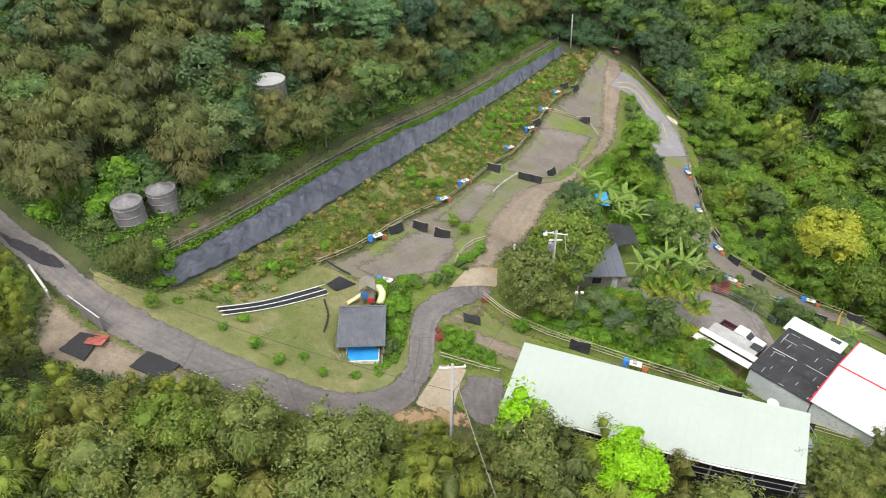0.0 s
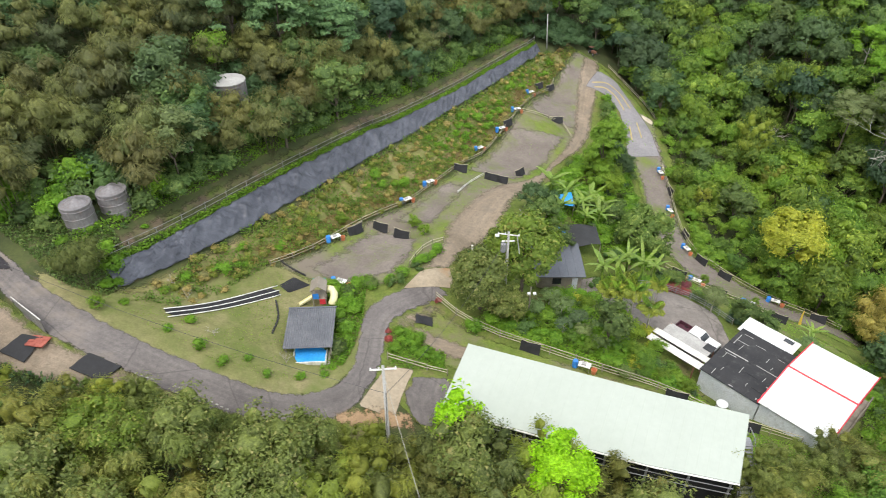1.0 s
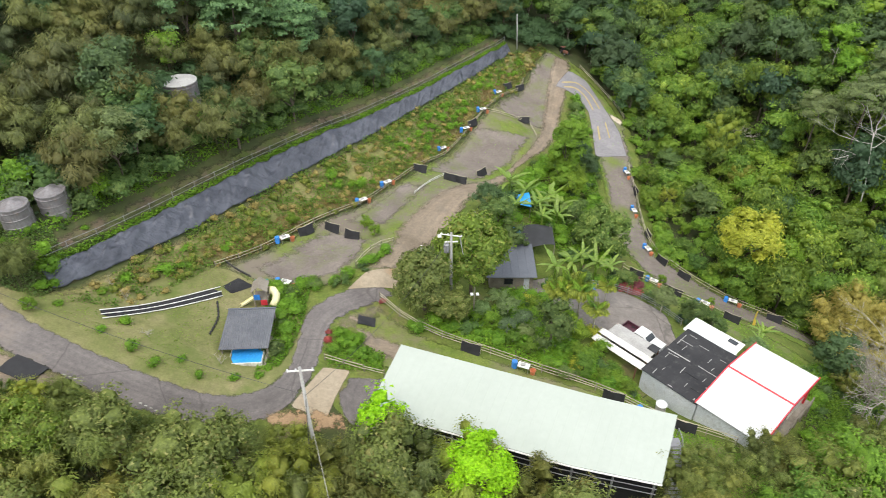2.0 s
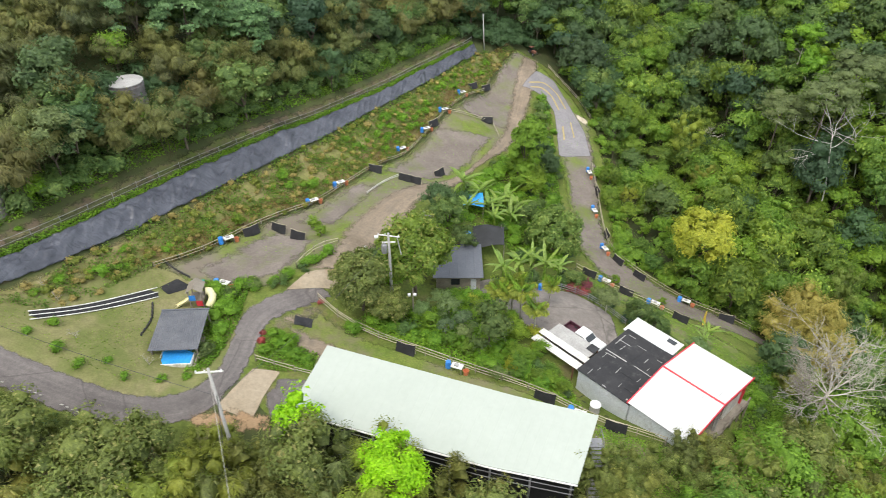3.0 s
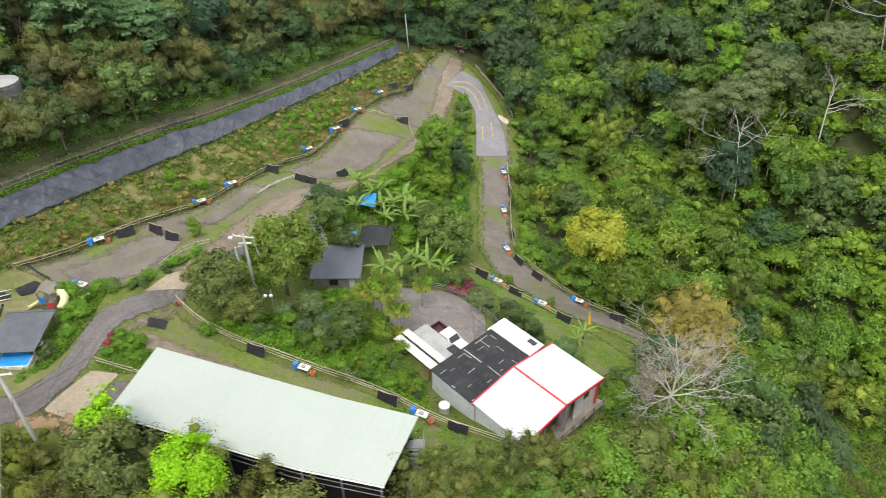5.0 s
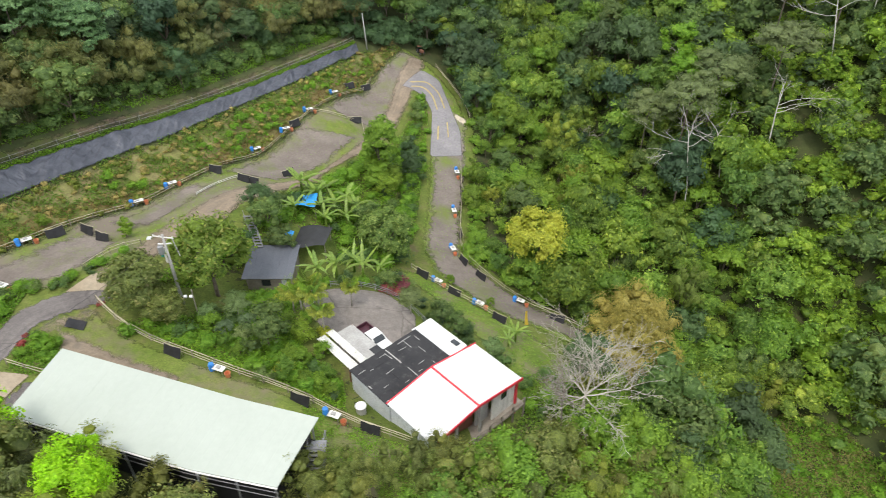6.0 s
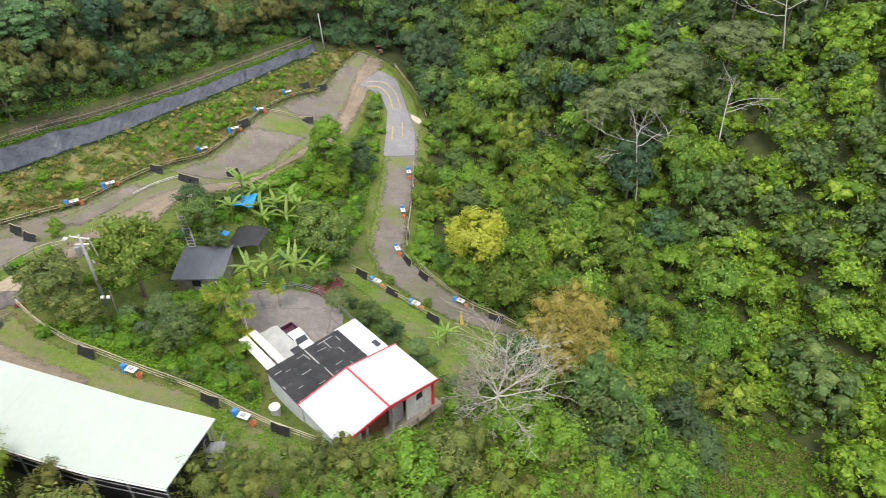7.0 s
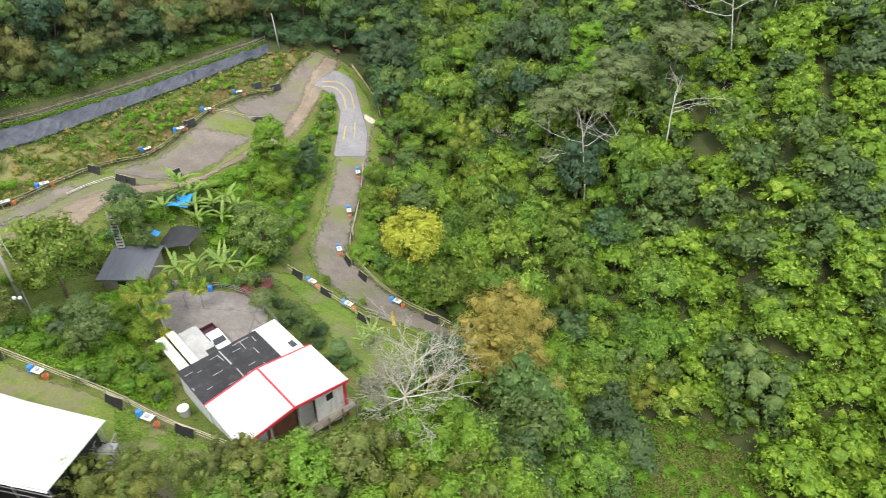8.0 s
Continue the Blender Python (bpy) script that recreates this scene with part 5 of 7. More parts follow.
def thicket(name, label, leaf, poly, step, seed, low=0.6, high=1.2, size=0.27, clumps=9, per=40):
    """Low shrubs that grow into one another."""
    r = np.random.default_rng(seed)
    poly = np.array(poly, float)
    (x0, y0), (x1, y1) = poly.min(0), poly.max(0)
    gx, gy = np.meshgrid(np.arange(x0, x1, step), np.arange(y0, y1, step))
    p = np.stack([gx.ravel(), gy.ravel()], 1) + r.uniform(-0.48, 0.48, (gx.size, 2)) * step
    p = p[inside(poly, p)]
    shapes = [crown_leaves(1.7, 2.5, 0.0, clumps, per, size, seed * 5 + k)[0] for k in range(4)]
    bits = []
    for x, y in p:
        bits.append(placed(shapes[int(r.integers(4))], x, y, r.uniform(0, 6.283), r.uniform(low, high)))
    return tagged(new(name, leaf_mesh(name, joined(bits), M[leaf])), label, "shrubs", kind="stuff")


# ---------------------------------------------------------------- low growth as stuff
def litter(name, label, leaf, poly, count, size, lift, seed, aspect=0.5, category="undergrowth", upright=0.6, lumps=0.5):
    r = np.random.default_rng(seed)
    poly = np.array(poly, float)
    p = np.zeros((0, 2))
    while len(p) < count * 2:
        more = r.uniform(poly.min(0), poly.max(0), (20000, 2))
        p = np.concatenate([p, more[inside(poly, more)]])
    # thick and thin places
    p = p[:count * 2]
    q = np.array([noise.noise(Vector((x * 0.33, y * 0.33, seed))) + 0.6 * noise.noise(Vector((x * 0.95, y * 0.95, seed + 5))) for x, y in p]) * 1.6
    p = p[r.uniform(-1, 1, len(p)) * (1 - lumps) + q * lumps > -0.15][:count]
    rise = r.uniform(0, 1, len(p)) ** 1.5 * lift
    v = np.column_stack([p, np.concatenate([heights(c) for c in np.array_split(p, 1 + len(p) // 4000)]) + rise])
    n = np.tile(np.array([0, 0, 1.0]), (len(p), 1)) + r.normal(0, upright, (len(p), 3))
    return tagged(new(name, quads(name, leaves(v, n, size, aspect, -0.4, seed), M[leaf])), label, category, kind="stuff")


litter("hedge_growth", "bright green weeds above the black sheet", "leaf_fresh", [*TARP_HIGH, *HILL_LINE[::-1]], 9000, 0.3, 0.5, 61, lumps=0.2)
litter("bank_weeds", "green weeds on the grass bank", "leaf_bright", [(-24, 47), *TARP_LOW[2:], (33, 141), *FENCE_LINE[::-1], (-20, 48)], 20000, 0.3, 0.7, 63, lumps=0.8)
# undergrowth beneath trees: leaf_dark puts the shade between the crowns into its colour
litter("hill_growth", "leafy undergrowth beneath the hillside trees", "leaf_dark", [(-50, 60), (-36, 52.8), (-28, 54), (-15, 78), (0, 105), (20, 136), (26, 150), (0, 150), (-30, 120), (-55, 85)], 14000, 0.45, 1.3, 69)
litter("front_growth", "leafy undergrowth below the road", "leaf_dark", [(-48, 52), (-34, 38), (-20, 36.4), (-6, 34.8), (4, 34.5), (22, 30.5), (36, 30), (46, 38), (60, 44), (64, 28), (0, 14), (-48, 16)], 12000, 0.42, 1.2, 71)
litter("meadow_herbs", "leafy green herbs in the valley clearing", "leaf_fresh", CLEARING, 12000, 0.4, 0.9, 77)
litter("meadow_grass", "long pale grass in the valley clearing", "leaf_straw", CLEARING, 14000, 0.6, 0.8, 73, aspect=0.16, upright=1.1)
litter("verge_plants", "low weeds on the verge above the lane", "leaf_mid", [(-52, 62), (-44, 56.6), (-35, 50.4), (-30, 46.6), (-26, 46.2), (-25, 51), (-28, 54), (-34, 55), (-50, 66)], 9000, 0.3, 0.5, 79)
litter("roadside_plants", "low weeds on the verge below the lane", "leaf_mid", [(-52, 55), (-42, 50), (-37.5, 46.6), (-34.2, 43.2), (-34, 37.5), (-28, 36.6), (-20, 36.4), (-12, 35.4), (-12, 36.3), (-20, 37.6), (-27.8, 37.3), (-32.6, 38.6), (-35, 40), (-44, 46), (-52, 50)], 6000, 0.3, 0.5, 81)
litter("lawn_greens", "green weeds in the dry lawn", "leaf_bright", [(-27, 46), (-20, 54), (-14, 57.6), (-9, 54), (-4.5, 46), (-6, 42), (-10, 40.6), (-15, 41), (-24, 44.6)], 4000, 0.16, 0.1, 85, lumps=0.85)
litter("field_tufts", "green tufts on the upper field", "leaf_fresh", [*FENCE_LINE[1:], *DIRT_LEFT[::-1]], 5000, 0.16, 0.1, 87, lumps=0.9)
litter("path_weeds", "bright green weeds above the hill path", "leaf_fresh", [(p[0] - 1.9, p[1] + 1.1) for p in HILL_LINE] + [(p[0] - 3.4, p[1] + 2.0) for p in HILL_LINE[::-1]], 7000, 0.34, 0.7, 89, lumps=0.4)
litter("bend_weeds", "bright green weeds inside the bend of the lane", "leaf_fresh", [(-9, 57), (-3.4, 55.8), (-3.2, 50), (-3.8, 46), (-4.4, 43.6), (-6.5, 43), (-6.6, 48), (-7.6, 53)], 5000, 0.26, 0.4, 90, lumps=0.2)
litter("lane_end_grass", "grass at the end of the shed lane", "leaf_fresh", [(27.5, 43), (34.6, 40.6), (40, 38.4), (42, 36.6), (40, 33), (35, 32), (32, 33.5), (31, 36.5), (29, 39.5)], 7000, 0.2, 0.2, 92, lumps=0.6)
litter("corner_weeds", "weeds beside the concrete apron", "leaf_fresh", [(2.4, 44), (5.2, 44.4), (5.4, 47), (1, 49), (-0.2, 47), (0, 44)], 2500, 0.24, 0.3, 94, lumps=0.4)
thicket("thicket", "dense green shrubs above the hill path", "leaf_mid", [(p[0] - 2.4, p[1] + 1.4) for p in HILL_LINE[2:]] + [(p[0] - 5.6, p[1] + 3.0) for p in HILL_LINE[:1:-1]], 2.0, 97, 0.6, 1.5)
thicket("thicket", "dark shrubs beneath the hillside bamboo", "leaf_dark", [(p[0] - 5.2, p[1] + 3.0) for p in HILL_LINE[3:]] + [(p[0] - 11, p[1] + 6.4) for p in HILL_LINE[:2:-1]], 2.8, 98, 1.0, 1.9)
thicket("thicket", "dark shrubs at the far end of the track", "leaf_dark", [(20, 137), (25.5, 136.4), (30, 138.4), (34, 142), (40, 144), (40, 149), (30, 148), (22, 145)], 2.2, 119, 0.8, 1.5)
thicket("thicket", "green shrubs on the rim of the lower track", "leaf_bright", [(45.9, 84), (49.6, 80.2), (54.8, 74), (62, 70.2), (68, 67), (66, 71), (57.5, 77), (50, 84), (48.6, 92), (49.8, 104), (50.4, 116), (50, 126), (47.6, 132), (48.8, 118), (47.6, 104), (46.8, 92)], 2.0, 103, 0.6, 1.2)
sheet("clearing_grass", ((84, 40), (84.5, 50), (87, 58), (92, 63)), ((104, 40), (102, 54), (98, 60), (95, 62)), M["site"], 0.03, "weedy grass of the valley clearing", "grass", step=1.5)
thicket("thicket", "scattered shrubs in the valley clearing", "leaf_fresh", CLEARING, 3.4, 131, 0.35, 0.9, 0.26)
BANK = [(-24, 48.5), *TARP_LOW[2:], (32, 140), *FENCE_LINE[::-1]]
for k, (a, c) in enumerate(((0.02, 0.12), (0.3, 0.38), (0.48, 0.72), (0.76, 0.97))):
    lo, hi = resample(FENCE_LINE, 60), resample(TARP_LOW, 60)
    span = range(int(a * 60), int(c * 60))
    thicket("bank_shrubs", "bright green bushy weeds on the bank", "leaf_fresh", [tuple(lo[q] * 0.75 + hi[q] * 0.25) for q in span] + [tuple(lo[q] * 0.2 + hi[q] * 0.8) for q in reversed(span)], 1.7, 141 + k, 0.3, 0.75, 0.26)
thicket("bank_tufts", "dry straw-coloured tufts on the bank", "leaf_straw", [(-23.5, 47.6), *TARP_LOW[1:], (33, 141), *FENCE_LINE[::-1], (-19, 49)], 1.7, 171, 0.22, 0.45, 0.34, 5, 18)
thicket("bank_tufts", "rough green weeds on the bank", "leaf_weed", [(-23.5, 47.6), *TARP_LOW[1:], (33, 141), *FENCE_LINE[::-1], (-19, 49)], 1.8, 173, 0.2, 0.5, 0.34, 5, 18)
litter("dead_weeds", "brown dead weeds along the bamboo fence", "leaf_brown", [*FENCE_LINE, *[(p[0] - 2.3, p[1] + 1.5) for p in FENCE_LINE[::-1]]], 13000, 0.3, 0.45, 95, aspect=0.3, upright=1.0, lumps=0.5)
VALLEY = [(46, 135), (50, 126), (48.8, 112), (47.6, 95), (47, 85), (52, 80), (60, 73), (68, 67), (64, 58), (75, 45), (84, 58), (98, 60), (98, 150), (50, 150)]
thicket("undergrowth", "green undergrowth beneath the valley trees", "leaf_vine", VALLEY, 3.8, 151, 0.7, 1.3, 0.26, 7, 22)
thicket("undergrowth", "green vines covering the far slope", "leaf_slope", [(96, 58), (108, 58), (118, 36), (190, 30), (190, 150), (96, 150)], 5.4, 153, 0.9, 1.6, 0.26, 7, 22)
thicket("undergrowth", "green undergrowth on the rim of the valley clearing", "leaf_vine", [(96, 56), (108, 50), (116, 34), (134, 34), (140, 74), (98, 78)], 3.8, 155, 0.8, 1.4, 0.26, 7, 22)
litter("verge_tufts", "green grass tufts along the lower track", "leaf_fresh", [*LOWER_IN[2:], *LOWER_OUT[:1:-1]], 6000, 0.2, 0.15, 157, aspect=0.3, upright=1.0, lumps=0.85)
litter("terrace_tufts", "short green tufts on the grass terrace", "leaf_fresh", [(34, 73), (38, 70), (41.5, 65), (45.5, 58), (51, 50), (60, 58), (52.5, 63.4), (47.5, 67.6), (42.5, 72.8), (40, 75.5)], 6000, 0.2, 0.15, 159, aspect=0.3, upright=1.0, lumps=0.8)
# ---------------------------------------------------------------- vehicles
def wheel(parent, x, y, r=0.36):
    w = part("wheel", Shape().lathe(((0.2, -0.11), (r * 0.95, -0.11), (r, -0.06), (r, 0.06), (r * 0.95, 0.11), (0.2, 0.11)), 16, pose(x, y, r, 0, 90, 0)), M["tyre"], parent)
    part("rim", Shape().lathe(((0.05, -0.125), (0.22, -0.12), (0.22, 0.12), (0.05, 0.125)), 12, pose(x, y, r, 0, 90, 0)), M["zinc"], w)


def pickup(m):
    car = thing("pickup_truck", m, "white pickup truck with dark maroon bed, parked in the yard", "truck")
    prof = ((-2.55, 0.55), (-2.5, 0.95), (-1.15, 1.05), (-0.55, 1.62), (0.75, 1.66), (0.95, 1.05), (0.95, 0.45), (-2.5, 0.4))
    s = Shape()
    for x, k in ((-0.9, 1.0), (0.9, 1.0)):
        s.v += [(x * (0.84 if z > 1.2 else 1.0), y, z) for y, z in prof]
    n = len(prof)
    s.f += [tuple(range(n)), tuple(range(2 * n - 1, n - 1, -1))] + [(i, i + n, (i + 1) % n + n, (i + 1) % n) for i in range(n)]
    part("cab", s, M["white_paint"], car, bevel=0.04)
    part("windscreen", Shape().add([(-0.74, -1.13, 1.12), (0.74, -1.13, 1.12), (0.64, -0.62, 1.6), (-0.64, -0.62, 1.6)], ((0, 1, 2, 3),)), M["glass"], car)
    part("rear_window", Shape().add([(0.7, 0.94, 1.14), (-0.7, 0.94, 1.14), (-0.62, 0.79, 1.58), (0.62, 0.79, 1.58)], ((0, 1, 2, 3),)), M["glass"], car)
    for x in (-1, 1):
        part("side_window", Shape().add([(x * 0.9, -0.95, 1.13), (x * 0.9, 0.8, 1.13), (x * 0.79, 0.65, 1.56), (x * 0.79, -0.5, 1.56)], ((0, 1, 2, 3),)), M["glass"], car)
        part("headlight", Shape().box((x * 0.7 - 0.15, -2.56, 0.68), (x * 0.7 + 0.15, -2.5, 0.86)), M["concrete"], car)
        part("bed_side", Shape().box((x * 0.9 - 0.05, 0.98, 0.5), (x * 0.9 + 0.05, 2.65, 1.08)), M["maroon"], car)
        for y in (-1.7, 1.75):
            wheel(car, x * 0.82, y)
    part("bed_floor", Shape().box((-0.85, 0.98, 0.5), (0.85, 2.65, 0.62)), M["maroon"], car)
    part("tailgate", Shape().box((-0.9, 2.6, 0.5), (0.9, 2.7, 1.08)), M["maroon"], car)
    part("bumper", Shape().box((-0.9, -2.66, 0.42), (0.9, -2.52, 0.62)), M["rubber"], car, bevel=0.03)
    return car


spot = HOUSE @ Vector((5.9, 9.9, 0))
pickup(Matrix.Translation((spot.x, spot.y, ground(spot.x, spot.y) + 0.08)) @ Matrix.Rotation(radians(42), 4, "Z"))

tractor = thing("tractor", at_ground(38.1, 142.5, 30, 0.05, 0.75), "small rusty red tractor at the end of the track", "tractor")
part("hood", Shape().box((-0.4, -1.4, 0.6), (0.4, 0.1, 1.3)), M["rust"], tractor, bevel=0.06)
part("seat", Shape().box((-0.4, 0.3, 0.8), (0.4, 0.9, 1.1)).box((-0.4, 0.8, 1.1), (0.4, 0.9, 1.6)), M["rubber"], tractor, bevel=0.03)
part("roof", Shape().box((-0.7, -0.1, 2.1), (0.7, 1.2, 2.2)), M["rust"], tractor, bevel=0.04)
for x in (-0.65, 0.65):
    part("roof_post", Shape().tube([(x, 1.0, 1.0), (x, 1.0, 2.1)], 0.04, 6), M["rubber"], tractor)
    wheel(tractor, x * 1.1, 0.7, 0.65)
    wheel(tractor, x, -1.1, 0.4)


# ---------------------------------------------------------------- water tanks
def tank(x, y, base, r, h, label, domed=True):
    ob = thing("water_tank", (x, y, base), label, "water tank")
    prof = [(r, -1.0)]
    for k in range(7):
        z = h * k / 6
        prof += [(r, z), (r + 0.05, z + 0.03), (r + 0.05, z + 0.09), (r, z + 0.12)] if k in (1, 3, 5) else [(r, z)]
    part("shell", Shape().lathe(prof, 36), M["tank_steel"], ob, smooth=False)
    if domed:
        part("lid", Shape().lathe(((r + 0.03, h - 0.1), (r + 0.03, h + 0.02), (r - 0.04, h + 0.02), (r - 0.06, h - 0.12), (r * 0.5, h + r * 0.14), (0.12, h + r * 0.36), (0.02, h + r * 0.38)), 24), M["tank_steel"], ob, "conical steel lid")
    else:
        part("lid", Shape().lathe(((r + 0.06, h - 0.06), (r + 0.06, h + 0.05), (r * 0.7, h + 0.13), (0.1, h + 0.2)), 36), M["concrete"], ob, "stained pale flat lid")
    part("ladder_pipe", Shape().tube([(r + 0.06, 0, 0), (r + 0.06, 0, h + 0.2)], 0.03, 5), M["zinc"], ob)
    return ob


tank(-30.8, 54.1, 15.8, 1.45, 2.5, "corrugated steel water tank with conical lid")
tank(-28.5, 56.9, 15.6, 1.45, 2.5, "corrugated steel water tank with conical lid")
tank(-22.2, 79.6, 17.6, 2.15, 2.9, "wide steel water tank with stained pale lid", False)
white_tank = thing("water_drum", at_ground(33.3, 44.1), "round white plastic water tank beside the house", "water tank")
part("body", Shape().lathe(((0.5, -0.2), (0.53, 0.1), (0.5, 0.5), (0.53, 0.55), (0.5, 1.0), (0.53, 1.05)), 20), M["concrete"], white_tank)
part("lid", Shape().lathe(((0.57, 1.05), (0.57, 1.12), (0.3, 1.2), (0.05, 1.22)), 20), M["white_paint"], white_tank)


# ---------------------------------------------------------------- poles
def utility_pole(x, y, top, label, r=0.16, arm=2.4, turn=10.0, transformer=False, lean=(0, 0), bright="concrete"):
    z = ground(x, y)
    ob = thing("utility_pole", (x, y, z), label, "utility pole")
    h = top - z
    part("pole", Shape().tube([(0, 0, -0.5), (lean[0] * 0.5, lean[1] * 0.5, h * 0.5), (lean[0], lean[1], h)], [r * 1.25, r, r * 0.75], 9), M[bright], ob, smooth=True)
    if arm:
        c, s = math.cos(radians(turn)), math.sin(radians(turn))
        part("crossarm", Shape().box((-arm / 2, -0.05, -0.05), (arm / 2, 0.05, 0.05), pose(lean[0], lean[1], h - 0.35, 0, 0, turn)), M["old_white"], ob)
        for k in (-0.46, -0.15, 0.46):
            part("insulator", Shape().lathe(((0.03, 0.05), (0.06, 0.08), (0.04, 0.12), (0.06, 0.16), (0.03, 0.22)), 8, pose(lean[0] + c * arm * k, lean[1] + s * arm * k, h - 0.33)), M["white_paint"], ob)
    if transformer:
        part("transformer", Shape().lathe(((0.05, -0.05), (0.3, 0), (0.32, 0.2), (0.32, 0.85), (0.3, 1.0), (0.1, 1.08)), 14, pose(lean[0] - 0.5, lean[1] - 0.2, h - 2.4)), M["zinc"], ob, "pale blue-grey transformer can")
        part("lamp", Shape().box((-1.45, -0.6, h - 0.25), (-1.05, -0.2, h - 0.1)), M["white_paint"], ob, "white street lamp head")
        part("lower_arm", Shape().box((-0.7, -0.06, -0.06), (0.7, 0.06, 0.06), pose(0, 0, h - 1.2, 0, 0, turn + 15)), M["old_white"], ob)
        part("brace", Shape().tube([(0.9, 0, h - 0.4), (1.3, -0.1, h - 2.8)], 0.05, 5), M["concrete"], ob)
    return ob


utility_pole(0.7, 33.5, 17.3, "tall grey concrete utility pole with crossarm", 0.15, 2.0, 5)
utility_pole(12.1, 57.3, 12.6, "grey concrete utility pole with transformer", 0.17, 2.4, -12, True)
utility_pole(27.0, 136.6, 11.7, "leaning bare grey pole beside the wood", 0.13, 0, 0, lean=(-0.5, -0.3))
post = thing("lamp_post", at_ground(14.6, 54.8), "thin dark pole with two white floodlights", "lamp post")
part("pole", Shape().tube([(0, 0, -0.2), (0.05, 0, 4.6)], [0.08, 0.06], 7), M["timber"], post)
for x in (-0.3, 0.3):
    part("floodlight", Shape().box((x - 0.16, -0.2, 4.5), (x + 0.16, 0.1, 4.75), pose(0, 0, 0, 12, 0, 0)), M["white_paint"], post, bevel=0.03)
gate = thing("gate_post", at_ground(8.6, 63.6), "pale timber gate post beside the track", "post")
part("post", Shape().box((-0.12, -0.12, -0.2), (0.12, 0.12, 2.2)), M["old_white"], gate, bevel=0.02)
part("sign", Shape().box((-0.5, -0.14, 0.9), (-0.1, -0.1, 1.4)), M["teal"], gate, "small green board")
cable = thing("cable", (0.7, 33.4, 14.5), "thin dark cable hanging between poles", "cable")
part("span", Shape().tube([Vector((0, 0, 0)).lerp(Vector((-34, 12, 3)), f) - Vector((0, 0, 4 * f * (1 - f))) for f in np.linspace(0, 1, 14)], 0.022, 4), M["wire"], cable)
part("span", Shape().tube([Vector((0, 0, -0.2)).lerp(Vector((11.4, 23.9, -2.4)), f) - Vector((0, 0, 5.5 * f * (1 - f))) for f in np.linspace(0, 1, 14)], 0.022, 4), M["wire"], cable)
part("span", Shape().tube([Vector((0, 0, 2.4)).lerp(Vector((3.4, -9.5, -2.0)), f) - Vector((0, 0, 1.2 * f * (1 - f))) for f in np.linspace(0, 1, 14)], 0.018, 4), M["old_stone"], cable, "pale cable hanging towards the valley")
part("dropper", Shape().tube([(0.1, 0, 0), (0.05, -1.5, -5), (0, -2.0, -11)], 0.03, 4), M["wire"], cable)


# ---------------------------------------------------------------- huts
def corrugated(x0, x1, y0, y1, za, zb, waves, deep, thick=0.04):
    n = waves * 4
    return slab([[Vector((x0 + (x1 - x0) * i / n, y0 + (y1 - y0) * f, za + (zb - za) * f + deep * math.sin(i * math.pi / 2))) for i in range(n + 1)] for f in (0, 0.33, 0.66, 1)], thick)


pool_hut = thing("pool_shelter", Matrix.Translation((-7.95, 47.3, 0)) @ Matrix.Rotation(radians(3), 4, "Z"), "open pool shelter with slate grey corrugated roof", "shelter")
part("roof", corrugated(-2.35, 2.35, -2.65, 2.6, 8.0, 8.45, 22, 0.035), M["slate_roof"], pool_hut)
part("ridge_flashing", Shape().box((-2.4, 2.5, 8.44), (2.4, 2.7, 8.5)), M["grey_roof"], pool_hut)
for x in (-2.15, 2.15):
    for y in (-2.4, 2.4):
        part("post", Shape().box((x - 0.07, y - 0.07, 5.9), (x + 0.07, y + 0.07, 8.0 + (0.4 if y > 0 else 0))), M["timber"], pool_hut)
    part("rafter", Shape().tube([(x, -2.6, 7.93), (x, 2.55, 8.36)], 0.06, 5), M["timber"], pool_hut)
pool = thing("paddling_pool", Matrix.Translation((-7.75, 45.5, 6.35)) @ Matrix.Rotation(radians(3), 4, "Z"), "blue lined rectangular pool with white rim", "pool")
part("liner", slab([[Vector((x, y, 0.55 + 0.06 * noise.noise(Vector((x * 1.3, y * 1.3, 2))))) for x in np.linspace(-1.5, 1.5, 16)] for y in np.linspace(-1.6, 1.6, 18)], 0.4), M["water_blue"], pool, smooth=True)
for lo, hi in (((-1.62, -1.72, -0.6), (1.62, -1.6, 0.64)), ((-1.62, 1.6, -0.6), (1.62, 1.72, 0.64)), ((-1.62, -1.6, -0.6), (-1.5, 1.6, 0.64)), ((1.5, -1.6, -0.6), (1.62, 1.6, 0.64))):
    part("rim", Shape().box(lo, hi), M["old_white"], pool, bevel=0.05)
part("edge_board", Shape().box((1.75, -1.9, -0.4), (1.95, 2.2, 0.35)), M["timber"], pool)

play = thing("play_tower", Matrix.Translation((-7.9, 52.8, ground(-7.9, 52.8))) @ Matrix.Rotation(radians(5), 4, "Z"), "small play tower with yellow slide and brown roof", "play tower")
for x in (-0.65, 0.65):
    for y in (-0.65, 0.65):
        part("post", Shape().box((x - 0.06, y - 0.06, -0.2), (x + 0.06, y + 0.06, 2.5)), M["timber"], play)
part("deck", Shape().box((-0.75, -0.75, 1.1), (0.75, 0.75, 1.2)), M["timber"], play)
part("roof_pitch", Shape().grid([[(-0.85, -0.9, 2.35), (0, -0.9, 3.0), (0.85, -0.9, 2.35)], [(-0.85, 0.9, 2.35), (0, 0.9, 3.0), (0.85, 0.9, 2.35)]]), M["timber"], play, "weathered brown pitched roof").modifiers.new("thickness", "SOLIDIFY").thickness = 0.05
part("roof_panel", Shape().box((-0.7, 0.9, 2.2), (0.7, 1.3, 2.35)), M["teal"], play, "green plastic panel")
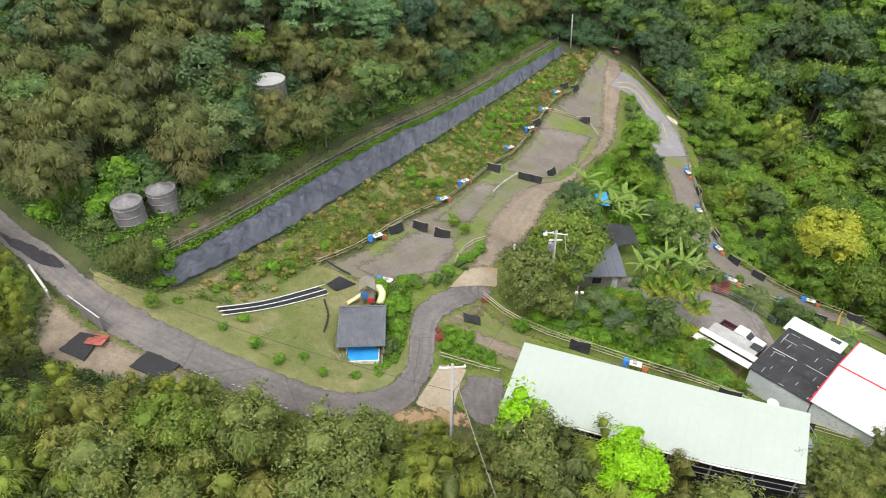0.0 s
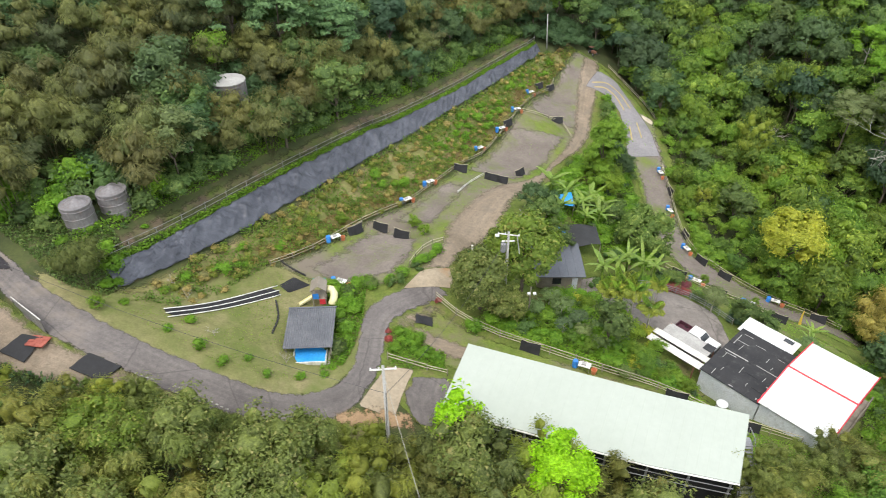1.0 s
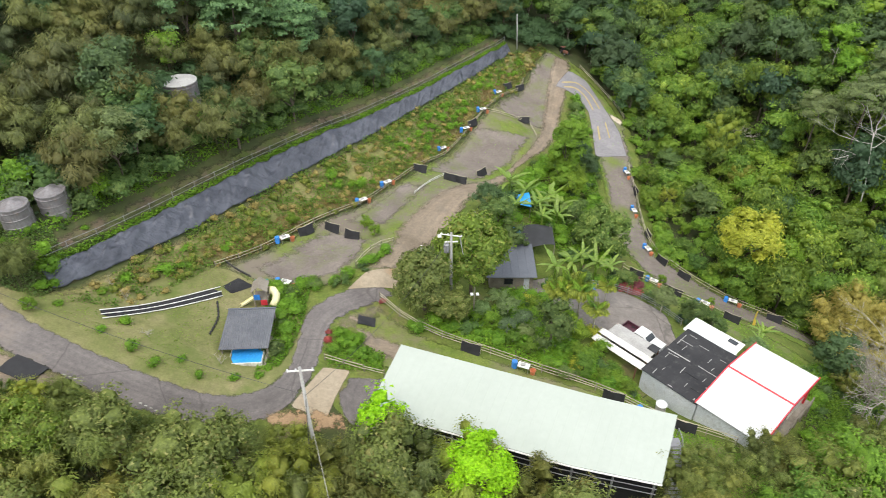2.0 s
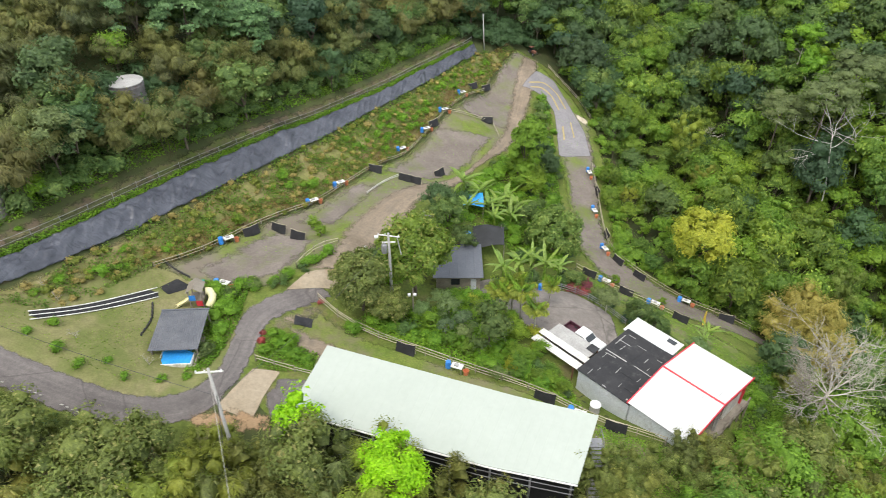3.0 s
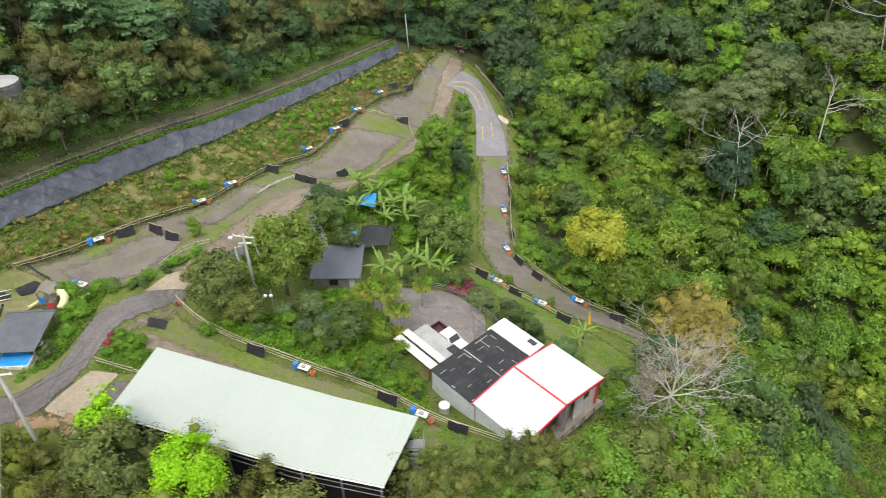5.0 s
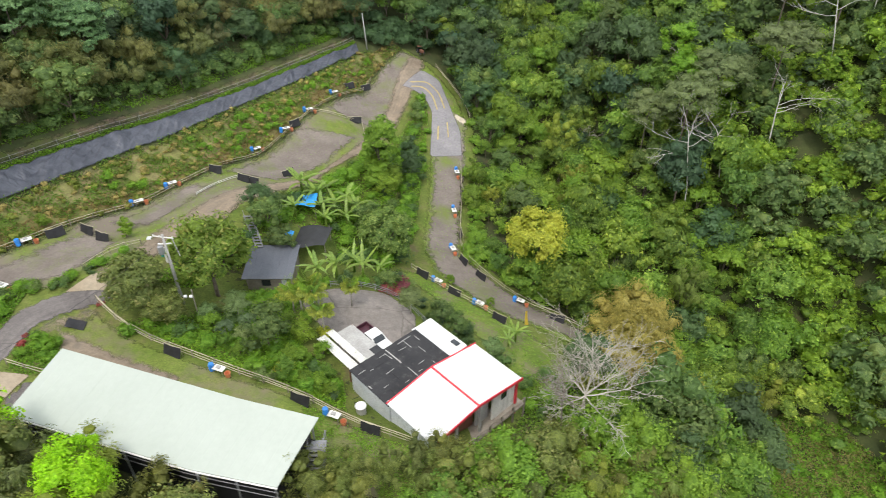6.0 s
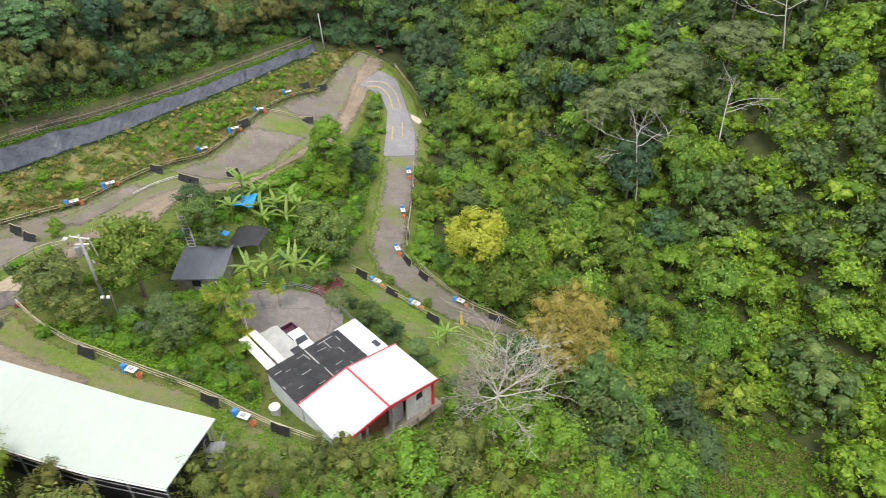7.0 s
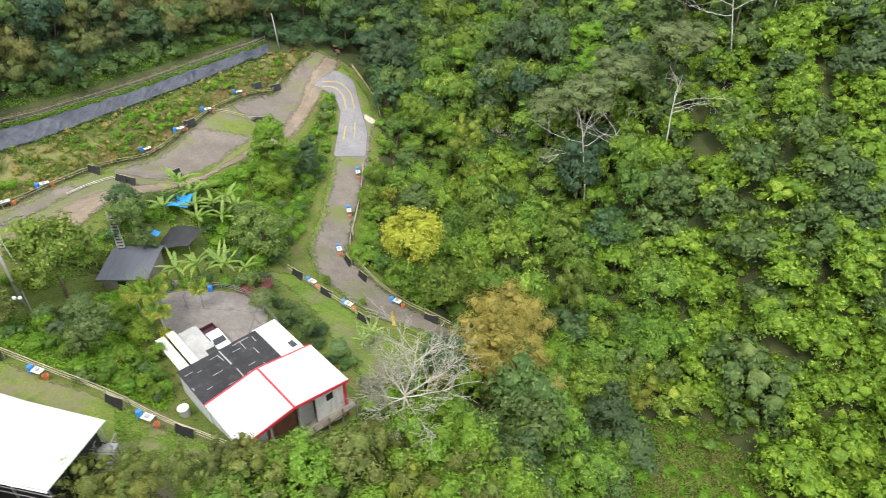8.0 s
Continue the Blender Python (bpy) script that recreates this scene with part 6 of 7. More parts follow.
part("panel", Shape().box((-0.62, -0.8, 1.25), (0.0, -0.72, 1.9)), M["blue"], play, "blue plastic panel")
part("panel", Shape().box((0.0, -0.82, 0.5), (0.62, -0.74, 1.15)), M["red"], play, "red plastic panel")
slide = [[Vector((-0.7 - 2.1 * f, -0.55 + w - 0.5 * f, 1.2 - 1.1 * f ** 0.9 + lip)) for w, lip in ((0, 0.18), (0.02, 0.02), (0.55, 0.02), (0.57, 0.18))] for f in np.linspace(0, 1, 7)]
part("slide", slab(slide, 0.04), M["cream"], play, "pale yellow slide", smooth=False)
part("tube_slide", Shape().tube([(0.8, 0.3, 1.6), (1.2, 0.4, 1.5), (1.5, 0.1, 1.1), (1.45, -0.4, 0.7), (1.2, -0.9, 0.4)], 0.42, 12), M["cream"], play, "pale yellow tube slide", smooth=True)
part("ladder", Shape().box((0.75, -0.9, 0), (1.6, -0.75, 1.0), pose(0.2, 0, 0, 25, 0, -30)), M["timber"], play)

hut = thing("grey_hut", (19.6, 67.4, 0), "low hut with plain dark grey sheet roof", "hut")
for i in range(6):
    a, b = -2.9 + i * 1.06, -2.9 + (i + 1) * 1.06
    part("roof_sheet", slab([[Vector((x, y, z + e)) for x, e in ((a - 0.01, 0.025), (a + 0.05, 0), (b - 0.05, 0), (b + 0.01, 0.025))] for y, z in ((-3.2, 0.85), (0, 1.1), (3.4, 1.3))], 0.06), M["grey_roof"], hut)
part("wall", Shape().box((-2.5, -2.6, -3.6), (3.1, 3.0, 0.75)), M["timber"], hut)
part("door", Shape().box((1.9, -2.66, -1.6), (2.6, -2.6, 0.2)), M["wall"], hut, "pale blue door")
part("window", Shape().box((-0.6, -2.66, -0.7), (0.5, -2.6, 0.2)), M["glass"], hut)
shelter = thing("net_shelter", (24, 73.5, ground(24, 73.5)), "black shade net shelter behind the hut", "shelter")
b0 = ground(24, 73.5)
part("net", slab([[Vector((x + 0.4 * f, -2.6 + 5.2 * f, 0.9 - b0 + 0.25 * math.sin(x * 1.1 + f * 2) - 0.3 * f)) for x in np.linspace(-2.2, 2.2, 9)] for f in np.linspace(0, 1, 7)], 0.03), M["shade_net"], shelter, smooth=True)
for x in (-2, 2.2):
    for y in (-2.4, 2.4):
        part("post", Shape().tube([(x, y, -1.0), (x, y, 0.9 - b0)], 0.05, 6), M["timber"], shelter)
awning = thing("blue_tarpaulin", (22.4, 80.8, ground(22.4, 80.8)), "bright blue tarpaulin on poles among banana plants", "tarpaulin")
part("sheet", slab([[Vector((-1.5 + 3 * f, -1.6 + 3.2 * g, 1.9 + 0.2 * math.sin(f * 5 + g * 3))) for f in np.linspace(0, 1, 7)] for g in np.linspace(0, 1, 7)], 0.02), M["water_blue"], awning, smooth=True)
for x in (-1.4, 1.4):
    for y in (-1.5, 1.5):
        part("post", Shape().tube([(x, y, -0.3), (x, y, 1.9)], 0.04, 5), M["timber"], awning)
small_tarp = thing("blue_tarpaulin", (21.3, 73.0, ground(21.3, 73.0)), "small blue tarpaulin beside the net shelter", "tarpaulin")
part("sheet", slab([[Vector((-0.5 + f, -0.8 + 1.6 * g, 1.6 + 0.3 * math.sin(f * 3 + g * 2))) for f in np.linspace(0, 1, 4)] for g in np.linspace(0, 1, 4)], 0.02), M["water_blue"], small_tarp, smooth=True)

steps = thing("steps", (16.8, 71.9, 0.45), "pale steel stairs from the track down to the hut", "stairs")
for k in range(11):
    f = k / 10
    part("tread", Shape().box((-1.0 + 2 * f - 0.42, 1.8 - 3.4 * f - 0.14, 3.5 - 2.5 * f - 0.04), (-1.0 + 2 * f + 0.42, 1.8 - 3.4 * f + 0.14, 3.5 - 2.5 * f + 0.02)), M["zinc"], steps)
for x in (-0.46, 0.46):
    part("stringer", Shape().tube([(-1.0 + x, 1.9, 3.5), (1.0 + x, -1.6, 0.95)], 0.08, 6), M["zinc"], steps)
    part("handrail", Shape().tube([(-1.0 + x, 1.9, 4.4), (1.0 + x, -1.6, 1.9)], 0.04, 6), M["zinc"], steps)


# ---------------------------------------------------------------- stations: table, blue drum, orange bucket
def table_at(x, y, turn):
    ob = thing("folding_table", at_ground(x, y, turn, 0.06), "white folding table beside the rail fence", "table", "station tables")
    part("tabletop", Shape().box((-0.6, -0.38, 0.72), (0.6, 0.38, 0.77)), M["old_white"], ob, bevel=0.015)
    part("box", Shape().box((-0.3, -0.15, 0.77), (0.15, 0.2, 0.9)), M["concrete"], ob, "pale plastic tray")
    for a in (-0.52, 0.52):
        for b in (-0.3, 0.3):
            part("leg", Shape().tube([(a, b, -0.05), (a, b, 0.72)], 0.025, 5), M["zinc"], ob)
    return ob


def drum_at(x, y):
    ob = thing("plastic_drum", at_ground(x, y, rng.uniform(0, 360), 0.05), "bright blue plastic drum beside a table", "drum", "blue drums")
    part("body", Shape().lathe(((0.24, 0), (0.29, 0.06), (0.29, 0.28), (0.31, 0.3), (0.29, 0.33), (0.29, 0.58), (0.31, 0.6), (0.29, 0.63), (0.28, 0.84), (0.25, 0.9)), 16), M["blue"], ob)
    part("lid", Shape().lathe(((0.27, 0.88), (0.27, 0.92), (0.1, 0.93)), 16), M["blue"], ob)
    return ob


def bucket_at(x, y):
    ob = thing("plastic_bucket", at_ground(x, y, rng.uniform(0, 360), 0.05), "faded orange plastic bucket beside a table", "bucket", "orange buckets")
    part("body", Shape().lathe(((0.2, 0), (0.24, 0.05), (0.3, 0.55), (0.32, 0.58), (0.28, 0.58), (0.2, 0.1)), 14), M["orange"], ob)
    return ob


STATIONS = ((-7.9, 64.7, 35), (-6.1, 55.9, -20), (0.1, 77.6, 35), (3.2, 82.4, 35), (11.3, 99, 40), (15.3, 104.6, 30), (18.5, 110.8, 20), (22, 119.6, 35), (19.3, 46.1, -22), (31.1, 41.6, -22),
            (45.1, 105.4, -80), (44.3, 95.1, -80), (43.8, 83.9, -70), (41.4, 72.9, -38), (47, 67.7, -38), (53.3, 72.1, -32))
for x, y, a in STATIONS:
    c, s = math.cos(radians(a)), math.sin(radians(a))
    table_at(x, y, a)
    drum_at(x - 0.95 * c, y - 0.95 * s)
    bucket_at(x + 0.95 * c, y + 0.95 * s - 0.1)


def mat_at(x, y, turn, wide=2.1, high=1.15):
    """A limp rubber mat hung over a rail."""
    ob = thing("rubber_mat", at_ground(x, y, turn, 0.04), "black rubber mat hung over the rail fence", "rubber mat", "rubber mats")
    r = random.Random(int(x * 10 + y * 7))
    rows = []
    for g in np.linspace(0, 1, 5):
        rows.append([Vector((-wide / 2 + wide * f, -0.45 * (1 - g) + 0.05 * math.sin(f * 7 + g * 2) + r.uniform(-0.02, 0.02), 0.05 + high * g - 0.09 * math.sin(math.pi * f) * g + r.uniform(-0.02, 0.02))) for f in np.linspace(0, 1, 7)])
    part("mat", slab(rows, 0.06), M["rubber"], ob)
    part("batten", Shape().tube([(-wide / 2 - 0.1, 0.06, high + 0.03), (0, 0.06, high - 0.07), (wide / 2 + 0.1, 0.06, high + 0.03)], 0.045, 6), M["bamboo"], ob)
    for e in (-wide / 2 + 0.1, wide / 2 - 0.1):
        part("stake", Shape().tube([(e, 0.1, -0.3), (e, 0.08, high)], 0.04, 5), M["bamboo"], ob)
    return ob


for x, y, a in ((-5.9, 67.2, 40), (-2.8, 68.9, -25), (0, 66.9, -25), (7.8, 88, -15), (12.4, 86.1, -25), (13.9, 85.6, -25), (17.4, 92.6, 45), (26.4, 113, 0), (27, 128, 35), (24.1, 124.8, 35), (16.4, 106.3, 45),
                (14.1, 48.4, -22), (27.8, 42.9, -22), (34.6, 40.9, -22), (39.2, 74.2, -38), (43.7, 70.4, -38), (49.4, 64.3, -38), (45.5, 81.4, -60), (48, 77.9, -50), (58.2, 69, -20), (46, 101, -85), (45.4, 89, -85)):
    mat_at(x, y, a)
flat_mat = tagged(new("fallen_mat", slab([[Vector((x, y, ground(x, y) + 0.14 + 0.05 * math.sin(x * 4 + y * 3))) for x in np.linspace(2.2, 4.0, 7)] for y in np.linspace(51, 52.2, 6)], 0.04).mesh("fallen_mat", M["rubber"])), "black rubber mat lying on the dirt", "rubber mat")

# ---------------------------------------------------------------- left end of the lane
for name, pts, key, label in (("black_ground_sheet", ((-32.1, 39.2), (-31.0, 41.0), (-29.1, 40.7), (-29.8, 38.4)), "rubber", "black plastic sheet on the verge"),
                              ("black_ground_sheet", ((-26.1, 38.2), (-25.0, 39.7), (-22.2, 38.9), (-23.3, 37.4)), "rubber", "black rubber sheets laid on the verge")):
    a, b, c, d = [Vector((*p, 0)) for p in pts]
    rows = []
    for g in np.linspace(0, 1, 9):
        row = []
        for f in np.linspace(0, 1, 9):
            q = a.lerp(b, f).lerp(d.lerp(c, f), g)
            row.append(Vector((q.x, q.y, ground(q.x, q.y) + 0.3 + 0.08 * noise.noise(q * 1.7))))
        rows.append(row)
    tagged(new(name, slab(rows, 0.08).mesh(name, M[key], True)), label, "ground sheet")
pavers = thing("paver_stack", at_ground(-29.4, 40.3, -10, 0.3), "loose red clay pavers beside the black sheet", "pavers")
for i in range(4):
    for j in range(3):
        part("paver", Shape().box((i * 0.42 - 0.8, j * 0.42 - 0.6, 0), (i * 0.42 - 0.41, j * 0.42 - 0.21, 0.08 + 0.03 * ((i + j) % 2))), M["brick"], pavers)
barrier = thing("barrier_pole", at_ground(-36.3, 45.8), "white barrier pole beside the lane", "barrier")
part("pole", Shape().tube([(-1.6, 1.7, 1.1), (1.7, -1.8, 0.9)], 0.11, 8), M["old_white"], barrier)
for x, y in ((-1.5, 1.6), (1.5, -1.6)):
    part("post", Shape().tube([(x, y, -0.2), (x, y, 1.1)], 0.08, 6), M["concrete"], barrier)
sheet("verge_dirt", ((-36.4, 46), (-33.6, 44), (-30.5, 42.1), (-28, 41), (-24, 39.7), (-20, 38.4)), ((-35.2, 40.4), (-32.8, 37.8), (-29.5, 37), (-27, 36.6), (-24, 36.4), (-20, 36.6)), M["dirt"], 0.07, "bare brown ground beside the lane", "dirt patch")
panel_fence = thing("panel_fence", at_ground(-31.0, 42.6), "pale corrugated panel fence beside the lane", "fence")
for k in range(6):
    a, b = Vector((-2.0 + k * 0.66, 1.45 - k * 0.48, 0)), Vector((-2.0 + k * 0.66 + 0.65, 1.45 - (k + 1) * 0.48, 0))
    rows = [[a.lerp(b, f) + Vector((0.03 * math.sin(f * 25), 0, z)) for f in np.linspace(0, 1, 9)] for z in (-0.2, 1.35 + 0.02 * (k % 2))]
    part("panel", slab(rows, 0.03), M["concrete"], panel_fence)
part("top_rail", Shape().tube([(-2.05, 1.5, 1.4), (2.0, -1.45, 1.4)], 0.05, 6), M["old_white"], panel_fence)
curb = thing("kerb_stones", at_ground(-20, 38.6), "row of weathered pale kerb stones along the lane", "kerb")
line = resample(((-24.2, 39.4), (-20.4, 38.5), (-17.1, 38.1), (-13.2, 37.1), (-9.5, 36.7)), 34)
base = ground(-20, 38.6)
for k, (x, y) in enumerate(line[:-1]):
    if k % 7 > 3:
        continue
    nx, ny = line[k + 1]
    part("kerb_stone", Shape().box((0, -0.05, -0.1), (0.26, 0.05, 0.09), Matrix.Translation((x + 20, y - 38.6, ground(x, y) - base)) @ Matrix.Rotation(math.atan2(ny - y, nx - x), 4, "Z")), M["old_stone"], curb)

# ---------------------------------------------------------------- lawn things
LANE_A, LANE_B = ((-21.4, 46.8), (-17, 50.7), (-12.7, 54.4)), ((-20.6, 45.6), (-16.3, 49.4), (-12.1, 53))
sheet("rubber_lane", LANE_A, LANE_B, M["lane"], 0.1, "black rubber lane on the lawn", "rubber lane")
sheet("rubber_lane_end", ((-12.6, 54.6), (-11.4, 56.6)), ((-11.4, 53.6), (-9.4, 55.6)), M["lane"], 0.1, "black rubber sheet at the lane's end", "rubber lane", step=0.2)
for f in (0, 0.5, 1):
    q = resample([np.array(a) * (1 - f) + np.array(b) * f for a, b in zip(LANE_A, LANE_B)], 18)
    me = Shape().tube([(x, y, ground(x, y) + 0.17) for x, y in q], 0.06, 7).mesh("lane_pipe", M["old_white"], True)
    tagged(new("lane_pipe", me), "long white pipe along the rubber lane", "pipe", "lane pipes")


def tyre_at(x, y, turn):
    ob = thing("half_buried_tyre", at_ground(x, y, turn, -0.12), "old black tyre half buried in the lawn", "tyre", "buried tyres")
    s = Shape()
    s.tube([(0.3 * math.cos(a), 0, 0.3 * math.sin(a)) for a in np.linspace(0, 6.2832, 15)], 0.1, 7, False)
    part("tyre", s, M["tyre"], ob, smooth=True)


for line in (((-12.3, 51.8), (-11.5, 49.4), (-11.6, 46.4)), ((-13.4, 58.8), (-11.6, 57.8), (-10.2, 57.2))):
    q = resample(line, 10)
    for k, (x, y) in enumerate(q[:-1]):
        tyre_at(x, y, math.degrees(math.atan2(q[k + 1][1] - y, q[k + 1][0] - x)))
flag = thing("yellow_slide_board", at_ground(53.2, 65.2, 20), "tall yellow plastic board standing on the terrace", "board")
part("board", slab([[Vector((-0.25 - 0.1 * f + w, 0.1 * math.sin(f * 3), 2.6 * f)) for w in (0, 0.28, 0.55 - 0.3 * f)] for f in np.linspace(0, 1, 6)], 0.06), M["yellow"], flag)
bin_ = thing("plastic_drum", at_ground(30.4, 64.4, 0, 0.05), "blue plastic drum beside the yard fence", "drum")
part("body", Shape().lathe(((0.24, 0), (0.29, 0.06), (0.29, 0.6), (0.31, 0.62), (0.28, 0.84), (0.25, 0.9)), 16), M["blue"], bin_)


# ---------------------------------------------------------------- bananas and palms
def blade(length, wide, rise, drop, segs=8):
    """A large arching leaf with a folded midrib and a torn rim."""
    rows = []
    for i in range(segs + 1):
        f = i / segs
        w = wide * math.sin(math.pi * min(1, 0.12 + 0.88 * f) ** 0.8) * (0.92 + 0.16 * ((i * 7) % 3 - 1))
        y, z = length * (f - 0.18 * f * f * drop), rise * f - drop * length * 0.55 * f ** 2.2
        rows.append([(-w / 2, y, z - w * 0.16), (0, y, z), (w / 2, y, z - w * 0.16)])
    return Shape().grid(rows)


def frond(length, rise, drop, pairs=16, leaf=0.7):
    s = Shape()
    spine = [Vector((0, length * (f - 0.15 * f * f), rise * f - drop * length * 0.6 * f ** 2)) for f in np.linspace(0, 1, 9)]
    s.tube(spine, [0.04 * (1 - 0.8 * f) for f in np.linspace(0, 1, 9)], 4, False)
    for i in range(pairs):
        f = 0.12 + 0.86 * i / pairs
        p = spine[min(int(f * 8), 7)].lerp(spine[min(int(f * 8) + 1, 8)], f * 8 % 1)
        k = leaf * math.sin(math.pi * (0.15 + 0.8 * f)) + 0.1
        for e in (-1, 1):
            tip = p + Vector((e * k * 0.7, k * 0.45, -0.75 * k))
            s.add([p, p + Vector((e * k * 0.42, k * 0.13, -0.1 * k)), tip, p + Vector((e * k * 0.42, k * 0.33, -0.2 * k))], ((0, 1, 2, 3),))
    return s


BANANA_LEAVES = [blade(2.5, 0.42, 1.6, 0.8).mesh("leaf", M["leaf_banana"], True), blade(2.3, 0.4, 1.2, 1.0).mesh("leaf", M["leaf_banana"], True), blade(1.9, 0.36, 1.9, 0.35).mesh("leaf", M["leaf_banana"], True)]
BANANA_STEM = Shape().tube([(0, 0, -0.2), (0.03, 0, 1.0), (0, 0, 2.1)], [0.16, 0.13, 0.09], 8).mesh("stem", M["leaf_banana"], True)
PALM_FRONDS = [frond(2.0, 1.7, 1.05, 20, 0.62).mesh("frond", M["leaf_palm"]), frond(1.9, 1.1, 1.35, 20, 0.62).mesh("frond", M["leaf_palm"]), frond(1.6, 2.0, 0.8, 20, 0.55).mesh("frond", M["leaf_bright"])]
PALM_TRUNK = Shape().tube([(0, 0, -0.3), (0.08, 0.02, 2.0), (0, 0.05, 4.4)], [0.14, 0.1, 0.08], 8).mesh("trunk", M["pale_bark"], True)


def banana(x, y, scale=1.0):
    ob = thing("banana_plant", at_ground(x, y, rng.uniform(0, 360), 0, scale), "banana plant with large arching torn leaves", "banana plant", "banana plants")
    part("stem", BANANA_STEM, None, ob)
    n = int(rng.integers(7, 10))
    for k in range(n):
        leaf = part("leaf", BANANA_LEAVES[int(rng.integers(3))], None, ob)
        leaf.matrix_basis = Matrix.Translation((0, 0, 1.7 + 0.06 * k)) @ Matrix.Rotation(6.283 * (k * 0.382 + rng.uniform(-0.04, 0.04)), 4, "Z") @ Matrix.Diagonal((1, rng.uniform(0.8, 1.1), rng.uniform(0.75, 1.2), 1))


def palm(x, y, scale=1.0):
    ob = thing("palm_tree", at_ground(x, y, rng.uniform(0, 360), 0, scale), "slender palm with yellow-green feathery fronds", "palm", "palms")
    part("trunk", PALM_TRUNK, None, ob)
    for k in range(18):
        leaf = part("frond", PALM_FRONDS[2 if k < 4 else k % 2], None, ob)
        leaf.matrix_basis = Matrix.Translation((0, 0.05, 4.4 - 0.03 * k)) @ Matrix.Rotation(6.283 * (k * 0.382 + rng.uniform(-0.03, 0.03)), 4, "Z") @ Matrix.Diagonal((1.1, rng.uniform(0.85, 1.1), 1.35 - 0.05 * k, 1))


for x, y, s in ((21.2, 84.5, 1.6), (23.4, 83.4, 1.4), (24.6, 80.0, 1.4), (27.6, 85.2, 1.55), (26.2, 82.6, 1.4), (29.2, 83.8, 1.5), (21.4, 77.4, 1.2), (25.4, 78.0, 1.2), (28, 80.4, 1.3), (24.4, 87, 1.3),
                (25.8, 66.8, 1.3), (28.0, 67.6, 1.45), (31.4, 68.2, 1.45), (33.6, 69.4, 1.15), (30.0, 70.2, 1.2), (50.9, 59.4, 0.95), (49.8, 57.9, 0.7), (64.9, 91.7, 1.3), (66.6, 93, 1.2), (52, 103, 1.2), (61.5, 73.5, 1.0)):
    banana(x, y, s)
for x, y, s in ((26.2, 59.0, 1.05), (25.4, 57.6, 0.95), (30.8, 60.3, 0.75), (27.0, 57.2, 1.1), (28.3, 54.8, 0.95), (24.2, 58.4, 0.9)):
    palm(x, y, s)


# ---------------------------------------------------------------- single trees of the site
mango = broadleaf("mango_tree", "dense round dark green tree beside the utility pole", "leaf_mango", 9.5, 8.0, 0.3, 60, 110, 0.36, 1, 0.22, seed=71, aspect=0.62, uneven=0.2)
mango.plant(14.6, 61.2, 1.2, turn=20)
low_mango = broadleaf("mango_tree", "dense olive green tree with round crown", "leaf_dusk", 7.6, 6.6, 0.3, 55, 110, 0.34, 1, 0.22, seed=73, aspect=0.62, uneven=0.2)
low_mango.plant(9.2, 54.6, 1.0, turn=80)
low_mango.plant(12.0, 53.2, 0.66, turn=200)
round_tree = broadleaf("citrus_tree", "round dark green tree with pale young leaves", "leaf_citrus", 7.4, 7.4, 0.5, 55, 110, 0.34, 1, 0.2, seed=75, aspect=0.62, uneven=0.2)
round_tree.plant(34.0, 77.2, 1.08, turn=10)
tall_tree = broadleaf("slender_tree", "tall slender green tree on the slope between the tracks", "leaf_bright", 11, 5.8, 0.6, 48, 90, 0.32, 1, 0.2, seed=77)
tall_tree.plant(32, 97, 1.2, turn=0)
for x, y, size in ((31.2, 95.4, 0.85), (32.8, 94.2, 0.75), (33.8, 97, 0.75), (31, 98.6, 0.8)):
    K["bright"].plant(x, y, size, "slope shrubs", label="bright green leafy growth round the slender tree")
lime = broadleaf("lime_green_tree", "vivid lime green tree in front of the shed", "leaf_lime", 13.0, 4.9, 5.0, 36, 150, 0.24, 1, 0.16, seed=79, flat=0.9, uneven=0.2)
lime.plant(14.1, 29.9, 0.98, turn=40)
golden = broadleaf("yellow_flowering_tree", "tall yellow-green tree beside the lower track", "leaf_yellow", 12.6, 7.4, 4.2, 46, 120, 0.32, 1, 0.24, seed=81, flat=0.9, aspect=0.62)
golden.plant(55.9, 77.4, 1.24, turn=0, tall=0.93)
skirt = broadleaf("broadleaf_tree", "green leafy tree below the yellow crown", "leaf_vine", 8.4, 6.4, 0.3, 30, 80, 0.34, 1, seed=83)
skirt.plant(55.6, 75.6, 1.0)
skirt.plant(57.6, 75.4, 0.8, turn=120)
silver = broadleaf("silver_leaved_tree", "pale silvery green tree with layered open crown", "leaf_grey", 9.5, 7.2, 1.0, 44, 70, 0.34, 1, 0.12, "bark", 85)
silver.plant(-24.3, 63.6, 1.0, turn=0)
K["mid"].plant(-15.2, 76.6, 1.05)
K["mid"].plant(-10, 87, 1.2)
big_leaf = broadleaf("broad_leaved_tree", "large dark tree with broad layered leaves", "leaf_broad", 12.5, 9, 1.5, 70, 70, 0.42, 2, 0.25, seed=87, flat=0.35)
for x, y, s in ((-24, 91, 1.05), (-18.2, 93.5, 1.1), (-11.6, 98.5, 1.0), (-19, 102, 1.1)):
    big_leaf.plant(x, y, s, "layered trees on the hillside")
pine = feathery("casuarina_tree", "feathery dark olive tree at the corner of the lane", "leaf_pine", 6.0, 2.6, 10, 70, 0.42, 1, seed=89, category="tree", aspect=0.24)
pine.plant(-27.8, 46.9, 0.92)
wide_pine = feathery("casuarina_tree", "broad feathery olive tree above the hill path", "leaf_pine", 8.6, 5.0, 16, 90, 0.4, 1, seed=90, category="tree", plume=0.26, aspect=0.24, stiff=0.8)
wide_pine.plant(-11.2, 88.4, 1.0)
wide_pine.plant(-2.5, 103, 0.8)
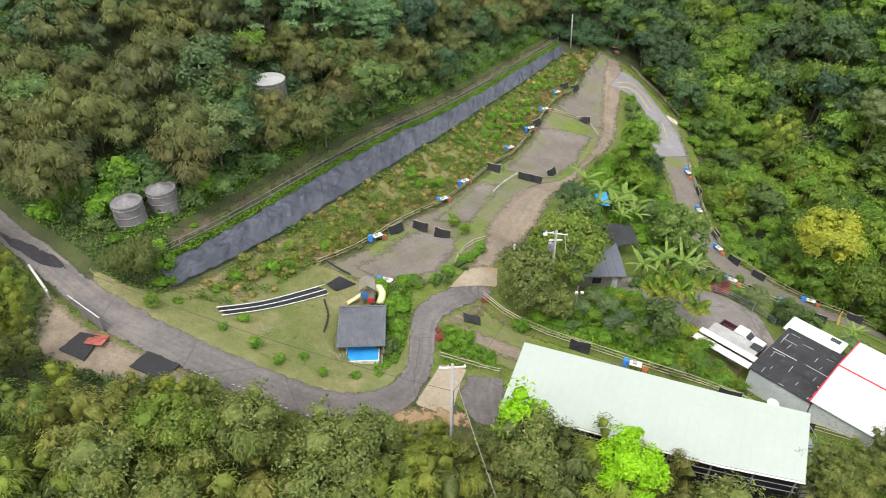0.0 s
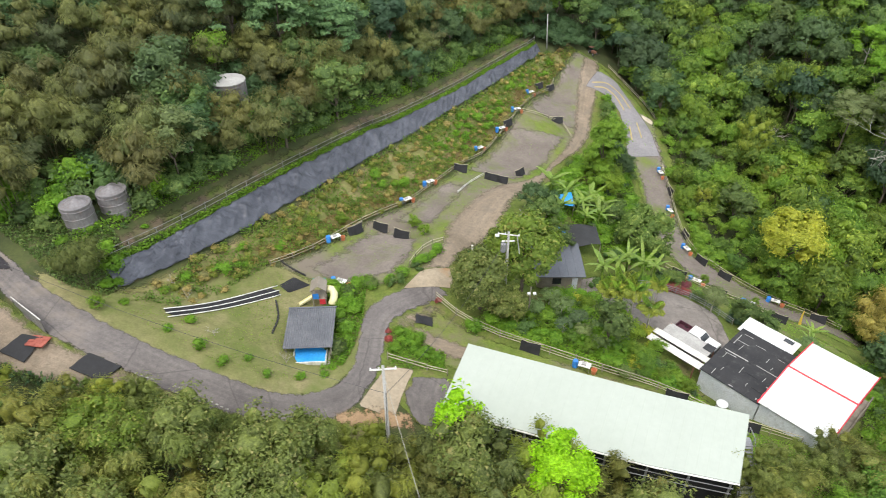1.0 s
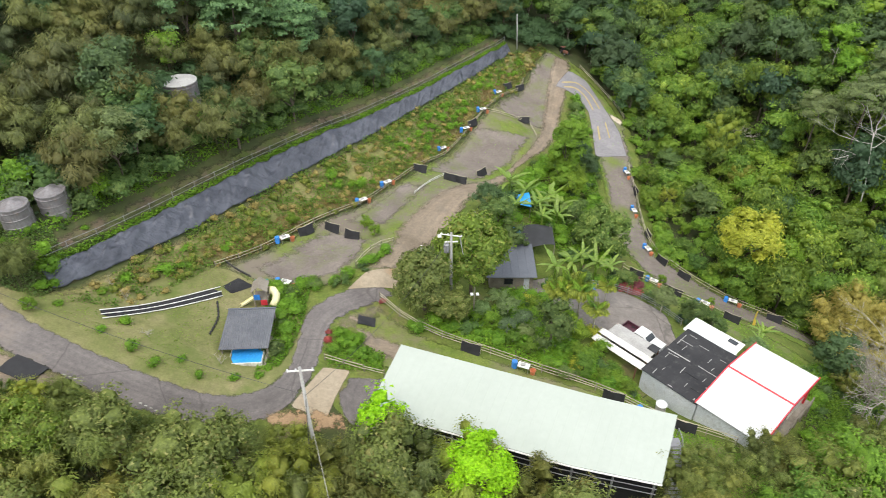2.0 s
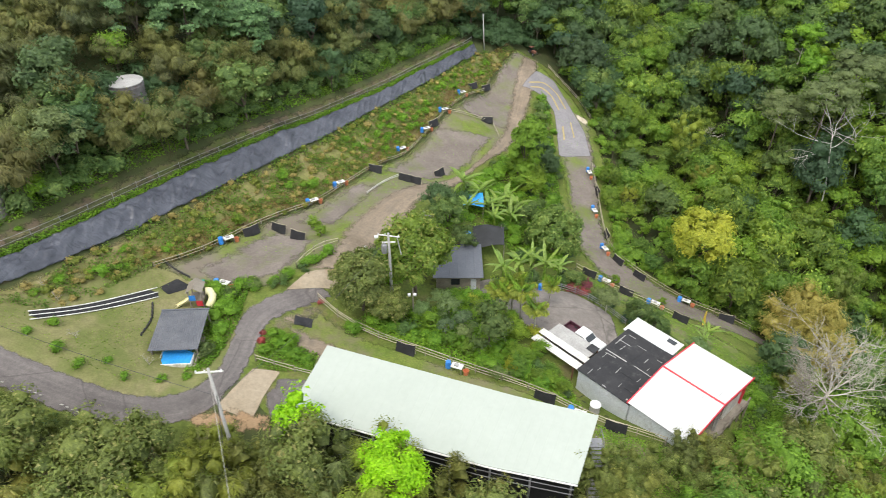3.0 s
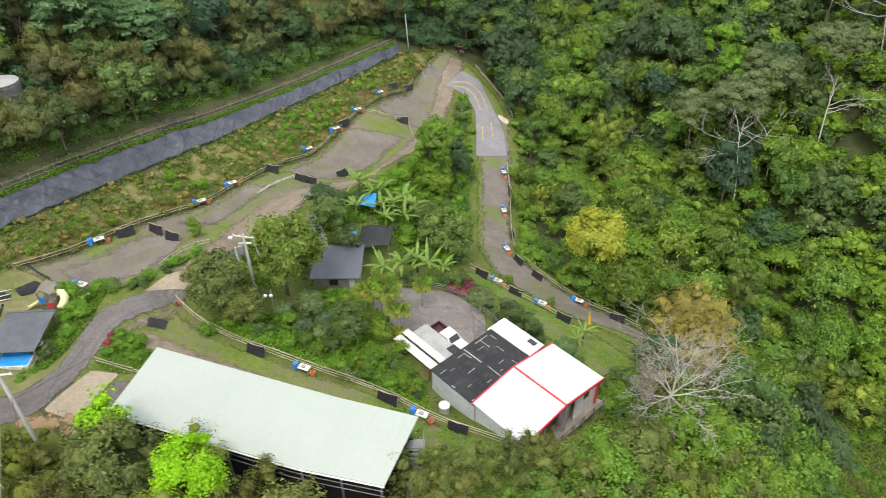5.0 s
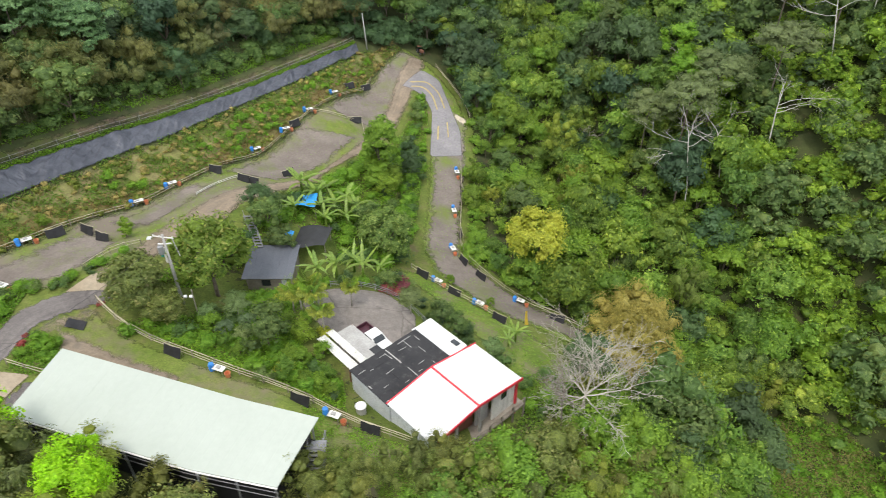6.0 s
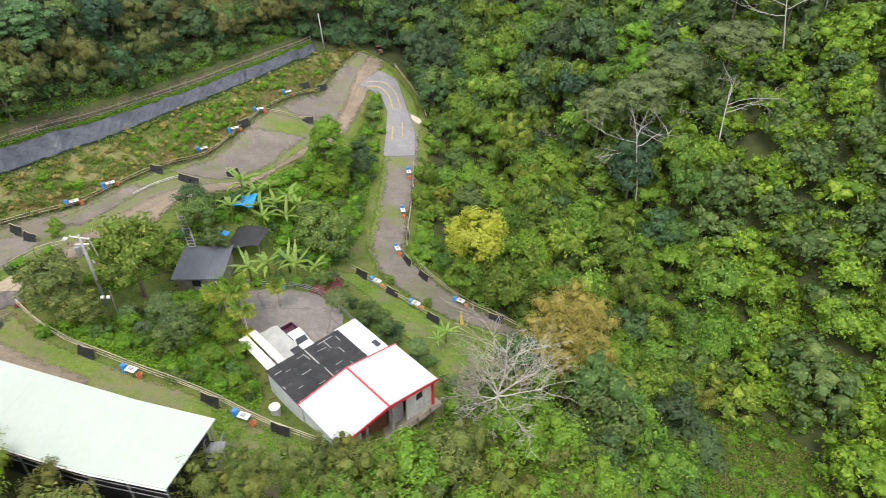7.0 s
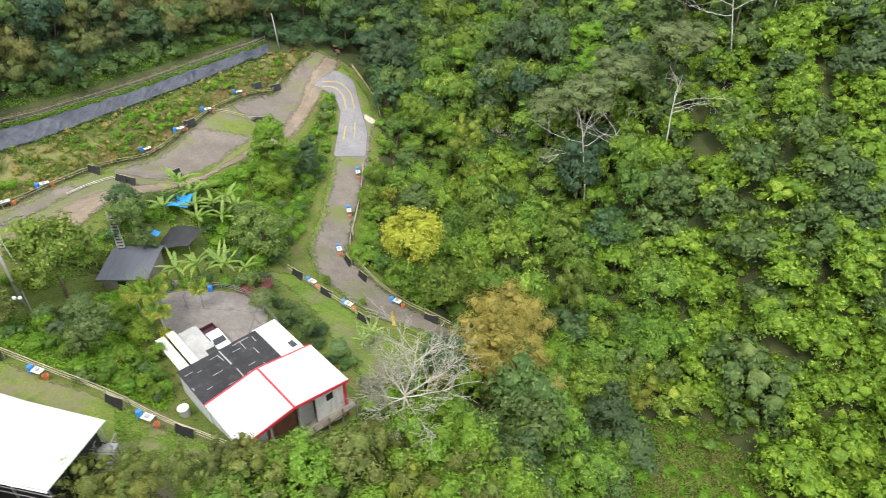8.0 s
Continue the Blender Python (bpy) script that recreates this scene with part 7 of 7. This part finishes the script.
front_dome = broadleaf("broadleaf_tree", "round olive green tree below the lane", "leaf_mango", 8.6, 7.0, 0.6, 50, 120, 0.26, 1, 0.2, seed=91, aspect=0.6, uneven=0.2)
front_dome.plant(-20.6, 31.0, 1.0)
for x, y, s in ((66.8, 62.6, 1.5), (68.6, 65.4, 1.6), (65.2, 59.0, 1.3), (67.6, 60.2, 1.5), (70.6, 63, 1.4), (69.4, 60.4, 1.2), (64, 63.6, 1.0), (69, 69, 1.75), (67.2, 68, 1.6), (71, 68.4, 1.6), (71, 57.6, 1.5)):
    K["gold"].plant(x, y, s, label="golden yellow bamboo clump beside the dead tree")
corner_tree = broadleaf("broadleaf_tree", "bright green tree over the corner of the shed", "leaf_lime", 10.0, 3.4, 6.0, 16, 60, 0.3, 1, 0.1, seed=78)
corner_tree.plant(6.3, 33.9, 1.0)
for x, y, s in ((0.2, 31.4, 1.05), (1.7, 31.6, 1.0), (22.4, 28.6, 0.95), (41.5, 35.8, 0.85), (30.5, 28.6, 0.9), (30.4, 32.4, 0.95), (32.4, 32.6, 0.85), (33.6, 31.2, 1.0), (38.7, 36, 0.72), (41, 37.3, 0.66), (43.2, 38.0, 0.55), (36.5, 35, 0.7), (33.6, 33.5, 0.8), (40, 34.4, 0.8)):
    K["front"].plant(x, y, s, "trees below the road")
for x, y, s, kind in ((-31.6, 57.4, 1.3, "shrub"), (-33.6, 56.2, 1.4, "brush"), (-30.4, 59.6, 1.5, "shrub"), (-27.6, 59.6, 1.3, "bush"), (-26, 58.4, 1.2, "shrub"), (-33, 60, 1.7, "brush"), (-28.8, 61.6, 1.6, "bush"), (-35.4, 58.4, 1.6, "shrub"), (-25.4, 60.6, 1.4, "brush"), (-31.4, 62.4, 1.7, "shrub"), (-34.4, 54.4, 1.0, "brush"), (-27.2, 50.9, 0.9, "brush"), (-26.6, 49.9, 0.8, "brush"), (-27.9, 49.6, 0.8, "brush"), (-26.4, 47.4, 0.6, "brush"), (-25.8, 48.2, 0.5, "brush")):
    K[kind].plant(x, y, s, "shrubs round the water tanks")
for x, y, s in ((-39.6, 45.4, 0.7), (-37.6, 43.2, 0.7), (-41.6, 47, 0.7), (-36.2, 41.2, 0.6), (-35.2, 39.6, 0.55), (-43.6, 48.6, 0.7)):
    K["light"].plant(x, y, s, "trees below the road")


def bare_tree(name, label, x, y, height, spread, seed, material="pale_bark", lean=(0, 0), r0=0.2, depth=4):
    rnd = random.Random(seed)
    ob = thing(name, at_ground(x, y), label, "dead tree")
    s = Shape()

    def grow(p, d, length, r, level):
        mid = p + d * length * 0.5 + Vector((rnd.uniform(-1, 1), rnd.uniform(-1, 1), rnd.uniform(-0.3, 0.5))) * length * 0.09
        end = p + d * length + Vector((0, 0, 0.04 * length * level))
        s.tube([p, mid, end], [r, r * 0.82, r * 0.62], 6 if level < 2 else 4, False)
        if level >= depth:
            return
        for _ in range(rnd.randint(2, 4) if level else 4):
            turn = Vector((rnd.uniform(-1, 1), rnd.uniform(-1, 1), rnd.uniform(-0.35, 0.55)))
            nd = (d * 0.75 + turn * spread).normalized()
            grow(p.lerp(end, rnd.uniform(0.55, 1.0)), nd, length * rnd.uniform(0.55, 0.78), r * 0.55, level + 1)

    grow(Vector((0, 0, -0.3)), Vector((lean[0], lean[1], 1)).normalized(), height * 0.34, r0, 0)
    part("branch_frame", s, M[material], ob, smooth=True)
    return ob


def winding(s, rnd, p, d, length, r, level, depth, forks, crook, up):
    """A limb that winds outwards, forks and ends in fine twigs."""
    pts, n = [p], 6 if level < 2 else 4
    for i in range(n):
        d = (d + Vector((rnd.uniform(-1, 1), rnd.uniform(-1, 1), rnd.uniform(-0.8, 0.8) + up)) * crook).normalized()
        p = p + d * length / n
        pts.append(p)
    s.tube(pts, [max(0.016, r * (1 - 0.62 * i / n)) for i in range(n + 1)], 6 if level < 2 else 3, False)
    if level >= depth:
        return
    for k in range(forks[level]):
        a = rnd.uniform(0, 6.283)
        out = Vector((math.cos(a), math.sin(a), rnd.uniform(-0.35, 0.45)))
        winding(s, rnd, pts[rnd.randint(2, n)], (d * 0.75 + out * 0.7).normalized(), length * rnd.uniform(0.42, 0.72), r * 0.5, level + 1, depth, forks, crook, up)


def limbed_tree(name, label, x, y, trunk, limbs_out, seed, material, r0, depth, forks, crook=0.2, up=0.1):
    """A bare tree: its trunk by lean and height, its main limbs by share of the trunk, compass angle, rise and length."""
    rnd = random.Random(seed)
    ob = thing(name, at_ground(x, y), label, "dead tree")
    lean_x, lean_y, high = trunk
    path = [Vector((lean_x * f ** 1.5 + 0.25 * math.sin(f * 5), lean_y * f ** 1.5, -0.4 + (high + 0.4) * f)) for f in np.linspace(0, 1, 9)]
    part("trunk", Shape().tube(path, [r0 * (1.15 - 0.5 * k / 8) for k in range(9)], 8, False), M[material], ob, smooth=True)
    for share, angle, rise, length in limbs_out:
        k = share * 8
        p = path[min(int(k), 7)].lerp(path[min(int(k), 7) + 1], k - min(int(k), 7))
        a = radians(angle)
        s = Shape()
        winding(s, rnd, p, Vector((math.cos(a), math.sin(a), rise)).normalized(), length, r0 * 0.55, 0, depth, forks, crook, up)
        part("branch", s, M[material], ob, smooth=True)
    return ob


limbed_tree("dead_tree", "large bare bleached tree with fine branches", 54.8, 42.6, (1.0, 0.6, 9.6), [(1, 58, 0.75, 6.2), (1, 66, 1.1, 5.0), (0.97, 20, 0.35, 4.4), (0.95, -15, 0.0, 4.4), (0.94, -55, -0.2, 3.4), (0.92, 175, 0.05, 2.8), (0.95, 215, -0.25, 2.6), (0.96, 140, 0.4, 3.0), (0.97, 100, 0.8, 3.2), (0.9, 255, -0.3, 2.2), (0.95, 35, 0.15, 4.0)], 3, "pale_bark", 0.15, 3, (6, 5, 3), 0.2)
limbed_tree("dead_tree", "bare grey-brown tree beside the house", 53.4, 43.4, (0.2, -0.2, 9.0), [(1, 100, 1.4, 3.4), (0.95, 190, 0.7, 3.2), (0.95, 20, 0.8, 3.0), (0.9, 280, 0.4, 2.6), (0.85, 60, 0.9, 3.2), (0.8, 150, 0.8, 3.0), (0.9, 230, 0.9, 2.8)], 8, "timber", 0.1, 3, (5, 4, 3), 0.25, 0.2)
# half bare trees with wide flat crowns on the far slope
for x, y, high, seed, way in ((85.6, 98.6, 16.5, 5, 1), (99.4, 103, 12.5, 7, -1), (112.4, 114, 15, 9, 1), (92.6, 103, 9.5, 12, 1), (121, 121, 16, 14, -1)):
    limbed_tree("bare_tree", "half bare tree with pale twisting branches on the slope", x, y, (-1.2 * way, 2.2, high), [(1, 90 + 35 * way, 1.0, 5.5), (0.9, 90 + 80 * way, 0.35, 6.5), (0.8, 90 + 88 * way, 0.1, 8.5), (0.95, 60, 0.9, 5.0), (0.86, 10, 0.3, 5.0)], seed, "white_bark", 0.13, 2, (3, 3), 0.3, 0.02)
umbrella = broadleaf("umbrella_tree", "tall tree with wide flat grey-green crown", "leaf_umbrella", 20.5, 12, 13.5, 50, 76, 0.34, 2, 0.16, "bark", 135, flat=0.45, uneven=0.6)
for x, y, s in ((86, 108, 1.0), (91.5, 111, 0.95), (80.5, 112, 0.85), (101, 110, 0.95), (114.5, 120, 1.0), (121, 126, 1.0), (106, 124, 0.9)):
    umbrella.plant(x, y, s, "trees with pale branches")
crown_lime = broadleaf("broadleaf_tree", "tall tree with fresh yellow-green crown on the slope", "leaf_fresh", 15, 6.5, 6, 34, 70, 0.34, 1, 0.18, "pale_bark", 137)
crown_lime.plant(89.7, 128.3, 0.95)
crown_lime.plant(88.6, 121, 0.9, turn=70)
bare_tree("bare_tree", "half bare tree with pale branches on the slope", 72, 122, 9, 0.85, 10, r0=0.2, depth=4)
twig = ((-20.3, 49.6), (-9.6, 43.2), (-16.2, 44.4), (-22, 50.8))
for k, (x, y) in enumerate(twig):
    bare_tree("bare_shrub", "small bare pale shrub on the lawn", x, y, 2.4, 0.9, 20 + k, r0=0.04, depth=3)

# ---------------------------------------------------------------- garden and slopes inside the site
GARDEN = [(8, 51.6), (14.6, 49.6), (20, 47.4), (28, 44.6), (32, 43.4), (31.4, 47), (27, 51.5), (24, 56), (23, 61), (20, 63), (16, 57), (12.4, 54)]
SLOPE = [(8.5, 60), (10, 65.6), (14.2, 70.8), (18, 74), (19.6, 84), (25, 97), (31, 105), (34.5, 113), (37, 122), (38.6, 128), (39.8, 121), (39.2, 110), (38.6, 100), (38, 91), (37.4, 83), (36, 76), (34, 72), (28, 71.5), (26, 78), (21, 76), (18.6, 72.2), (14, 66), (12, 60)]
HOUSE_SIDE = [(50.5, 52), (50.6, 46.5), (47, 41), (43, 37.4), (50, 38), (58, 43), (63, 50), (63, 58), (57, 56)]


def fill(poly, step, seed, odds, low, high, group):
    r = np.random.default_rng(seed)
    poly = np.array(poly, float)
    (x0, y0), (x1, y1) = poly.min(0), poly.max(0)
    gx, gy = np.meshgrid(np.arange(x0, x1, step), np.arange(y0, y1, step))
    p = np.stack([gx.ravel(), gy.ravel()], 1) + r.uniform(-0.45, 0.45, (gx.size, 2)) * step
    for x, y in p[inside(poly, p)]:
        K[choose(r, odds)].plant(x, y, r.uniform(low, high), group)


fill(GARDEN, 2.2, 91, (("shrub", 2), ("brush", 8), ("bush", 0.6)), 0.5, 1.0, "garden shrubs")
fill(SLOPE, 2.2, 93, (("shrub", 4), ("brush", 5)), 0.6, 1.2, "slope shrubs")
fill([(37.6, 63.8), (40.5, 58.4), (45.6, 54.6), (49.6, 51), (50.6, 52.6), (46.6, 56.8), (42.2, 60.6), (38.8, 66)], 1.9, 109, (("shrub", 4), ("bush", 2)), 0.5, 0.9, "shrubs behind the house")
fill(HOUSE_SIDE, 2.6, 95, (("shrub", 3), ("brush", 4)), 0.5, 1.1, "shrubs beside the house")
fill([(-8, 56.4), (-3.4, 55.4), (-3.3, 50), (-3.9, 46.4), (-5.8, 46), (-5.6, 50.5), (-6.6, 54)], 1.2, 99, (("brush", 5), ("shrub", 1)), 0.45, 0.85, "shrubs beside the lane")
fill([(-4.6, 56.2), (0, 57.2), (2.4, 59.8), (3.6, 62), (5, 64), (3.8, 60.4), (1.2, 56.8), (-2.4, 55.2)], 1.1, 101, (("brush", 5), ("shrub", 2)), 0.4, 0.7, "shrubs beside the lane")
fill([(-36, 52.6), (-26.5, 52.8), (-24.5, 58), (-27, 61), (-33, 60)], 1.7, 107, (("shrub", 3), ("brush", 4), ("bush", 1)), 0.25, 0.4, "shrubs round the water tanks")
fill([(-52, 62), (-44, 57.4), (-36, 52.4), (-33, 52), (-34, 56), (-44, 61), (-52, 66)], 2.2, 105, (("shrub", 3), ("brush", 3)), 0.8, 1.2, "shrubs above the lane")
for x, y, s, kind in ((18.6, 56.0, 0.43, "grey"), (16.6, 53.6, 0.39, "bright"), (20.4, 49.4, 0.31, "bright"), (25.6, 46.8, 0.43, "bright"), (20.2, 54.2, 0.35, "grey"), (26.6, 49.5, 0.39, "bright"), (28.9, 46.2, 0.35, "bright"),
                      (37.9, 60.2, 0.5, "grey"), (41.8, 59.4, 0.55, "mid"), (43.4, 57.4, 0.5, "mid"), (29.6, 65.8, 0.35, "mid"), (35.0, 66.2, 0.45, "mid"), (47.6, 54.6, 0.4, "grey"), (18.6, 73.2, 0.75, "mid"), (17.2, 75.4, 0.6, "dark"), (20.4, 71.2, 0.6, "mid"), (37, 101, 0.65, "dark"), (36.4, 106, 0.6, "dark"),
                      (-26.2, 44.8, 0.25, "bright"), (1.4, 70.2, 0.3, "bright"), (2.6, 67.4, 0.28, "bright"), (-7.6, 68.4, 0.3, "bright"), (43.2, 74.3, 0.25, "bright"), (48.6, 69.4, 0.22, "bright"), (30.6, 82.5, 0.7, "mid")):
    K[kind].plant(x, y, s, "garden trees")
for x, y, s in ((-17, 42.6, 0.55), (-14.5, 41.2, 0.5), (-10.8, 40.9, 0.4), (-8, 41.6, 0.4), (-6, 42.3, 0.35), (-18.7, 45.6, 0.5), (-22.4, 49.6, 0.4), (0.9, 47.6, 0.5), (4.7, 45, 0.4), (1.4, 49, 0.5), (-24.6, 46.2, 0.35), (2.2, 46.6, 0.45), (-5.4, 43.4, 0.3), (-20, 44, 0.4), (-12.6, 42.2, 0.35)):
    K["brush"].plant(x, y, s, "shrubs on the lawn")
blossom = shrubs("flowering_shrub", "low shrub with dull pink blossom", "leaf_pink", 2.2, 1.5, 10, 40, 0.26, 1, seed=111)
for x, y, s in ((34.9, 65.2, 0.8), (36, 64.4, 0.6), (-0.4, 47.9, 0.35), (-0.5, 48.9, 0.3), (4.6, 54.4, 0.35), (16, 56.4, 0.4), (54, 53, 0.4)):
    blossom.plant(x, y, s, "flowering shrubs")
lemon = shrubs("flowering_shrub", "low shrub with yellow leaves beside the yard", "leaf_yellow", 2.2, 1.5, 10, 40, 0.26, 1, seed=113)
for x, y, s in ((28.6, 54.6, 0.8), (25.4, 47.4, 0.9), (20.6, 63.2, 0.5), (22.6, 62.6, 0.5)):
    lemon.plant(x, y, s, "flowering shrubs")
litter("garden_growth", "bright green ground plants in the garden", "leaf_fresh", GARDEN, 14000, 0.32, 0.6, 121)
litter("slope_plants", "green ground plants between the tracks", "leaf_fresh", SLOPE, 15000, 0.36, 0.9, 123)
litter("house_growth", "green ground plants beside the house", "leaf_bright", HOUSE_SIDE, 12000, 0.34, 0.7, 125)
for x, y, s, kind in ((-31.5, 51.2, 0.5, "brush"), (-29.6, 50.8, 0.5, "shrub"), (-27.8, 51.6, 0.5, "brush"), (-33.4, 53, 0.9, "shrub"), (-22.6, 76.2, 1.5, "shrub"), (-20.8, 76, 1.4, "brush"), (-24.6, 77, 1.4, "shrub"), (-19.4, 78, 1.3, "brush"), (-21.6, 74, 1.6, "brush")):
    K[kind].plant(x, y, s, "shrubs round the water tanks")
for x, y, s, kind in ((18.2, 52.4, 0.31, "grey"), (22.0, 46.9, 0.23, "bright"), (30.2, 45.4, 0.31, "bright"), (15.6, 55.2, 0.35, "grey"), (21.8, 56.6, 0.35, "bright"), (27.4, 46.2, 0.31, "bright"), (19.2, 58.4, 0.31, "bright")):
    K[kind].plant(x, y, s, "garden trees")
for x, y, s, kind in ((24.6, 65.4, 0.7, "shrub"), (27, 66, 0.7, "brush"), (29.4, 66.2, 0.75, "shrub"), (31.8, 66.4, 0.8, "brush"), (33.4, 66.6, 0.9, "shrub"), (35.6, 66.6, 0.9, "brush"), (36.8, 68, 0.9, "shrub"), (35, 69.4, 0.9, "bush"), (37.4, 63.2, 0.7, "shrub")):
    K[kind].plant(x, y, s, "shrubs behind the yard")
for x, y, s, kind in ((22.9, 51.4, 0.8, "mid"), (18.6, 50.4, 0.31, "bright"), (20.2, 51.8, 0.31, "grey"), (17.6, 58.6, 0.39, "grey"), (22.2, 58.4, 0.39, "bright"), (25.4, 49.4, 0.39, "bright"), (28.6, 51.4, 0.35, "bright"), (26.2, 53.6, 0.47, "bright"), (24.2, 55.6, 0.39, "bright"), (26, 56.6, 0.31, "bright"), (29.4, 48.6, 0.31, "bright")):
    K[kind].plant(x, y, s, "garden trees")
for x, y, s in ((19.4, 62.6, 0.8), (20.8, 62.2, 0.9), (22.2, 62.4, 0.8), (18.2, 61.4, 0.9), (23.4, 61.2, 0.8), (23.8, 59.4, 0.9)):
    K["brush"].plant(x, y, s, "shrubs before the hut")
for x, y, s in ((21.4, 61.4, 0.7), (28.2, 52.6, 0.6), (24.8, 48.0, 0.7)):
    lemon.plant(x, y, s, "flowering shrubs")
blossom.plant(36.4, 66.4, 1.1, "flowering shrubs")
for x, y, s in ((0.4, 46.4, 0.6), (1.8, 47.6, 0.7), (3.2, 46.4, 0.6), (0.6, 48.6, 0.6), (4.4, 46.0, 0.5), (2.6, 48.6, 0.6)):
    K["brush"].plant(x, y, s, "shrubs beside the lane")
